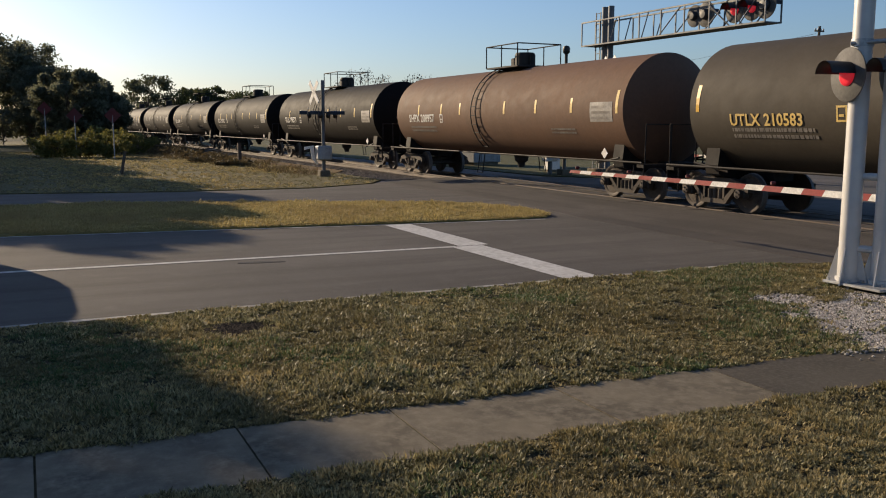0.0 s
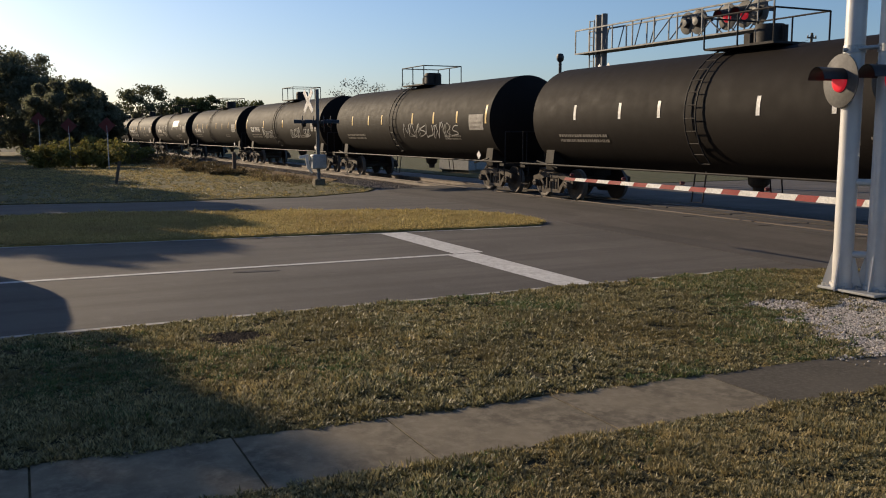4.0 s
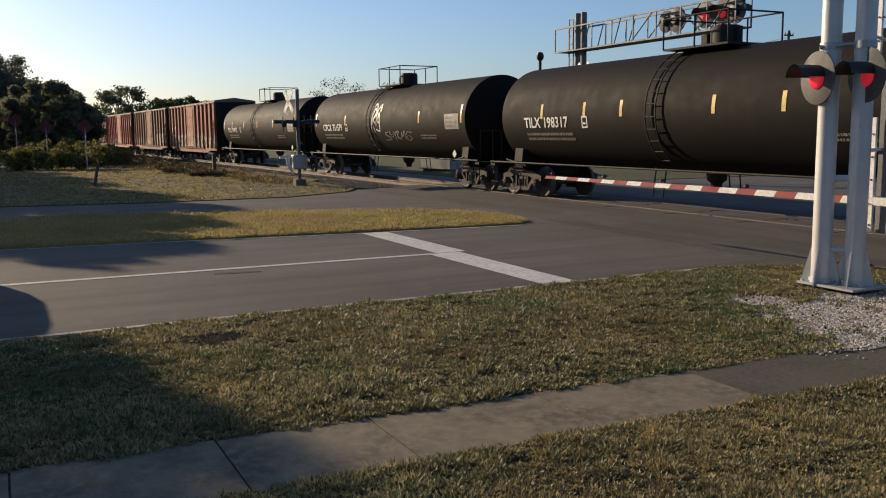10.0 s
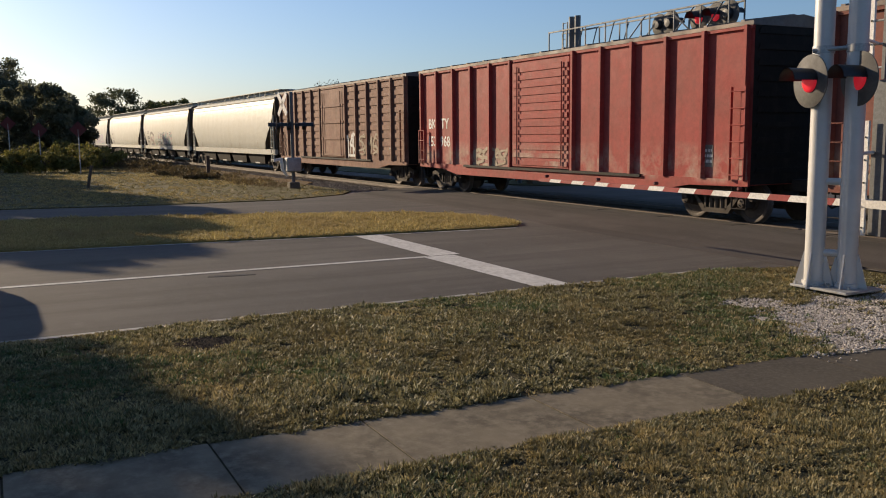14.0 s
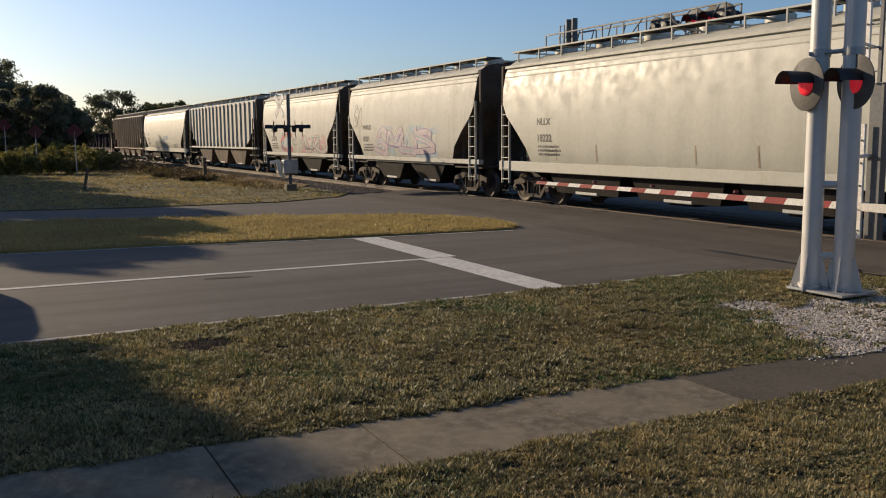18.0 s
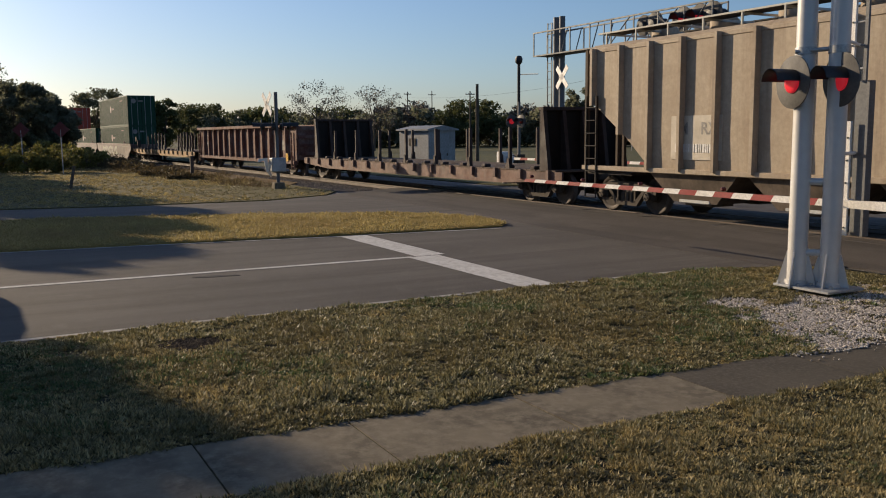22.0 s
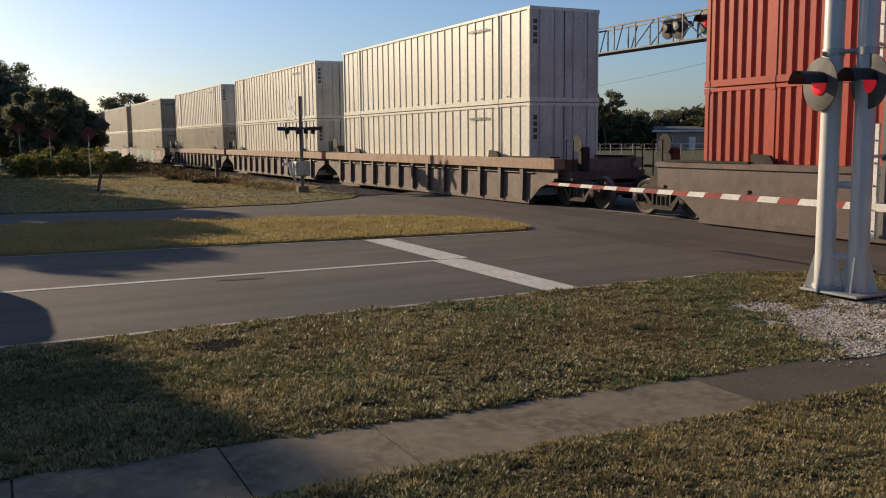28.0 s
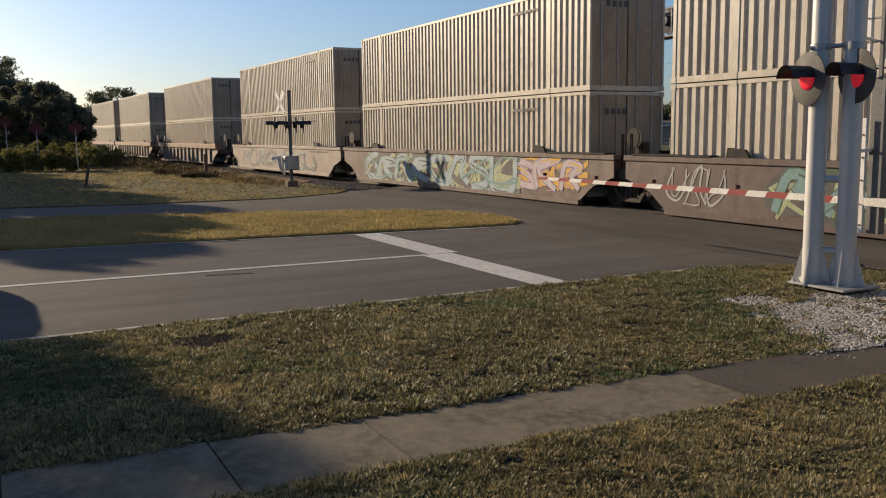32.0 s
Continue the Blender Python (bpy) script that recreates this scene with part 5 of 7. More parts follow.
def flat_car(left, right, sill, stakes, bulkheads, label, seed):
    car, h = begin("flat_car", label, "flatcar", left, right)
    rnd = random.Random(seed)
    W = 1.42
    for side in (-1, 1):
        part("side_sill", Geo().prism([(-h, 0.96), (-h, 0.72), (-h + 3.2, 0.55), (h - 3.2, 0.55), (h, 0.72), (h, 0.96)], "y", *sorted((side * (W - 0.06), side * W))), sill, car)
        n = 15
        for i in range(n):
            x = -h + 0.6 + (2 * h - 1.2) * i / (n - 1)
            part("stake_pocket", once(("pocket", sill.name), lambda: Geo().box(-0.07, 0.07, -0.06, 0.06, 0.72, 1.0, 0.01).mesh("stake_pocket", sill)), None, car, at=Matrix.Translation((x, side * (W + 0.03), 0)))
    for i in range(int(2 * h / 0.5)):
        part("deck_plank", once("plank", lambda: Geo().box(-0.235, 0.235, -W, W, 0.94, 1.0, 0.01).mesh("deck_plank", DECKW)), None, car, at=Matrix.Translation((-h + 0.26 + 0.5 * i, 0, rnd.uniform(-0.006, 0.006))))
    for x, hgt, wd in stakes:
        for side in (-1, 1):
            part("stake", Geo().prism([(x - wd, 0.98), (x + wd, 0.98), (x + wd * 0.7, 0.98 + hgt), (x - wd * 0.7, 0.98 + hgt)], "y", *sorted((side * (W - 0.14), side * (W - 0.04)))), FLATM, car)
            part("stake_foot", Geo().prism([(x - wd * 2.2, 0.98), (x + wd * 2.2, 0.98), (x + wd, 1.3), (x - wd, 1.3)], "y", *sorted((side * (W - 0.03), side * (W + 0.0)))), FLATM, car)
    for bx in bulkheads:
        b = part("bulkhead", Geo().box(bx - 0.06, bx + 0.06, -W, W, 0.98, 2.75, 0.01), TANKIRON, car)
        for y in (-1.38, -0.7, 0, 0.7, 1.38):
            part("bulkhead_post", Geo().prism([(bx + 0.02, 0.98), (bx + 0.42, 0.98), (bx + 0.14, 2.75), (bx + 0.02, 2.75)], "y", y - 0.06, y + 0.06), FLATM, b)
        part("bulkhead_cap", Geo().box(bx - 0.09, bx + 0.16, -W - 0.02, W + 0.02, 2.70, 2.8, 0.01), FLATM, b)
    for i in range(14):
        x = -h + 1.5 + (2 * h - 3) * i / 13
        part("tie_down", Geo().box(x - 0.12, x + 0.12, -W + 0.02, -W + 0.26, 0.99, 1.1, 0.03), FLATM, car)
    part("center_sill", Geo().prism([(-h, 0.94), (-h, 0.7), (-h + 3, 0.45), (h - 3, 0.45), (h, 0.7), (h, 0.94)], "y", -0.35, 0.35), DARK, car)
    for s in (-1, 1):
        add_truck(car, s * (h - 1.6))
    add_couplers(car, h + 0.45)
    return car


def well_car(left, right, mat, ribs, first, graf, label, seed):
    car, h = begin("well_car", label, "container well car", left, right)
    W, zt = 1.48, 1.38
    for side in (-1, 1):
        a, b = sorted((side * (W - 0.05), side * W))
        side_poly = [(-h, zt), (-h, zt - 0.55), (-h + 0.9, 0.55), (-h + 1.6, 0.06), (h - 1.6, 0.06), (h - 0.9, 0.55), (h, zt - 0.55), (h, zt)]
        sd = part("side_wall", Geo().prism(side_poly, "y", a, b), mat, car)
        part("top_chord", Geo().box(-h - 0.05, h + 0.05, *sorted((side * (W - 0.22), side * (W + (0.15 if ribs else 0.04)))), zt - 0.1 if not ribs else zt - 0.28, zt + 0.04, 0.012), mat if not ribs else CHORD, car)
        part("bottom_chord", Geo().box(-h + 1.5, h - 1.5, *sorted((side * (W - 0.16), side * (W + 0.03))), 0.02, 0.16, 0.012), mat, car)
        if ribs:
            for i in range(13):
                x = -h + 1.8 + (2 * h - 3.6) * i / 12
                part("side_rib", once(("wrib", mat.name), lambda: Geo().prism([(-0.05, 0.12), (0.05, 0.12), (0.10, zt - 0.25), (-0.10, zt - 0.25)], "y", 0, 0.12).mesh("side_rib", mat)), None, sd, at=Matrix.Translation((x, side * W - (0.12 if side < 0 else 0), 0)))
            # A flat dark strip for the shade in the slot under the chord, with two thin pipes along it.
            part("slot", Geo().box(-h + 1.2, h - 1.2, *sorted((side * (W + 0.002), side * (W + 0.006))), zt - 0.46, zt - 0.28), TANKIRON, sd, "flat dark strip for the shaded slot under the top chord")
            for z in (zt - 0.40, zt - 0.33):
                part("brake_pipe", Geo().tube([(-h + 1.2, side * (W + 0.05), z), (h - 1.2, side * (W + 0.05), z)], 0.014, 6), mat, car)
        for x in (-6.1, 6.1):
            part("lock_guide", Geo().prism([(x - 0.35, zt + 0.02), (x + 0.35, zt + 0.02), (x + 0.2, zt + 0.22), (x - 0.3, zt + 0.26)], "y", *sorted((side * (W - 0.1), side * (W - 0.02)))), DARK, car)
        part("ledge", Geo().box(-h + 0.3, -h + 3.0, *sorted((side * (W - 0.3), side * (W + 0.06))), zt + 0.04, zt + 0.08), DARK, car)
        part("ledge", Geo().box(h - 3.0, h - 0.3, *sorted((side * (W - 0.3), side * (W + 0.06))), zt + 0.04, zt + 0.08), DARK, car)
    for s in (-1, 1):
        part("end_platform", Geo().prism([(s * (h - 1.3), 0.5), (s * (h - 0.9), 1.05), (s * (h + 0.5), 1.05), (s * (h + 0.5), 0.8), (s * (h - 0.8), 0.75)], "y", -1.3, 1.3), DIRT_SHADE, car)
        part("end_wall", Geo().box(*sorted((s * (h - 0.12), s * (h - 0.05))), -W + 0.04, W - 0.04, 0.95, zt), mat, car)
        for y in (-1.25, 1.25):
            grab(car, [(s * (h + 0.45), y, 1.0), (s * (h + 0.45), y, 1.95), (s * (h + 0.1), y, 1.95), (s * (h + 0.1), y, 1.3)], 0.02)
        part("brake_stand", Geo().box(*sorted((s * (h + 0.15), s * (h + 0.4))), -0.9, -0.6, 1.05, 1.75, 0.05).tube([(s * (h + 0.3), -1.0, 1.85), (s * (h + 0.3), -1.02, 1.85)], 0.25, 14), DARK, car)
    part("floor", Geo().box(-h + 1.5, h - 1.5, -W + 0.1, W - 0.1, 0.1, 0.19), DARK, car)
    add_truck(car, -h - 0.35)
    if first:
        add_truck(car, h + 0.35)
    bars(car, h - 4.2, 1.1, -W - 0.002, 2.6, 0.14, 1, LETTER_FAINT, seed=seed)
    for args in graf:
        graffiti(car, *args[:4], -W - 0.003, *args[4:])
    return car


def container(mid, low, L, mat, style, label, graf=(), logo=None):
    """A container: corrugated or panelled skin in a frame of rails and posts."""
    ob = thing("container", label, "shipping container", group="containers on the train")
    CARS.append((ob, mid))
    ob["low"] = low
    H, W = 2.87, 1.285
    hl = L / 2

    def side_skin(side):
        pts = []
        if style == "corrugated":
            x, p = -hl + 0.12, 0.278
            while x < hl - 0.12 - p:
                pts += [(x, 0.0), (x + p * 0.46, 0.0), (x + p * 0.56, 0.045), (x + p * 0.90, 0.045)]
                x += p
            pts.append((hl - 0.12, 0.0))
        else:
            pts = [(-hl + 0.1, 0.026), (hl - 0.1, 0.026)]
        return Geo().sheet([[(x, side * (W - 0.012 - d), z) for x, d in pts] for z in (0.12, H - 0.08)]).mesh("side_panel", mat, False, False)

    def frame_mesh():
        g = Geo()
        for side in (-1, 1):
            for z0, z1 in ((0, 0.15), (H - 0.09, H)):
                g.box(-hl, hl, *sorted((side * W, side * (W - 0.07))), z0, z1, 0.006)
            for x in (-hl + 0.06, hl - 0.06, -6.09, 6.09):
                w = 0.06 if abs(x) > 7 else 0.10
                g.box(x - w, x + w, *sorted((side * (W + 0.004), side * (W - 0.06))), 0, H, 0.006)
                for z in (0, H - 0.13):
                    g.box(x - 0.09, x + 0.09, *sorted((side * (W + 0.012), side * (W - 0.15))), z, z + 0.13, 0.008)
        for s in (-1, 1):
            for z0, z1 in ((0, 0.14), (H - 0.1, H)):
                g.box(*sorted((s * hl, s * (hl - 0.07))), -W + 0.05, W - 0.05, z0, z1)
        return g.mesh("frame", mat)
    sides = {sd: part("side_panel", once(("skin", mat.name, style, L, sd), lambda: side_skin(sd)), None, ob) for sd in (-1, 1)}
    part("roof_panel", once(("croof", mat.name, L), lambda: Geo().box(-hl + 0.02, hl - 0.02, -W + 0.02, W - 0.02, H - 0.05, H - 0.02).mesh("roof_panel", mat)), None, ob)
    part("floor_panel", once(("cfloor", L), lambda: Geo().box(-hl + 0.02, hl - 0.02, -W + 0.02, W - 0.02, 0.08, 0.12).mesh("floor_panel", DARK)), None, ob)
    part("front_panel", once(("cfront", mat.name, L), lambda: Geo().box(-hl + 0.02, -hl + 0.06, -W + 0.05, W - 0.05, 0.1, H - 0.05).mesh("front_panel", mat)), None, ob)
    part("frame", once(("cframe", mat.name, L), frame_mesh), None, ob)
    if style == "panelled":
        n = 27
        for side in (-1, 1):
            for i in range(n):
                x = -hl + 0.62 + (L - 1.24) * i / (n - 1)
                part("panel_rib", once(("prib", mat.name), lambda: Geo().prism([(-0.022, 0), (-0.016, 0.026), (0.016, 0.026), (0.022, 0)], "z", 0.15, H - 0.09).mesh("panel_rib", mat)), None, sides[side], at=Matrix.Translation((x, side * (W - 0.038), 0)) @ pose(0, 0, 0, 0, 0, 0 if side > 0 else 180))
    for y in (-0.62, 0.62):
        door = part("door", Geo().box(hl - 0.06, hl - 0.02, y - 0.6, y + 0.6, 0.14, H - 0.1, 0.008), DOOR_DIRT_SHADE if mat is C_TAN else DOORPALE if mat is C_WHITE else mat, ob)
        for dy in (-0.3, 0.25):
            part("lock_rod", Geo().tube([(hl + 0.0, y + dy, 0.1), (hl + 0.0, y + dy, H - 0.08)], 0.018, 6), GALV, door)
    if mat in (C_WHITE, C_TAN):
        for k in range(4):
            part("door_mark", Geo().box(hl - 0.018, hl - 0.012, -1.14, -1.0, H - 0.52 - 0.2 * k, H - 0.38 - 0.2 * k) if mat is C_WHITE else Geo().box(hl - 0.018, hl - 0.012, -0.75 + 0.2 * k, -0.62 + 0.2 * k, H - 0.62, H - 0.46), LETTER_D, ob, "dark door marking")
        for k in range(9):
            part("vent_mark", once(("ventmark",), lambda: Geo().box(-0.1, 0.1, -W - 0.004, -W + 0.02, 0.19, 0.235).mesh("vent_mark", LETTER_D)), None, ob, at=Matrix.Translation((-hl + 1.25 + 1.7 * k, 0.028, 0)))
    bars(ob, hl - 3.9, H - 0.5, -W - 0.008, 1.3, 0.16, 1, LETTER_D if mat.name != "container_green" else LETTER_FAINT, seed=int(mid))
    if logo:
        lm, x0 = logo
        g = Geo().lathe([(-0.004, 0.3), (0.0, 0.36)], "y", (x0, -W - 0.006, 1.75), 20)
        part("emblem", g, lm, ob, "round pale emblem")
        part("door_emblem", Geo().lathe([(0.0, 0.22), (0.004, 0.2)], "x", (hl - 0.012, -0.7, 2.35), 16), lm, ob, "small round pale emblem")
        part("door_label", Geo().box(hl - 0.018, hl - 0.012, -0.25, 0.15, 2.28, 2.42), lm, ob)
        bars(ob, x0 + 0.6, 1.6, -W - 0.006, 1.2, 0.34, 1, lm, "emblem_bar", int(mid))
    for args in graf:
        graffiti(ob, *args[:4], -W - 0.01, *args[4:])
    return ob


# Tank cars, from the first in view.
D1 = (-5.6, -3.5, -1.9, 1.4, 3.4, 5.4, 7.6)
tank_car(-16.9, TANK_OLIVE, "UTLX 210583", LETTER_Y, YELLOW, (-7.6, -3.2, 1.4, 5.4), 1, label="faded black tank car with yellow lettering")
tank_car(-35.3, TANK_BROWN, "SHPX 208957", LETTER, LETTER_Y, D1, 2, label="rusty brown tank car with a ladder and platform")
BLK = "dirty black tank car with upright reflectors"
tank_car(-53.9, TANK_BLACK, "TILX 198379", LETTER, LETTER_Y, D1, 3, label=BLK)
tank_car(-72.7, TANK_BLACK, "TILX 197582", LETTER, LETTER_Y, D1, 4, label=BLK)
tank_car(-91.2, TANK_BLACK, "TILX 195097", LETTER, YELLOW, (-7.6, -3.4, 1.0, 5.0, 7.6), 5, label=BLK)
tank_car(-109.8, TANK_BLACK, "", LETTER, LETTER, D1, 6, label=BLK)
TAG = "dirty black tank car with white graffiti tags"
tank_car(-128.4, TANK_BLACK, "", LETTER, LETTER_Y, D1, 7, [(0.5, 5.5, 1.8, 2.4, (SP_DULL,), 9, 0.06, 21)], TAG)
tank_car(-146.9, TANK_BLACK, "TILX 199176", LETTER, YELLOW, (-7.6, -3.3, 1.0, 5.0, 7.6), 8, [(-3.6, -1.3, 1.7, 2.2, (SP_WHITE,), 7, 0.06, 22), (2.5, 4.4, 1.75, 2.35, (SP_WHITE,), 5, 0.075, 23), (5.0, 6.1, 1.8, 2.25, (SP_WHITE,), 3, 0.07, 123)], TAG)
tank_car(-165.4, TANK_BLACK, "TILX 199036", LETTER, YELLOW, D1, 9, label=BLK)
c9 = tank_car(-184.1, TANK_BLACK, "TILX 198576", LETTER, LETTER, D1, 10, [(-3.6, -1.6, 1.75, 2.2, (SP_DULL,), 4, 0.05, 34), (2.6, 4.6, 1.55, 1.85, (SP_DULL,), 4, 0.045, 35)], BLK)
part("patch_panel", Geo().sheet([[(x, -math.sqrt(1.52 ** 2 - (z - 2.46) ** 2) - 0.012, z) for x in (1.65, 4.25)] for z in (2.62, 2.75, 2.9, 3.05, 3.2)]), LETTER, c9, "large clean white patch")
tank_car(-202.7, TANK_BLACK, "TCBX 199305", LETTER, YELLOW, (-7.6, -5.0, -2.0, 1.0, 3.6, 7.6), 11, [(-3.4, -0.9, 1.65, 2.3, (SP_DULL,), 4, 0.080, 24), (-4.2, -3.2, 1.7, 2.2, (LETTER_FAINT,), 2, 0.06, 124), (1.6, 4.2, 1.65, 2.3, (LETTER_FAINT,), 4, 0.060, 25)], TAG)
c12 = tank_car(-221.0, TANK_BLACK, "TCBX 198268", LETTER, YELLOW, (-7.6, -5.0, -1.4, 1.5, 4.4, 7.6), 12, [(-3.5, -0.9, 1.7, 2.0, (SP_WHITE,), 7, 0.05, 26), (0.2, 2.6, 1.65, 2.05, (SP_WHITE,), 6, 0.055, 27), (3.2, 5.6, 1.65, 2.15, (SP_WHITE,), 5, 0.05, 28)], TAG)
part("lime_label", Geo().sheet([[(x, -math.sqrt(1.52 ** 2 - (z - 2.46) ** 2) - 0.012, z) for x in (4.95, 5.8)] for z in (1.88, 1.98, 2.08, 2.18)]), SP_LIME, c12, "faded lime label")
tank_car(-239.5, TANK_BLACK, "TILX 198317", LETTER, LETTER_Y, D1, 13, label=BLK)
tank_car(-257.8, TANK_BLACK, "CTCX 731579", LETTER, YELLOW, (-7.6, -3.6, 0.4, 4.2, 7.6), 14, [(-0.45, 0.6, 2.0, 3.25, (LETTER,), 2, 0.10, 30), (-0.35, 0.5, 2.2, 3.1, (LETTER,), 2, 0.09, 130), (0.8, 3.4, 1.7, 2.1, (SP_DULL,), 5, 0.040, 31)], TAG)
tank_car(-276.5, TANK_BLACK, "TILX 199972", LETTER, LETTER_Y, (-7.6, -5.5, -2.6, 0.4, 3.6, 7.4), 15, label=BLK)

# Boxcars.
box_car(-295.2, -279.0, BOX_BROWN, ("BK", "TY", "156", "039"), 41, graf=((-6.6, -1.8, 1.0, 1.9, (HTAN, SP_WHITE), 51, 6, 0.1), (1.8, 6.8, 1.0, 1.9, (HTAN, LETTER_FAINT), 52, 6, 0.1)), label="red-brown ribbed boxcar with scraped graffiti", )
box_car(-313.1, -296.8, BOX_OLD, None, 42, graf=((-7.4, -1.8, 1.0, 1.5, (HTAN,), 53, 7, 0.12), (2.7, 7.5, 1.05, 2.1, (SP_LIME, HTAN, SP_WHITE), 54, 5, 0.16)), label="rusty brown ribbed boxcar with pale green graffiti")
box_car(-331.2, -315.0, BOX_RED, ("BK", "TY", "153", "968"), 43, graf=((-4.2, -1.8, 1.0, 1.6, (HTAN,), 55, 3, 0.2),), label="bright red ribbed boxcar with white lettering", door_bead=True)
box_car(-348.6, -332.4, BOX_DARK, None, 44, beads=True, graf=((-1.4, 2.9, 1.0, 2.25, (LETTER,), 56, 5, 0.2), (3.2, 5.4, 1.2, 2.1, (HTAN,), 57, 3, 0.16)), label="dark brown boxcar with beaded panels and white graffiti")

# Covered hoppers.
hopper(-370.2, -349.7, CREAM, None, 61, 0, 4, label="long cream covered hopper with smooth bulging sides")
hopper(-390.6, -371.5, CREAM, ("CITX", "703231"), 62, 0, 4, ((-5.8, -4.0, 1.32, 2.5, (LETTER_FAINT, DATA, SP_PINK), 58, 1, 0.07), (-3.9, -2.6, 1.35, 1.9, (SP_TEAL,), 158, 3, 0.08), (-2.5, 3.3, 1.32, 2.45, (SP_WHITE, LETTER_FAINT, SP_TEAL, SP_PINK), 59, 4, 0.12), (-7.2, -6.2, 1.34, 1.7, (LETTER_FAINT,), 159, 3, 0.05)), "long cream covered hopper with large graffiti")
hopper(-411.2, -391.8, CREAM, ("NLLX", "18222", 0.75), 63, 0, 4, label="long plain cream covered hopper")
hopper(-424.2, -412.5, HGREY, ("WWUX", "18231", 0.72), 64, 0, 2, ((-4.95, -4.0, 2.45, 3.4, (LETTER_FAINT,), 160, 2, 0.06), (-2.6, 2.8, 1.32, 2.45, (SP_PALE, SP_PURPLE, SP_SKY), 60, 4, 0.14)), "short pale grey hopper with purple graffiti")
hopper(-437.3, -425.3, HGREY, ("WWUX", "25241"), 65, 0, 2, ((-2.3, -0.6, 1.34, 2.35, (SP_RED, SP_TEAL, SP_BLUE), 61, 1, 0.12), (-0.6, 0.3, 1.6, 2.1, (LETTER_D,), 161, 2, 0.05), (0.7, 4.5, 1.33, 2.15, (SP_WHITE, SP_BLACK, SP_PINK), 62, 4, 0.1)), "short pale hopper with coloured graffiti")
hopper(-456.3, -438.7, HGREY, None, 66, 18, 3, label="grey hopper with upright side ribs", sill=1.5)
hopper(-474.7, -457.5, CREAM, ("AEX", "18209", 0.85), 67, 0, 3, ((0.4, 2.3, 1.92, 2.3, (SP_BLUE,), 63, 5, 0.09), (0.6, 2.0, 1.5, 1.8, (SP_DULL,), 64, 4, 0.04), (4.4, 5.8, 1.32, 1.6, (LETTER_D,), 164, 3, 0.08)), "dirty cream hopper with blue graffiti")
h8 = hopper(-492.3, -475.1, HTAN, None, 68, 16, 4, label="dirty tan hopper with upright side ribs")
part("faded_panel", Geo().box(-5.25, -3.65, -1.412, -1.405, 1.42, 2.42), C_TAN, h8, "faded pale panel")
letters("M", 0.38, -4.98, 2.0, -1.416, DATA, h8)
letters("RX", 0.38, -4.30, 2.0, -1.416, DATA, h8)
bars(h8, -5.1, 1.5, -1.416, 1.3, 0.35, 1, LETTER, seed=77)

# Open cars.
flat_car(-514.6, -493.3, FLATP, [(-6.68 + 2.42 * i, 1.27, 0.045) for i in range(7)], (-9.05, 9.6), "rusty flatcar with stakes and a bulkhead", 71)
gondola(-535.6, -515.8, "rusty brown gondola with ribbed sides")
flat_car(-559.6, -537.2, FLATY, [(x, hgt, 0.06) for x, hgt in ((-5.1, 1.15), (-3.5, 1.32), (-2.2, 1.42), (-0.9, 1.42), (0.3, 1.38), (1.4, 1.27), (6.0, 1.22), (7.1, 1.32), (7.9, 1.42), (8.8, 1.4), (9.7, 1.2), (10.4, 1.15))], (), "long flatcar with yellow sills and rusty stakes", 72)

# Container well cars and their loads.
BOT = 0.235
def stack(mid, mats, styles, label, L=16.15, logo=None, graf=()):
    for k, (m, st) in enumerate(zip(mats, styles)):
        container(mid, BOT + 2.895 * k, L, m, st, label, logo=logo, graf=graf if k == 0 else ())


W_SMOOTH, W_RIB = "brown container well car with smooth sides", "brown container well car with ribbed sides"
well_car(-580.3, -561.2, WELLB, False, True, ((-5.5, 2.5, 0.3, 1.15, (DATA, SP_LIME, LETTER_FAINT), 81, 7, 0.08), (1.5, 6.8, 0.2, 1.2, (LETTER_D,), 181, 5, 0.2),), "brown well car covered in teal graffiti", 81)
stack(-570.8, (C_GREEN, C_GREEN), ("corrugated", "corrugated"), "dark green corrugated container in a well car", logo=(DATA, -1.0))
well_car(-599.8, -580.9, WELLB, False, False, (), W_SMOOTH, 82)
stack(-590.4, (C_GREEN,), ("corrugated",), "dark green corrugated container in a well car", logo=(DATA, -1.0))
well_car(-619.2, -600.4, WELLS, False, False, (), W_SMOOTH, 83)
stack(-609.75, (C_ORANGE, C_ORANGE), ("corrugated", "corrugated"), "orange-red corrugated container in a well car", logo=(DATA, -1.0))
well_car(-643.3, -623.6, WELLB, True, True, (), W_RIB, 84)
stack(-633.5, (C_WHITE, C_WHITE), ("panelled", "panelled"), "dirty white panelled container")
well_car(-663.3, -644.0, WELLB, True, False, (), W_RIB, 85)
stack(-653.6, (C_WHITE, C_WHITE), ("panelled", "panelled"), "dirty white panelled container")
well_car(-683.3, -664.0, WELLB, True, False, (), W_RIB, 86)
stack(-673.6, (C_TAN, C_WHITE), ("corrugated", "panelled"), "pale container with upright ribs")
well_car(-706.0, -686.3, WELLS, False, True, ((-5.2, 4.6, 0.15, 1.3, (SP_TEAL, SP_DKGREEN, SP_DKGREEN, SP_LIME, SP_BLACK), 87, 6, 0.1), (-8.2, -6.4, 0.3, 1.2, (SP_DULL,), 187, 3, 0.09), (5.0, 7.6, 0.4, 1.2, (SP_PINK, HTAN, SP_PURPLE), 188, 2, 0.1), (-1.0, 6.5, 0.2, 1.2, (SP_WHITE,), 189, 4, 0.07)), "brown well car with green graffiti", 87)
stack(-696.5, (C_TAN, C_TAN), ("corrugated", "corrugated"), "pale grey corrugated container")
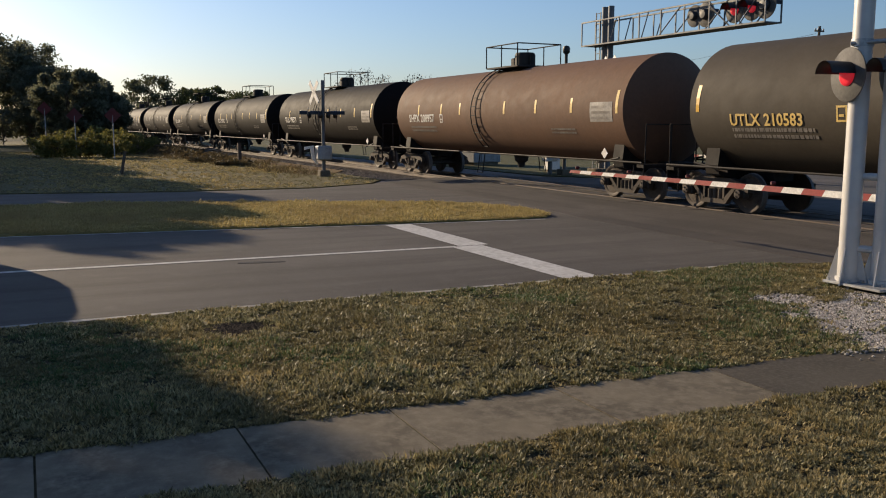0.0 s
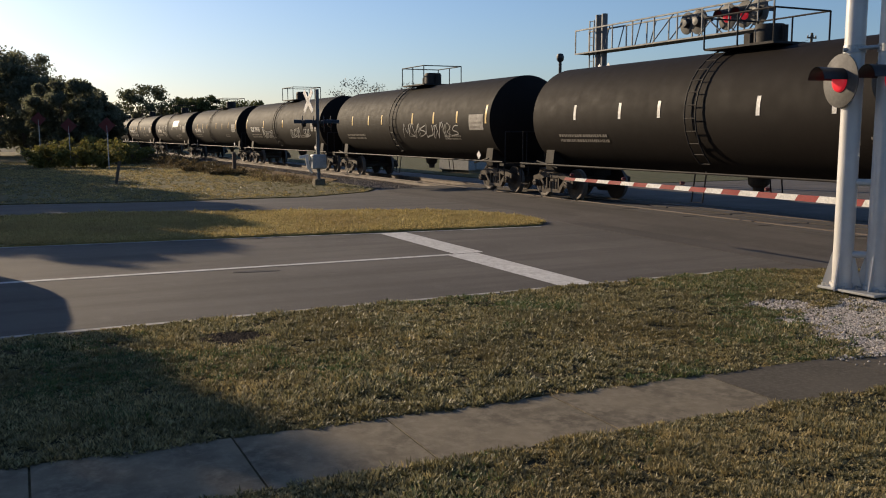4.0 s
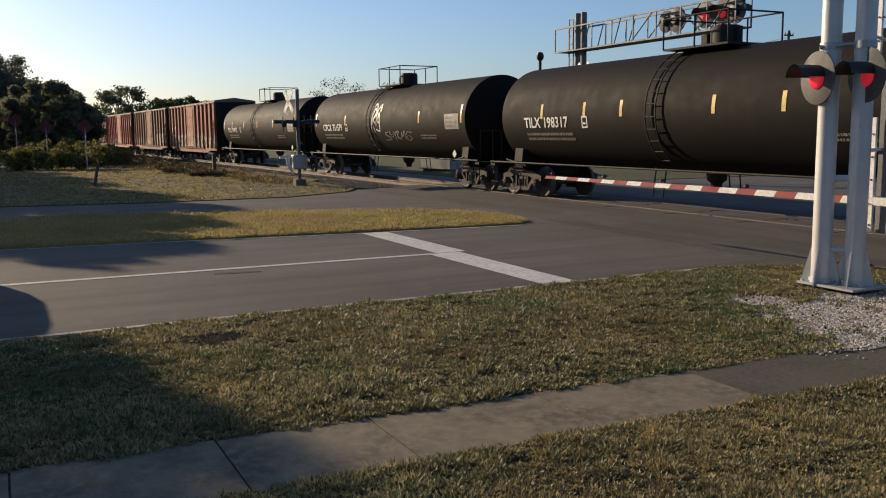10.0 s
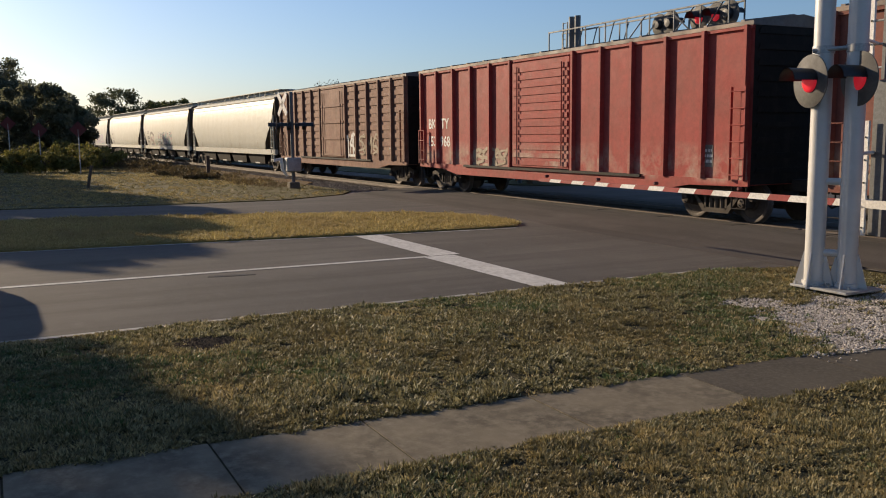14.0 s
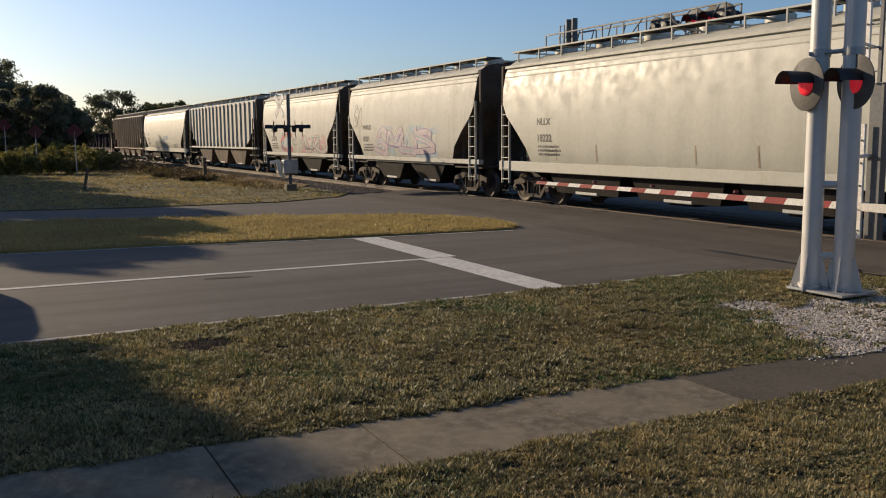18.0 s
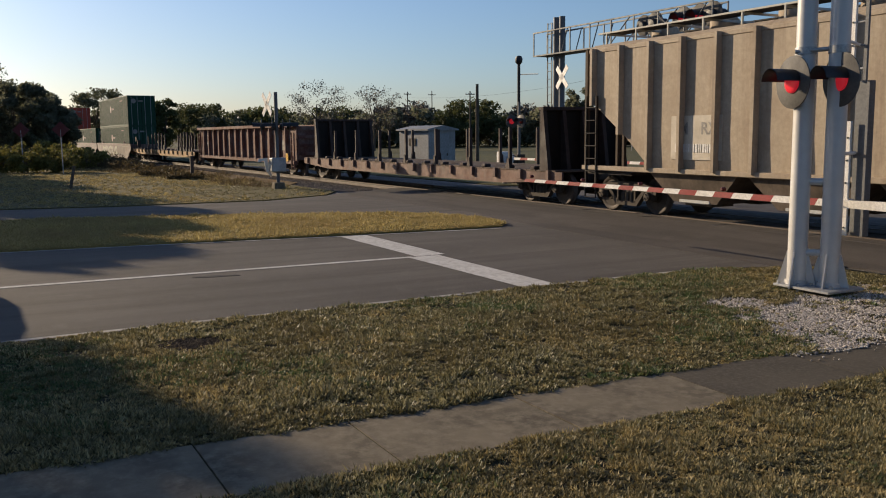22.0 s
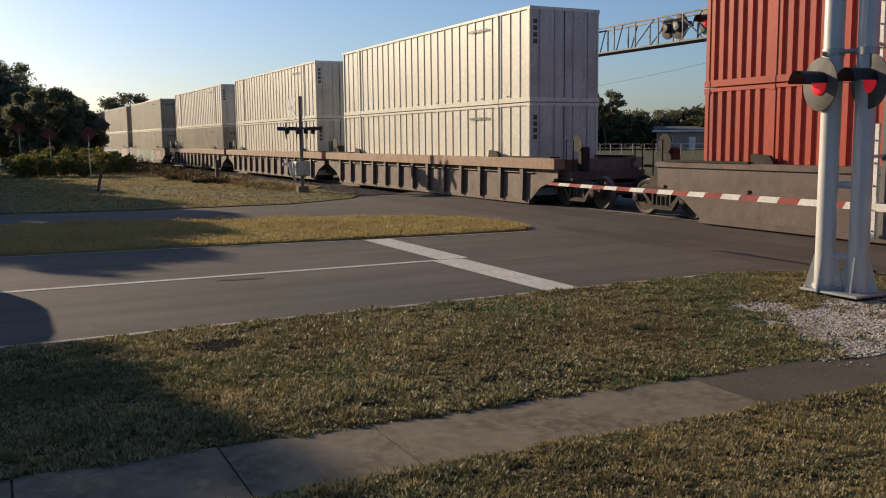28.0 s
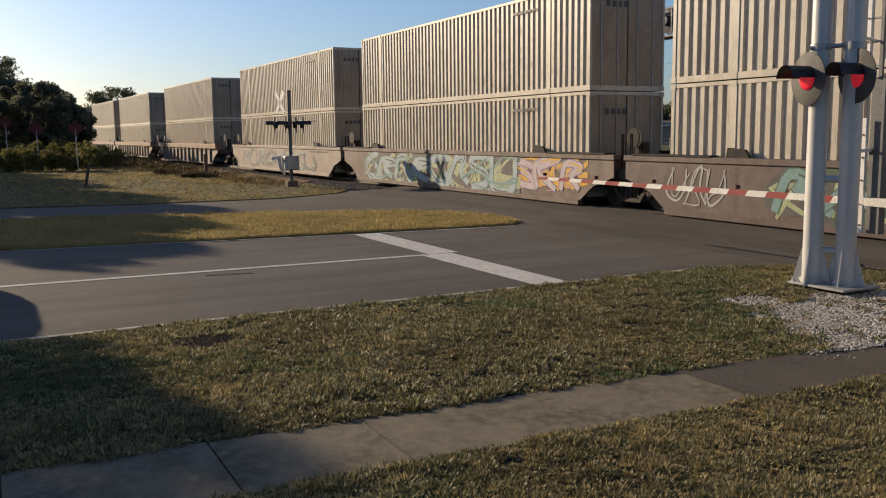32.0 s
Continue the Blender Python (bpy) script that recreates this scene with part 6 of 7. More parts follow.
well_car(-725.8, -706.5, WELLB, False, False, ((-7.2, 5.0, 0.12, 1.3, (SP_SKY, SP_TEAL, SP_BLACK, SP_LIME), 88, 8, 0.12), (4.8, 8.4, 0.35, 1.3, (SP_PALE, SP_PURPLE, YELLOW), 89, 3, 0.2), (5.0, 8.0, 0.3, 1.2, (SP_PINK,), 190, 4, 0.06)), "brown well car covered in pale blue graffiti", 88)
stack(-715.9, (C_TAN, C_TAN), ("corrugated", "corrugated"), "pale grey corrugated container")
well_car(-745.2, -726.3, WELLG, False, False, ((-7, 6, 0.2, 1.2, (LETTER_FAINT, SP_SKY), 90, 8, 0.1),), "grey well car with faint graffiti", 89)
stack(-735.5, (C_TAN, C_TAN), ("corrugated", "corrugated"), "pale grey corrugated container")
well_car(-769.0, -749.3, WELLG, True, True, (), "grey container well car with ribbed sides", 90)
stack(-759.0, (C_TAN, C_TAN), ("corrugated", "corrugated"), "pale grey corrugated container")
well_car(-792.5, -772.8, WELLG, True, True, (), "grey container well car with ribbed sides", 91)
stack(-782.3, (C_TAN, C_TAN), ("corrugated", "corrugated"), "pale grey corrugated container")
well_car(-812.5, -793.2, WELLG, True, False, (), "grey container well car with ribbed sides", 92)
stack(-802.3, (C_TAN, C_TAN), ("corrugated", "corrugated"), "pale grey corrugated container")
well_car(-832.5, -813.2, WELLG, True, False, (), "grey container well car with ribbed sides", 93)
stack(-822.5, (C_TAN, C_TAN), ("corrugated", "corrugated"), "pale grey corrugated container")

# ---- trees, weeds, far things ----
# Dark leaves, their colour lifted for the haze over the far trees.
LEAF_HAZY = island_tint("hazed_dark_leaves", (0.115, 0.125, 0.078), (0.19, 0.19, 0.125), trans=0.6)
LEAF_OLIVE = island_tint("olive_leaves", (0.07, 0.085, 0.03), (0.12, 0.12, 0.045), trans=0.3)
LEAF_FAR = island_tint("grey_green_leaves", (0.095, 0.105, 0.055), (0.15, 0.15, 0.085), trans=0.35)
LEAF_BARE = island_tint("thin_twigs", (0.14, 0.11, 0.08), (0.20, 0.16, 0.11))
WEED = island_tint("yellow_green_weeds", (0.25, 0.21, 0.06), (0.10, 0.11, 0.03), trans=0.4)
DRYWEED = island_tint("dry_weeds", (0.15, 0.105, 0.05), (0.085, 0.07, 0.032), trans=0.3)
BLADE = island_tint("grass_blades", (0.055, 0.054, 0.018), (0.50, 0.44, 0.225), 0.5, 0.3, (0.55, (0.175, 0.14, 0.06)), 1.4)
BLADE_GREEN = island_tint("fresh_blades", (0.060, 0.095, 0.026), (0.17, 0.20, 0.085), 0.5, 0.3)
BLADE_DRY = island_tint("dry_blades", (0.52, 0.42, 0.20), (0.26, 0.20, 0.08), 0.55, 0.35)
BLADE_GOLD = island_tint("golden_blades", (0.56, 0.44, 0.19), (0.27, 0.225, 0.085), 0.65, 0.4, (0.5, (0.33, 0.25, 0.11)))
BARK = rough_stuff("bark", ((0.10, 0.08, 0.06), (0.07, 0.055, 0.04), (0.14, 0.115, 0.09)), (2.0, 20), 0.95, 0.03, 25, True)


def quads_mesh(name, centres, axes_a, axes_b, mat):
    """Many small four-cornered pieces from arrays of centres and half axes."""
    n = len(centres)
    v = np.stack([centres - axes_a, centres + axes_b * 0.55, centres + axes_a, centres - axes_b * 0.55], 1).reshape(-1, 3)
    me = bpy.data.meshes.new(name)
    me.vertices.add(4 * n)
    me.vertices.foreach_set("co", v.ravel())
    me.loops.add(4 * n)
    me.loops.foreach_set("vertex_index", np.arange(4 * n))
    me.polygons.add(n)
    me.polygons.foreach_set("loop_start", np.arange(0, 4 * n, 4))
    me.update()
    me.validate()
    me.materials.append(mat)
    return me


def blades_mesh(name, centres, axes_a, axes_b, mat):
    """Many narrow three-cornered blades: broad at the foot, pointed at the tip."""
    n = len(centres)
    v = np.stack([centres - axes_a - axes_b * 0.5, centres - axes_a + axes_b * 0.5, centres + axes_a], 1).reshape(-1, 3)
    me = bpy.data.meshes.new(name)
    me.vertices.add(3 * n)
    me.vertices.foreach_set("co", v.ravel())
    me.loops.add(3 * n)
    me.loops.foreach_set("vertex_index", np.arange(3 * n))
    me.polygons.add(n)
    me.polygons.foreach_set("loop_start", np.arange(0, 3 * n, 3))
    me.update()
    me.validate()
    me.materials.append(mat)
    return me


def unit(rs, n):
    v = rs.normal(size=(n, 3))
    return v / np.linalg.norm(v, axis=1, keepdims=True)


def tree(name, x, y, h, spread, mat, seed, leaves=3500, size=0.16, trunk=0.3, label="", base=0.25, clumps=34, group=""):
    """A tapered trunk with limbs, and a crown of leaf clumps with gaps."""
    rnd, rs = random.Random(seed), np.random.RandomState(seed)
    ob = thing(name, label, "tree", Matrix.Translation((x, y, -0.03)), group)
    g = Geo()
    top = Vector((rnd.uniform(-0.3, 0.3), rnd.uniform(-0.3, 0.3), h * 0.72))
    g.tube([(0, 0, 0), (top.x * 0.2, top.y * 0.3, h * base), (top.x * 0.7, top.y * 0.5, h * 0.5), top], trunk, 8, True, trunk * 0.25)
    tips = []
    for i in range(clumps):
        a = rnd.uniform(0, 2 * math.pi)
        lev = rnd.random() ** 0.8
        z = h * (base + 0.08 + (0.92 - base) * lev)
        rad = spread * (0.35 + 0.65 * math.sin(math.pi * min(1, 0.12 + 0.85 * (1 - lev) ** 0.7))) * rnd.uniform(0.45, 1.0)
        tip = Vector((math.cos(a) * rad, math.sin(a) * rad, z))
        tips.append(tip)
        if i < 16:
            s = Vector((top.x * 0.5, top.y * 0.5, h * rnd.uniform(base * 0.8, 0.5)))
            g.tube([s, s.lerp(tip, 0.5) + Vector((0, 0, 0.05 * h)), tip], trunk * 0.32, 5, False, trunk * 0.06)
    part("trunk", g, BARK, ob, smooth=40)
    per = leaves // clumps
    cs = []
    for tip in tips:
        r = spread * rnd.uniform(0.16, 0.34)
        p = unit(rs, per) * (rs.random_sample((per, 1)) ** 0.45) * np.array([r, r, r * 0.72])
        cs.append(p + np.array(tip))
    c = np.concatenate(cs)
    a, b = unit(rs, len(c)), unit(rs, len(c))
    s = size * (0.6 + 0.8 * rs.random_sample((len(c), 1)))
    crown = new("crown", quads_mesh("crown", c, a * s, b * s, mat))
    crown.parent = ob
    return ob


def palm(x, y, h, seed, label="tall palm with drooping fronds", nf=26, size=1.0):
    rnd = random.Random(seed)
    ob = thing("palm_tree", label, "palm tree", Matrix.Translation((x, y, -0.03)))
    part("trunk", Geo().tube([(0, 0, 0), (0.1, 0, h * 0.5), (0.05, 0.05, h)], 0.2 * size, 8, True, 0.14 * size), BARK, ob, smooth=40)
    g = Geo()
    for i in range(nf):
        a, lift = rnd.uniform(0, 2 * math.pi), rnd.uniform(-0.6, 1.2)
        pts = []
        ln = size * rnd.uniform(1.5, 2.2)
        for k in range(7):
            s = k / 6
            pts.append(Vector((math.cos(a) * ln * s, math.sin(a) * ln * s, h + ln * (lift * s * 0.75 - 0.55 * s * s))))
        side = Vector((-math.sin(a), math.cos(a), 0))
        for k in range(1, 7):
            d = (pts[k] - pts[k - 1])
            for q in range(3):
                p = pts[k - 1] + d * (q / 3)
                for sg in (-1, 1):
                    L = size * 0.55 * math.sin(math.pi * min(0.95, (k + q / 3) / 7 + 0.12))
                    tip = p + side * sg * L + d * 1.0 + Vector((0, 0, -0.25 * L))
                    g.add([p, p + d * 0.22, tip], [(0, 1, 2)])
    crown = new("fronds", g.mesh("fronds", LEAF_HAZY, False, False))
    crown.parent = ob
    return ob


# Dark trees beside the track where it comes from.
for i, (x, y, h, sp) in enumerate(((-101, -2.6, 10.6, 4.6), (-103, 0.6, 10.0, 4.2), (-80, 3.6, 6.3, 2.9), (-84, 5.6, 5.6, 2.6), (-88, 7.0, 4.8, 2.3), (-103, -10.5, 11.2, 5.4), (-96, 3.0, 7.3, 3.4), (-92, 5.4, 5.8, 2.8))):
    tree("broadleaf_tree", x, y, h, sp, LEAF_HAZY, 200 + i, 19000, 0.16, 0.25, "dense dark green tree beside the track", 0.02, 70, "trees beside the track")
for i, (x, y, h, sp) in enumerate(((-96, -1.6, 3.4, 3.0), (-95, 3.4, 3.0, 2.8), (-99, 7.0, 2.8, 2.6))):
    tree("bush", x, y, h, sp, LEAF_HAZY, 230 + i, 3500, 0.13, 0.06, "dark green bush under dense trees", 0.02, 30, "bushes under the trees")
palm(-99, 0.9, 8.4, 210, "dark palm among dense trees", 34, 1.5)
# Trees beyond the track.
far = [(-149, 18.5, 10.2, 4.4, LEAF_FAR), (-148, 24.8, 8.3, 3.3, LEAF_OLIVE), (-147, 28.2, 8.8, 2.2, LEAF_OLIVE), (-156, 36, 8.2, 4.8, LEAF_OLIVE), (-200, 45, 10, 6, LEAF_FAR), (-175, 52, 9, 6, LEAF_FAR), (-160, 62, 9, 6, LEAF_OLIVE), (-150, 72, 9.5, 6, LEAF_BARE), (-140, 80, 10, 6, LEAF_OLIVE), (-132, 90, 8.5, 6, LEAF_BARE), (-125, 95, 8, 6, LEAF_FAR), (-118, 104, 7.5, 6, LEAF_FAR), (-112, 108, 8, 6, LEAF_OLIVE), (-105, 115, 7.5, 6, LEAF_FAR), (-98, 112, 9, 5, LEAF_FAR), (-92, 118, 7.5, 6, LEAF_FAR), (-85, 116, 7.5, 6, LEAF_OLIVE), (-78, 120, 8, 6, LEAF_FAR), (-70, 116, 8, 6, LEAF_FAR), (-60, 120, 8, 6, LEAF_FAR)]
for i, (x, y, h, sp, m) in enumerate(far):
    tree("broadleaf_tree", x, y, h * (0.78 if i > 3 else 0.9), sp, m, 300 + i, 8000 if i < 4 else 4500, 0.24 if i < 4 else 0.36, 0.3, "distant %s tree beyond the track" % ("bare grey" if m is LEAF_BARE else "green"), 0.05, 90 if i < 4 else 60, "trees beyond the track")

# ---- grass, gravel, small things ----
def tex(x, y, s, k):
    """A smooth random field in 0..1: two octaves of lattice noise, s cells a metre."""
    total = 0.0
    for octave, weight in ((1.0, 0.65), (2.3, 0.35)):
        grid = np.random.RandomState(int(10 * k) + int(octave)).random_sample((64, 64))
        u, v = x * s * octave + 13.7 * k, y * s * octave - 7.3 * k
        i, j = np.floor(u).astype(int), np.floor(v).astype(int)
        fu, fv = u - i, v - j
        fu, fv = fu * fu * (3 - 2 * fu), fv * fv * (3 - 2 * fv)
        at = lambda a, b: grid[a % 64, b % 64]
        total = total + weight * ((at(i, j) * (1 - fu) + at(i + 1, j) * fu) * (1 - fv) + (at(i, j + 1) * (1 - fu) + at(i + 1, j + 1) * fu) * fv)
    return np.clip(0.5 + 1.5 * (total - 0.5), 0, 1)


def inside(px, py, poly):
    ok = np.zeros(len(px), bool)
    n = len(poly)
    for i in range(n):
        (x0, y0), (x1, y1) = poly[i], poly[(i + 1) % n]
        cross = ((y0 > py) != (y1 > py)) & (px < (x1 - x0) * (py - y0) / (y1 - y0 + 1e-12) + x0)
        ok ^= cross
    return ok


def blades(name, poly, per_m2, length, width, mat, seed, label, lean=0.8, z=0.012, keep=None):
    rs = np.random.RandomState(seed)
    xs, ys = [p[0] for p in poly], [p[1] for p in poly]
    per = 16
    n = int(per_m2 * (max(xs) - min(xs)) * (max(ys) - min(ys)) / per)
    x, y = rs.uniform(min(xs), max(xs), n), rs.uniform(min(ys), max(ys), n)
    ok = inside(x, y, poly)
    if keep:
        ok &= rs.random_sample(n) < keep(x, y)
    x, y = x[ok], y[ok]
    # Tufts: each fans its blades out from a low dome.
    m = len(x)
    big = rs.uniform(0.5, 1.4, m) * (0.45 + 0.5 * tex(x, y, 1.1, 1.0) + 0.75 * tex(x, y, 5.0, 6.0) ** 1.5)
    n = m * per
    big = np.repeat(big, per)
    rad = length * 1.5 * np.sqrt(rs.random_sample(n)) * big
    az = rs.uniform(0, 2 * np.pi, n)
    x, y = np.repeat(x, per) + rad * np.cos(az), np.repeat(y, per) + rad * np.sin(az)
    az = az + rs.uniform(-0.8, 0.8, n)
    tip = np.clip(0.35 + 0.55 * rad / (length * 1.5 * big) + rs.uniform(-0.25, 0.2, n), 0.1, lean)
    ln = length * rs.uniform(0.6, 1.3, n) * big
    a = np.stack([np.cos(az) * tip, np.sin(az) * tip, np.sqrt(np.maximum(0.05, 1 - tip * tip))], 1) * (ln / 2)[:, None]
    az2 = az + np.pi / 2 + rs.uniform(-0.9, 0.9, n)
    b = np.stack([np.cos(az2), np.sin(az2), rs.uniform(-0.5, 0.5, n)], 1) * (width * rs.uniform(0.6, 1.3, n))[:, None]
    dome = length * 0.7 * big * np.maximum(0, 1 - (rad / (length * 1.6 * big)) ** 2) * rs.uniform(0.2, 1, n)
    c = np.stack([x, y, z + dome], 1) + a
    return tagged(new(name, blades_mesh(name, c, a, b, mat)), label, "grass", kind="stuff")


VERGE = [(-10.46 - 0.045 * math.sin(1.7 * i) - 0.03 * math.sin(4.9 * i), -0.8 + 0.22 * i) for i in range(52)] + [ (-9.8, 12.0), (-6.5, 12.4), (-5.75, 10), (-5.83, 7.2)] + [(-6.26 + 0.045 * (6.8 - 0.2 * i) + 0.012 * math.sin(2.1 * i) + 0.014 * math.sin(5.3 * i), 6.8 - 0.2 * i) for i in range(38)]
NEAR = [(-5.24 + 0.03 * (0.2 + 0.2 * i) + 0.012 * math.sin(1.9 * i) + 0.012 * math.sin(4.7 * i), 0.2 + 0.2 * i) for i in range(42)] + [(-2.6, 8.5), (-2.9, 5.0), (-3.5, 2.6), (-4.1, 0.8), (-4.6, 0.2)]
def gravel_edge(x, y):
    """Below 1 inside the gravel: a patch cut off on a slant, with a small lobe beside it."""
    main = np.maximum(np.hypot((x + 6.35) / 1.9, (y - 9.3) / 2.8), 1 - 0.6 * (y - 6.85 + 0.79 * (x + 5.85)))
    lobe = np.hypot((x + 8.15) / 0.32, (y - 8.6) / 0.55)
    return np.minimum(main, lobe) + 0.5 * (tex(x, y, 1.6, 3) - 0.5)


def bare(x, y):
    """Where the gravel lies, no grass grows."""
    d = gravel_edge(x, y)
    hole = np.hypot((x + 9.36) / 0.30, (y - 2.0) / 0.30) + 0.5 * (tex(x, y, 6.0, 4) - 0.5)
    return np.clip((d - 0.8) * 2.2, 0.03, 1) * np.clip((hole - 0.8) * 2.5, 0, 1)


thin = lambda x, y: np.clip(2.7 * tex(x, y, 4.0, 9.0) - 0.35, 0.08, 1)
blades("grass_blades", VERGE, 13500, 0.029, 0.020, BLADE, 11, "short green and straw lawn grass", 0.97, keep=lambda x, y: bare(x, y) * thin(x, y))
blades("grass_blades", VERGE, 5500, 0.028, 0.014, BLADE_DRY, 12, "straw-coloured dry lawn grass", 0.95, keep=lambda x, y: bare(x, y) * np.clip(2.4 * tex(x, y, 1.0, 5.0) - 0.85, 0.06, 1))
blades("grass_blades", NEAR, 18500, 0.026, 0.015, BLADE, 13, "short green and straw lawn grass", 0.97, keep=thin)
blades("grass_blades", NEAR, 11500, 0.026, 0.012, BLADE_DRY, 14, "straw-coloured dry lawn grass", 0.95, keep=lambda x, y: np.clip(2.0 * tex(x, y, 1.2, 4.0) - 0.3, 0.1, 1))
blades("grass_blades", VERGE, 7500, 0.030, 0.018, BLADE_GREEN, 21, "fresh green tufts in the lawn", 0.97, keep=lambda x, y: bare(x, y) * np.clip(3.2 * tex(x, y, 0.9, 8.0) - 1.6, 0, 1))
blades("grass_blades", NEAR, 7000, 0.027, 0.014, BLADE_GREEN, 22, "fresh green tufts in the lawn", 0.97, keep=lambda x, y: np.clip(3.2 * tex(x, y, 0.9, 8.0) - 1.8, 0, 1))
ISL = [p if p[1] > -1 else (p[0], -1.0) for p in isl]
blades("grass_blades", ISL, 2400, 0.05, 0.022, BLADE_GOLD, 15, "dry yellow island grass", 0.8, 0.03)
FAR_LAWN = [(-31.3, -4.0), (-30.0, 4.2), (-29.8, 9.0), (-31.2, 11.7), (-33, 12.6), (-60, 12.0), (-75, 10), (-75, -4.0)]
blades("grass_blades", FAR_LAWN, 120, 0.05, 0.025, BLADE, 16, "rough green grass beside the track", 0.8, 0.02)
blades("grass_blades", FAR_LAWN, 260, 0.05, 0.025, BLADE_GOLD, 17, "dry grass beside the track", 0.8, 0.02, keep=lambda x, y: np.clip(2.0 * tex(x, y, 0.25, 2.0) - 0.4, 0, 1))


def stones(name, n, place, size, mat, seed, label):
    rs = np.random.RandomState(seed)
    x, y, z = place(rs, n)
    n = len(x)
    c = np.stack([x, y, z], 1)
    base = np.array([(1, 0, 0), (0, 1, 0), (-1, 0, 0), (0, -1, 0), (0, 0, 1), (0, 0, -1)], float)
    tri = np.array([(0, 1, 4), (1, 2, 4), (2, 3, 4), (3, 0, 4), (1, 0, 5), (2, 1, 5), (3, 2, 5), (0, 3, 5)])
    r = size * rs.uniform(0.5, 1.3, (n, 1, 1)) * rs.uniform(0.55, 1.2, (n, 6, 1))
    turn = rs.uniform(0, 6.28, n)
    cs, sn = np.cos(turn), np.sin(turn)
    v = base[None] * r * np.array([1, 0.8, 0.6])
    v = np.stack([v[..., 0] * cs[:, None] - v[..., 1] * sn[:, None], v[..., 0] * sn[:, None] + v[..., 1] * cs[:, None], v[..., 2]], -1) + c[:, None]
    f = (tri[None] + 6 * np.arange(n)[:, None, None]).reshape(-1)
    me = bpy.data.meshes.new(name)
    me.vertices.add(6 * n)
    me.vertices.foreach_set("co", v.ravel())
    me.loops.add(len(f))
    me.loops.foreach_set("vertex_index", f)
    me.polygons.add(len(f) // 3)
    me.polygons.foreach_set("loop_start", np.arange(0, len(f), 3))
    me.update()
    me.validate()
    me.materials.append(mat)
    return tagged(new(name, me), label, "stones", kind="stuff")


STONE_W = island_tint("pale_stones", (0.22, 0.19, 0.16), (0.74, 0.67, 0.58), 0.85)
STONE_D = island_tint("dark_stones", (0.07, 0.06, 0.055), (0.19, 0.165, 0.145), 0.95)


def in_patch(rs, n):
    x, y = rs.uniform(-9.2, -5.5, n), rs.uniform(6.0, 12.2, n)
    d = gravel_edge(x, y)
    edge = -5.78 + 0.10 * (tex(x, y, 3.0, 2.0) - 0.5) + 0.5 * (rs.random_sample(n) < 0.03)
    ok = (x < edge) & (rs.random_sample(n) < np.clip((1.12 - d) * 3.0, 0, 1) * np.clip(2.0 * tex(x, y, 3.0, 7.0) + 0.1, 0.1, 1))
    return x[ok], y[ok], np.where(x[ok] > -5.95, 0.028, 0.018)


stones("gravel", 60000, in_patch, 0.017, STONE_W, 31, "loose pale gravel in the lawn")
structure("soil_hole", Geo().prism([(-9.36 + (0.27 + 0.05 * math.sin(2.9 * i)) * math.cos(i / 24 * 6.283), 2.0 + (0.28 + 0.06 * math.sin(3.7 * i)) * math.sin(i / 24 * 6.283)) for i in range(24)], "z", -0.03, 0.0135), DARKSOIL, "small dug-up patch of dark soil", "soil")
CLOD = island_tint("dark_clods", (0.018, 0.013, 0.009), (0.05, 0.035, 0.024), 1.0)


def in_hole(rs, n):
    a, r = rs.uniform(0, 6.28, n), 0.34 * rs.uniform(0, 1, n) ** 0.6
    return -9.36 + r * np.cos(a), 2.0 + 1.1 * r * np.sin(a), np.full(n, 0.018)


stones("soil_clods", 1500, in_hole, 0.030, CLOD, 33, "crumbly dark soil clods in the lawn")


def in_bed(rs, n):
    x = -33 - 75 * rs.random_sample(n) ** 1.6
    o = -3.8 + 3.0 * rs.random_sample(n)
    d = np.array([bend(v)[0] for v in x])
    return x, TRACK_Y + d + o, np.interp(o, [-4.4, -3.2, -1.75, 0], [-0.05, -0.02, RAIL_Z - 0.19, RAIL_Z - 0.19]) + 0.01


stones("ballast_stones", 14000, in_bed, 0.05, STONE_D, 32, "grey crushed ballast stones")
# Weeds along the ballast and tall grass under the trees.
WEEDS = [(-38, 12.0), (-36.5, 11.6), (-38, 10.6), (-46, 9.4), (-60, 7.6), (-75, 7.0), (-110, 6.0), (-110, 10.2), (-75, 12.0), (-50, 13.0)]
blades("weeds", WEEDS, 110, 0.22, 0.03, DRYWEED, 18, "dry brown weeds beside the track", 0.7, 0.0, keep=lambda x, y: np.clip(1.8 * tex(x, y, 0.5, 1.0) - 0.4, 0, 1))
for i, (x, y, h, sp_) in enumerate(((-63, 1.9, 1.3, 1.5), (-62, 3.4, 1.6, 1.6), (-61, 4.9, 1.4, 1.4), (-66, 6.2, 1.6, 1.6), (-70, 4.0, 1.8, 1.8), (-69, 7.8, 1.3, 1.5))):
    tree("bush", x, y, h, sp_, WEED, 450 + i, 2600, 0.11, 0.05, "yellow-green bush of tall weeds", 0.02, 30, "bushes under the trees")
for i, (x, y, h, sp_) in enumerate(((-52, 9.7, 0.35, 1.2), (-57, 10.0, 0.45, 1.5), (-63, 10.0, 0.5, 1.7), (-71, 10.0, 0.6, 1.9), (-47, 10.1, 0.3, 1.0), (-80, 9.6, 0.7, 2.2))):
    tree("bush", x, y, h, sp_, DRYWEED, 470 + i, 1500, 0.08, 0.03, "low dry brown trackside bush", 0.02, 26, "trackside bushes")

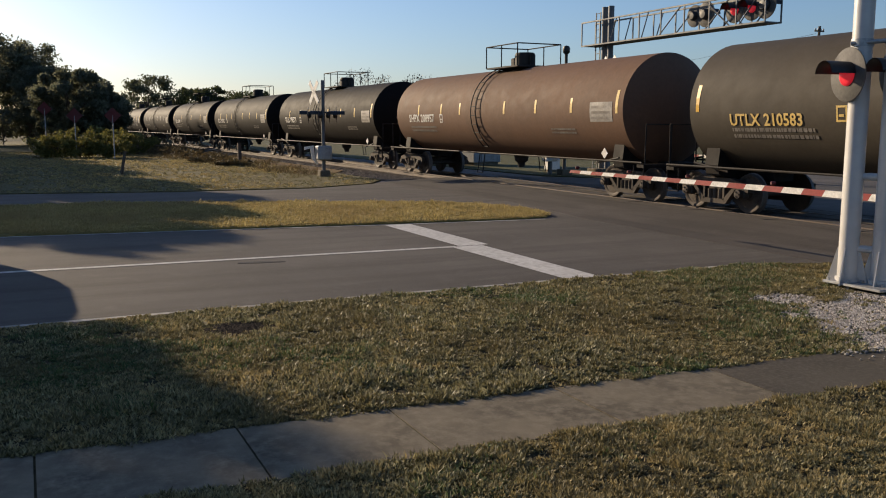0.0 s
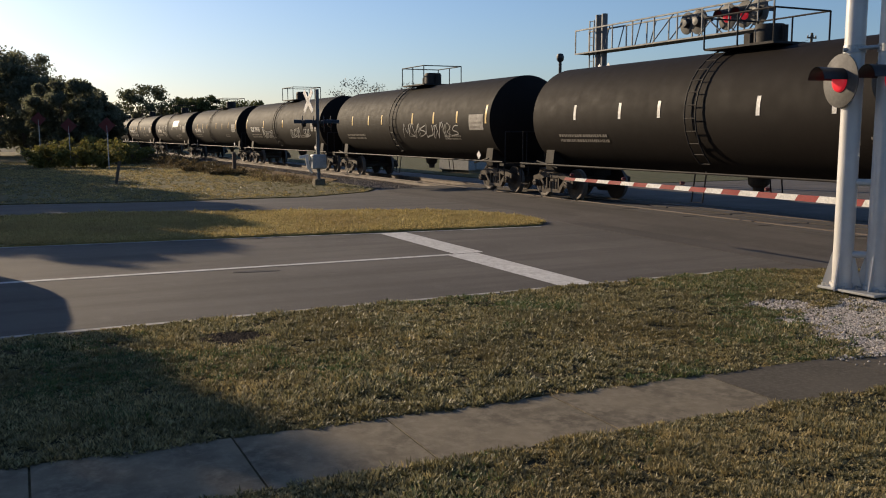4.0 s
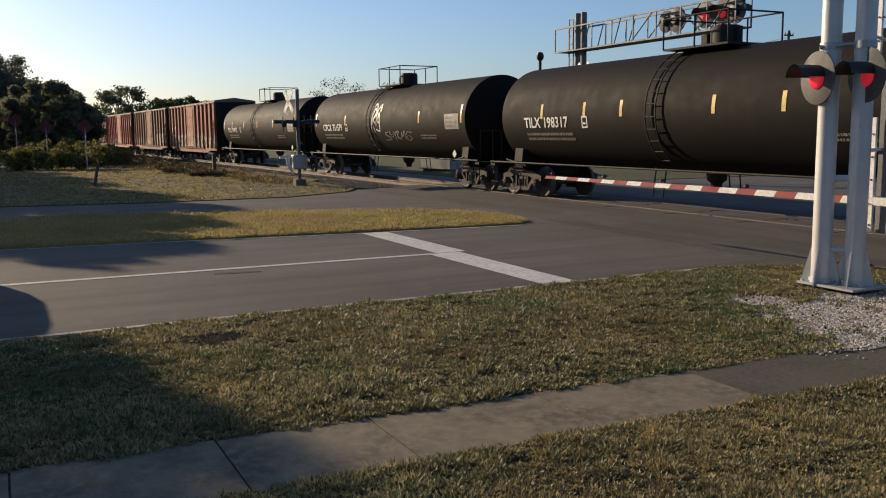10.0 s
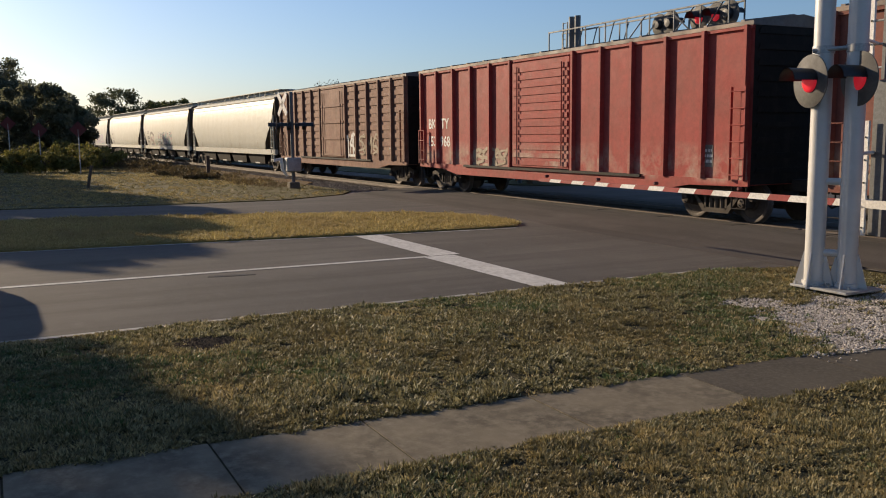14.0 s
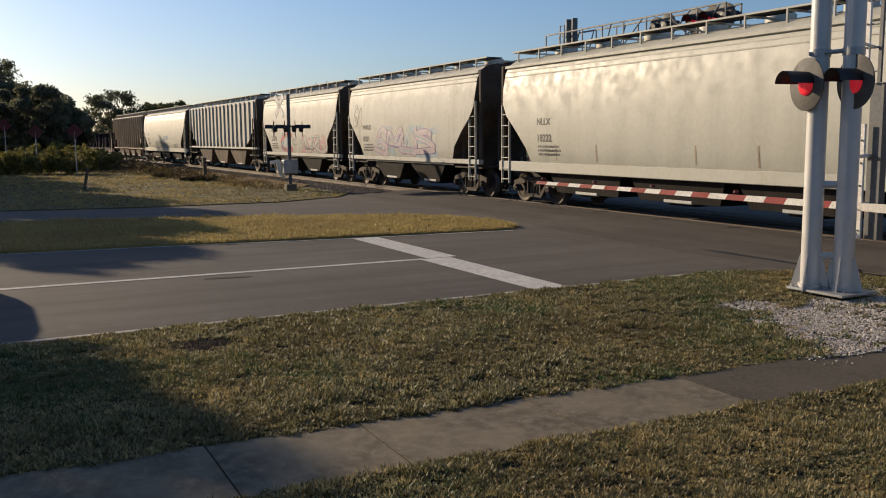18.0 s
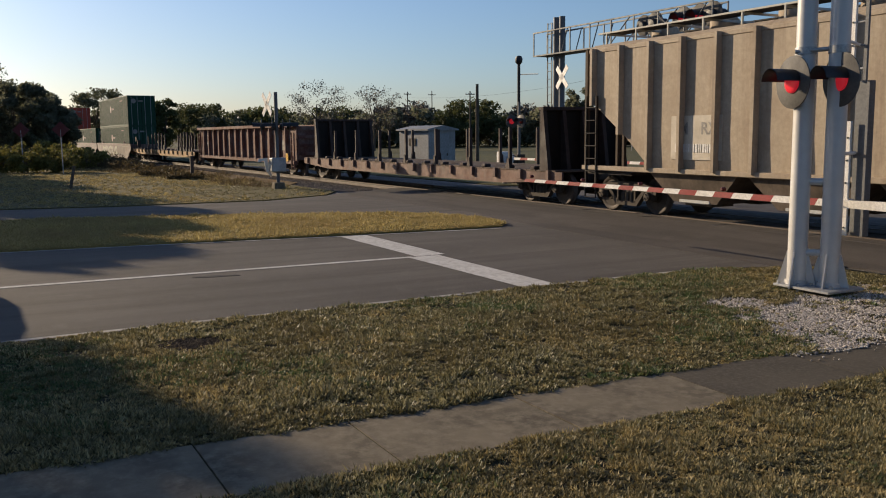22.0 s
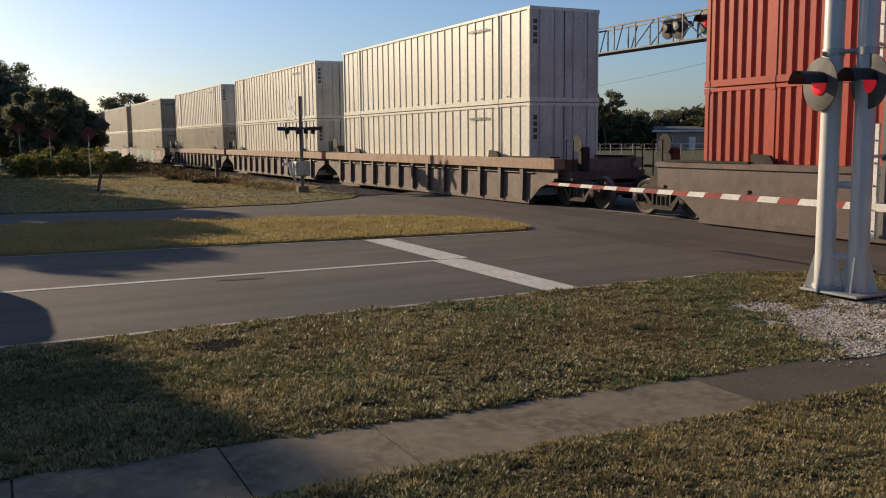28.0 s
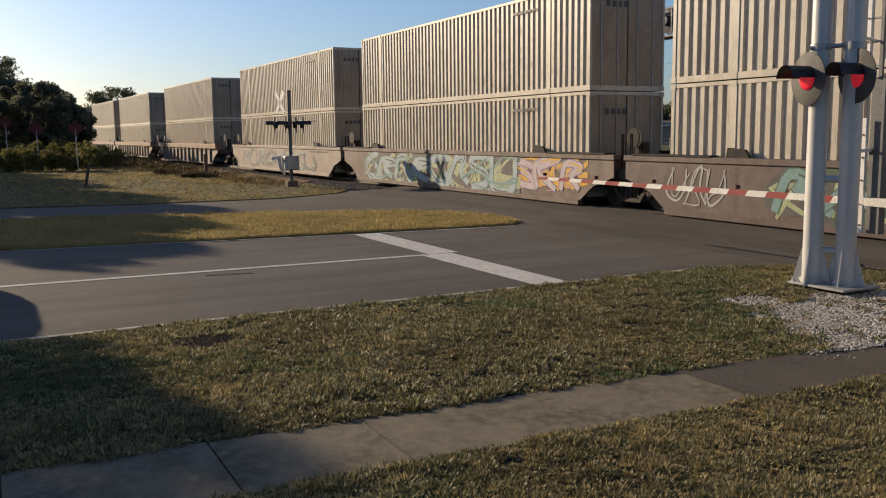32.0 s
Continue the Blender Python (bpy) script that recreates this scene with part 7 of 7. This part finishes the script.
# Red diamond markers at a closed road end.
for i, (x, y, h) in enumerate(((-68.2, 1.5, 3.2), (-62.0, 3.1, 2.7), (-58.5, 5.1, 2.7))):
    mk = thing("road_end_marker", "dark red diamond marker on a thin post", "road marker", Matrix.Translation((x, y, 0)), "markers at the road end")
    part("post", Geo().box(-0.03, 0.03, -0.03, 0.03, -0.1, h), GALV, mk)
    part("diamond", Geo().prism([(-0.5, h), (0, h + 0.5), (0.5, h), (0, h - 0.5)], "y", -0.03, -0.015).move(pose(0, 0, 0, 0, 0, 78)), REDDARK, mk, "dark red diamond plate")
lp = thing("leaning_post", "short wooden post leaning in the grass", "post", Matrix.Translation((-40.6, 3.75, -0.1)) @ pose(0, 0, 0, 0, -14, -60))
part("stake", Geo().box(-0.05, 0.05, -0.05, 0.05, 0, 1.15, 0.01), BARK, lp)
sp = thing("marker_post", "weathered dark trackside post", "post", Matrix.Translation((-49.8, 10.9, -0.05)))
part("stake", Geo().box(-0.11, 0.11, -0.09, 0.09, 0, 1.15, 0.02), WOODTIE, sp)
part("cap", Geo().box(-0.12, 0.12, -0.10, 0.10, 1.15, 1.2, 0.01), WOODTIE, sp)

# Trees out of view that shade the lawn, the island and the road; each stands up-sun of the tip of its shadow.
reach = 1 / math.tan(SUN_EL)
away = (-math.sin(SUN_AZ), -math.cos(SUN_AZ))
# Each tip is given by its way along the sun's bearing and across it.
# The second and last are extra, added to deepen shade near the sidewalk.
for i, (down, across, h, sp_) in enumerate(((-1.6, 1.5, 9.0, 2.9), (10.6, -1.7, 7.0, 3.1), (-56, 25.4, 8.0, 3.0), (-48, 23.6, 9.0, 3.0), (-41, 21.2, 9.0, 3.0), (-35, 19.0, 9.0, 3.0), (-28.5, 17.0, 10.0, 3.0), (-22.0, 14.6, 9.0, 2.6), (-18.5, 11.6, 9.0, 2.5), (-15.5, 9.2, 8.0, 2.2), (-36, 15.0, 10.0, 4.0), (-44, 18.5, 10.0, 4.0), (-6.2, 2.2, 7.0, 2.5), (6.9, -1.6, 7.0, 2.9))):
    x, y = away[0] * (down - reach * h) - away[1] * across, away[1] * (down - reach * h) + away[0] * across
    tree("roadside_tree", x, y, h, sp_, LEAF_HAZY, 400 + i, 8500 if i == 0 else 6000 if i == 12 else 1000 if i == 1 else 8000, 0.2 if i in (0, 12) else 0.13 if i == 1 else 0.32, 0.2, "leafy green roadside tree out of view", 0.3, 60 if i == 0 else 46 if i == 1 else 80, "roadside trees")

# ---- beyond the track ----
WALL_T = paint("house_tan", (0.36, 0.28, 0.23), (0.30, 0.235, 0.19), 0.85, 0, 0.6, 10, 0.2, dent=0)
WALL_W = paint("house_white", (0.78, 0.76, 0.73), (0.70, 0.68, 0.65), 0.85, 0, 0.6, 10, 0.2, (0.4, 0.36, 0.3), 0)
ROOF_W = paint("pale_roof", (0.62, 0.62, 0.62), (0.5, 0.5, 0.5), 0.7, 0, 0.6, 10, 0.2, (0.3, 0.3, 0.3), 0)
ROOF_D = paint("dark_roof", (0.10, 0.09, 0.085), (0.15, 0.13, 0.12), 0.85, 0, 0.6, 10, 0.2, dent=0)
GLASS = paint("dark_window_glass", (0.03, 0.035, 0.04), (0.05, 0.055, 0.06), 0.12, 0, 1, 10, 0, dent=0)
CARBLUE = paint("car_blue", (0.03, 0.06, 0.12), (0.035, 0.07, 0.13), 0.25, 0.3, 1, 20, 0, dent=0)


def house(x, y, w, d, h, wall, roof, turn, label, gable=False):
    """A low house: walls, roof with eaves, windows and a door on the near side."""
    ob = thing("house", label, "house", Matrix.Translation((x, y, -0.05)) @ pose(0, 0, 0, 0, 0, turn))
    part("wall", Geo().box(-w / 2, w / 2, -d / 2, d / 2, 0, h), wall, ob)
    if gable:
        part("roof", Geo().prism([(-w / 2 - 0.3, h), (0, h + w * 0.22), (w / 2 + 0.3, h), (w / 2 + 0.3, h - 0.15), (0, h + w * 0.22 - 0.18), (-w / 2 - 0.3, h - 0.15)], "y", -d / 2 - 0.3, d / 2 + 0.3), roof, ob)
    else:
        part("roof", Geo().prism([(-d / 2 - 0.6, h), (-d / 2 - 0.6, h + 0.22), (0, h + 0.9), (d / 2 + 0.6, h + 0.22), (d / 2 + 0.6, h)], "x", -w / 2 - 0.6, w / 2 + 0.6), roof, ob)
        part("fascia", Geo().box(-w / 2 - 0.62, w / 2 + 0.62, -d / 2 - 0.66, -d / 2 - 0.6, h - 0.05, h + 0.24), ROOF_W, ob)
    k = max(2, int(w / 3.2))
    for i in range(k):
        cx = -w / 2 + w * (i + 0.5) / k
        if i == k // 2 and not gable:
            dr = part("door", Geo().box(cx - 0.5, cx + 0.5, -d / 2 - 0.05, -d / 2 + 0.02, 0, 2.05), WALL_W, ob)
        else:
            wi = part("window", Geo().box(cx - 0.65, cx + 0.65, -d / 2 - 0.04, -d / 2 + 0.02, 0.95, 2.05), ROOF_W, ob)
            part("pane", Geo().box(cx - 0.57, cx + 0.57, -d / 2 - 0.05, -d / 2 - 0.041, 1.03, 1.97), GLASS, wi)
    return ob


def at_bearing(deg, dist):
    return dist * math.sin(radians(deg)), dist * math.cos(radians(deg))


house(*at_bearing(-44.8, 113), 4.2, 5.0, 2.3, WALL_W, ROOF_W, 8, "small white gabled shed on the grass", True)
house(*at_bearing(-47.8, 150), 11, 8, 2.9, WALL_T, ROOF_D, 47, "low tan house with a dark roof")
house(*at_bearing(-40.4, 138), 15, 8, 3.0, WALL_T, ROOF_D, 14, "low tan house with a white roof edge")
house(*at_bearing(-36.0, 130), 14, 8, 3.0, WALL_W, ROOF_D, 36, "long low pale house among trees")


def parked_car(x, y, turn, mat, label):
    ob = thing("parked_car", label, "car", Matrix.Translation((x, y, -0.03)) @ pose(0, 0, 0, 0, 0, turn))
    body = Geo().prism([(-2.2, 0.3), (-2.25, 0.75), (-1.9, 0.95), (-1.2, 1.0), (-0.6, 1.42), (0.9, 1.45), (1.7, 1.0), (2.2, 0.92), (2.25, 0.5), (2.2, 0.3)], "y", -0.88, 0.88)
    b = part("body", body, mat, ob)
    for s in (-1, 1):
        part("side_window", Geo().prism([(-1.05, 1.0), (-0.55, 1.36), (0.85, 1.38), (1.45, 1.02)], "y", *sorted((s * 0.885, s * 0.875))), GLASS, ob)
        for wx in (-1.4, 1.4):
            w = part("wheel", Geo().lathe([(-0.1, 0.2), (-0.1, 0.31), (0.1, 0.31), (0.1, 0.2)], "y", (wx, s * 0.8, 0.31), 18), BLACKP, ob, smooth=40)
            part("rim", Geo().lathe([(-0.102, 0.02), (-0.104, 0.19), (0.104, 0.19), (0.102, 0.02)], "y", (wx, s * 0.8, 0.31), 14), GALV, w)
    part("windscreen", Geo().prism([(-1.22, 1.0), (-0.66, 1.4), (-0.63, 1.4), (-1.18, 1.0)], "y", -0.75, 0.75), GLASS, ob)
    return ob


parked_car(*at_bearing(-41.6, 66), 125, CARBLUE, "dark blue parked car on grass")
parked_car(*at_bearing(-37.4, 66), 125, WHITEP, "white parked car on grass")


def waiting_car(x, y):
    """A tall car that waits in the lane, its upright tail to +y; only its shadow reaches the view."""
    ob = thing("waiting_car", "tall grey estate car waiting on the road", "car", Matrix.Translation((x, y, 0)))
    side = [(-0.02, 0.35), (0.0, 0.9), (-0.10, 1.3), (-0.28, 1.56), (-0.65, 1.77), (-3.0, 1.80), (-3.45, 1.66), (-4.2, 1.08), (-5.0, 0.92), (-5.1, 0.35)]
    w = [0.92, 0.95, 0.88, 0.80, 0.72, 0.72, 0.74, 0.90, 0.90, 0.85]
    g = Geo()
    g.sheet([[(s * q, yy, z) for s in (-1, -0.7, 0, 0.7, 1)] for (yy, z), q in zip(side, w)])
    for s in (-1, 1):
        g.add([(s * q, yy, z) for (yy, z), q in zip(side, w)], [tuple(range(len(side)))])
    part("body", g, GALV, ob, "grey metallic body")
    part("windscreen", Geo().prism([(-3.48, 1.60), (-4.12, 1.13), (-4.15, 1.15), (-3.50, 1.63)], "x", -0.6, 0.6), GLASS, ob)
    for s in (-1, 1):
        for wy in (-0.95, -4.1):
            part("wheel", Geo().lathe([(-0.11, 0.2), (-0.11, 0.35), (0.11, 0.35), (0.11, 0.2)], "x", (s * 0.86, wy, 0.35), 18), BLACKP, ob, smooth=40)
    return ob


waiting_car(-16.45, -1.28)


def pole(x, y, h, r, lean, label, name="utility_pole", arms=()):
    ob = thing(name, label, "pole", Matrix.Translation((x, y, -0.1)) @ pose(0, 0, 0, 0, lean, 0))
    part("shaft", Geo().tube([(0, 0, 0), (0, 0, h)], r, 10, True, r * 0.7), BARK, ob, smooth=40)
    for z, w in arms:
        part("cross_arm", Geo().box(-0.06, 0.06, -w, w, z - 0.06, z + 0.06), BARK, ob)
        for s in (-0.9, -0.3, 0.3, 0.9):
            part("insulator", Geo().lathe([(0, 0.05), (0.08, 0.07), (0.16, 0.04)], "z", (0, s * w, z + 0.06), 8), GALV, ob)
    return ob


up = pole(-55.3, 60.1, 10.4, 0.15, 3.2, "leaning wooden utility pole with a transformer", arms=((10.0, 0.5),))
part("transformer", Geo().lathe([(8.0, 0.2), (8.9, 0.22), (8.98, 0.15)], "z", (0.35, 0.1, 0), 12), GALV, up, smooth=40)
pole(-122, 70, 9, 0.14, 0, "far wooden utility pole", arms=((8.5, 0.8),))
pole(-165, 80, 11, 0.15, 0, "far wooden utility pole", arms=((10.5, 0.8),))
pole(-160, 83, 11, 0.12, 0, "far wooden utility pole", arms=((10.2, 0.8),))
hl = thing("signal_horn_pole", "dark pole with a round head and arm", "pole", Matrix.Translation((-35.5, 23.0, 0)))
part("shaft", Geo().tube([(0, 0, 0), (0, 0, 5.5)], 0.07, 10), RUNNING, hl, smooth=40)
part("head", Geo().lathe([(5.42, 0.08), (5.5, 0.16), (5.66, 0.18), (5.78, 0.13), (5.82, 0.02)], "z", (0, 0, 0), 16), BLACKP, hl, smooth=40)
part("arm", Geo().tube([(0, 0, 4.95), (1.3, 0.2, 4.9)], 0.025, 6), GALV, hl)
# Rail fence along the far field.
fence = thing("rail_fence", "low grey rail fence along the field", "fence")
for i in range(26):
    a = i / 25
    px, py = -104 + 50 * a, 72 + 6 * a
    part("post", Geo().box(px - 0.05, px + 0.05, py - 0.05, py + 0.05, -0.05, 1.25), GANTRY, fence)
for z in (0.65, 1.2):
    part("rail", Geo().tube([(-104, 72, z), (-54, 78, z)], 0.025, 6), GANTRY, fence)
palm(*at_bearing(-45.2, 150), 8.4, 501, nf=34, size=1.9)
palm(*at_bearing(-42.4, 160), 6.8, 502, nf=26, size=1.3)
palm(*at_bearing(-48.9, 160), 6.2, 503, nf=26, size=1.2)
tree("broadleaf_tree", *at_bearing(-53.1, 150), 9.2, 3.0, LEAF_HAZY, 590, 3000, 0.3, 0.2, "round dark tree above a far hedge", 0.3, 40)
tree("bare_tree", *at_bearing(-69.9, 120), 8.8, 4.5, LEAF_BARE, 591, 2600, 0.12, 0.2, "leafless grey tree beyond the track", 0.2, 60)
tree("bare_tree", *at_bearing(-66.3, 125), 8.6, 4.0, LEAF_BARE, 592, 2600, 0.12, 0.2, "leafless grey tree beyond the track", 0.2, 60)
for i in range(34):
    a = i / 33
    ang = radians(-78 + 42 * a)
    dist = 165 + 12 * math.sin(i * 2.7)
    tree("shrub", dist * math.sin(ang), dist * math.cos(ang), 5.6 + 0.6 * math.sin(i * 1.9), 5.6, (LEAF_HAZY, LEAF_OLIVE, LEAF_HAZY)[i % 3], 600 + i, 2400, 0.4, 0.15, "distant dark green shrub in a hedge", 0.0, 26, "far hedge")
cables = thing("overhead_cables", "thin dark overhead cables", "cable")
for dz in (0.9,):
    part("cable", Geo().tube([(-165 + 110 * k / 12, 80 - 20 * k / 12, 10.6 - dz - 1.6 * math.sin(math.pi * k / 12)) for k in range(13)], 0.012, 4), BLACKP, cables)

# Signal hut, far mast and pole just beyond the track.
HUTGREY = paint("hut_grey", (0.27, 0.28, 0.285), (0.22, 0.225, 0.225), 0.6, 0, 0.8, 10, 0.3, (0.14, 0.12, 0.1), 0)
hut = thing("signal_hut", "grey metal signal hut with a door", "signal hut", Matrix.Translation((-44.2, 22.6, 0)) @ pose(0, 0, 0, 0, 0, 12))
part("wall", Geo().box(-1.3, 1.3, -0.95, 0.95, 0.15, 2.45, 0.02), HUTGREY, hut)
part("roof", Geo().prism([(-1.1, 2.42), (-1.1, 2.5), (0, 2.7), (1.1, 2.5), (1.1, 2.42)], "x", -1.42, 1.42), HUTGREY, hut)
part("footing", Geo().box(-1.2, 1.2, -0.85, 0.85, -0.05, 0.16), CONCRETE, hut)
dr = part("door", Geo().box(1.29, 1.34, -0.45, 0.45, 0.2, 2.2, 0.01), HUTGREY, hut)
part("door_handle", Geo().box(1.34, 1.37, 0.28, 0.34, 1.05, 1.2, 0.005), RUNNING, dr)
part("vent", Geo().box(-0.4, 0.2, -0.98, -0.95, 1.6, 2.0, 0.01), RUNNING, hut)
fm = thing("far_crossing_mast", "grey crossing mast with a lit red flasher", "crossing signal", Matrix.Translation((-33.3, 21.6, 0)))
part("pole", Geo().tube([(0, 0, 0), (0, 0, 3.6)], 0.06, 14), GANTRY, fm, smooth=40)
part("footing", Geo().box(-0.25, 0.25, -0.25, 0.25, -0.1, 0.25, 0.02), CONCRETE, fm)
part("case", Geo().box(-0.2, 0.2, -0.2, 0.2, 0.7, 1.3, 0.03), RUNNING, fm)
part("cross_arm", Geo().tube([(-0.4, -0.08, 2.75), (0.4, -0.08, 2.75)], 0.03, 8), RUNNING, fm)
put_flasher(fm, Matrix.Translation((-0.38, -0.14, 2.75)) @ pose(0, 0, 0, 0, 0, 40), True, 0.8)
put_flasher(fm, Matrix.Translation((0.38, -0.14, 2.75)) @ pose(0, 0, 0, 0, 0, 10), False, 0.8)
cb = thing("relay_cabinet", "small white trackside cabinet", "cabinet", Matrix.Translation((-35.6, 22.4, 0)))
part("box", Geo().box(-0.3, 0.3, -0.25, 0.25, 0.1, 1.25, 0.02), WHITEP, cb)
part("foot", Geo().box(-0.25, 0.25, -0.2, 0.2, -0.05, 0.12), CONCRETE, cb)
far_gate = thing("crossing_gate", "lowered red and white gate arm beyond the track", "gate", Matrix.Translation((-33.3, 21.3, 1.12)))
for i in range(18):
    g = Geo().prism([(0.56 * i, -0.05), (0.56 * i + 0.05, 0.05), (0.56 * i + 0.61, 0.05), (0.56 * i + 0.56, -0.05)], "y", -0.02, 0.02)
    part("stripe", g, REDP if i % 2 else WHITEP, far_gate, "red stripe" if i % 2 else "white stripe")
part("arm_root", Geo().box(-0.5, 0.0, -0.06, 0.06, -0.09, 0.09, 0.01), WHITEP, far_gate)
part("mechanism", Geo().box(-0.95, -0.5, -0.3, 0.3, -0.55, 0.3, 0.04), WHITEP, far_gate, "white gate mechanism case")
part("support", Geo().tube([(-0.72, 0, -1.2), (-0.72, 0, -0.5)], 0.1, 12), GANTRY, far_gate)
pole(*at_bearing(-59.7, 58), 5.5, 0.13, 0, "dark weathered wooden pole beyond the track")


# ---- movement ----
def motions():
    """The whole train runs through at one speed along the bending track."""
    MID = dict(CARS)
    for ob, mid in CARS:
        low = ob.get("low", 0.0)
        if "low" in ob:
            del ob["low"]
        rows = []
        for t in range(0, 33):
            x = mid + SPEED * t
            d, k = bend(x)
            rows.append((t, pose(x, TRACK_Y + d, RAIL_Z + low, 0, 0, math.degrees(math.atan(k)))))
        walk(ob, rows)
    # Wheels roll while they pass the camera; further off they are only carried along.
    for w, dx, car, off in WHEELSETS:
        t_in = (-60 - off - MID[car]) / SPEED
        n0, n1 = max(0, math.ceil(t_in * FPS)), min(32 * FPS, math.floor((t_in + 2.8) * FPS))
        spin = [0] + list(range(max(1, n0), n1 + 1)) + [32 * FPS]
        rows, turned = [], 0.0
        for a, n in enumerate(spin):
            if a and n0 < n <= n1:
                turned += SPEED / FPS / 0.457
            rows.append((n / FPS, Matrix.Translation((dx, 0, 0.457)) @ Matrix.Rotation(turned, 4, "Y")))
        if n1 > n0:
            walk(w, rows)


motions()
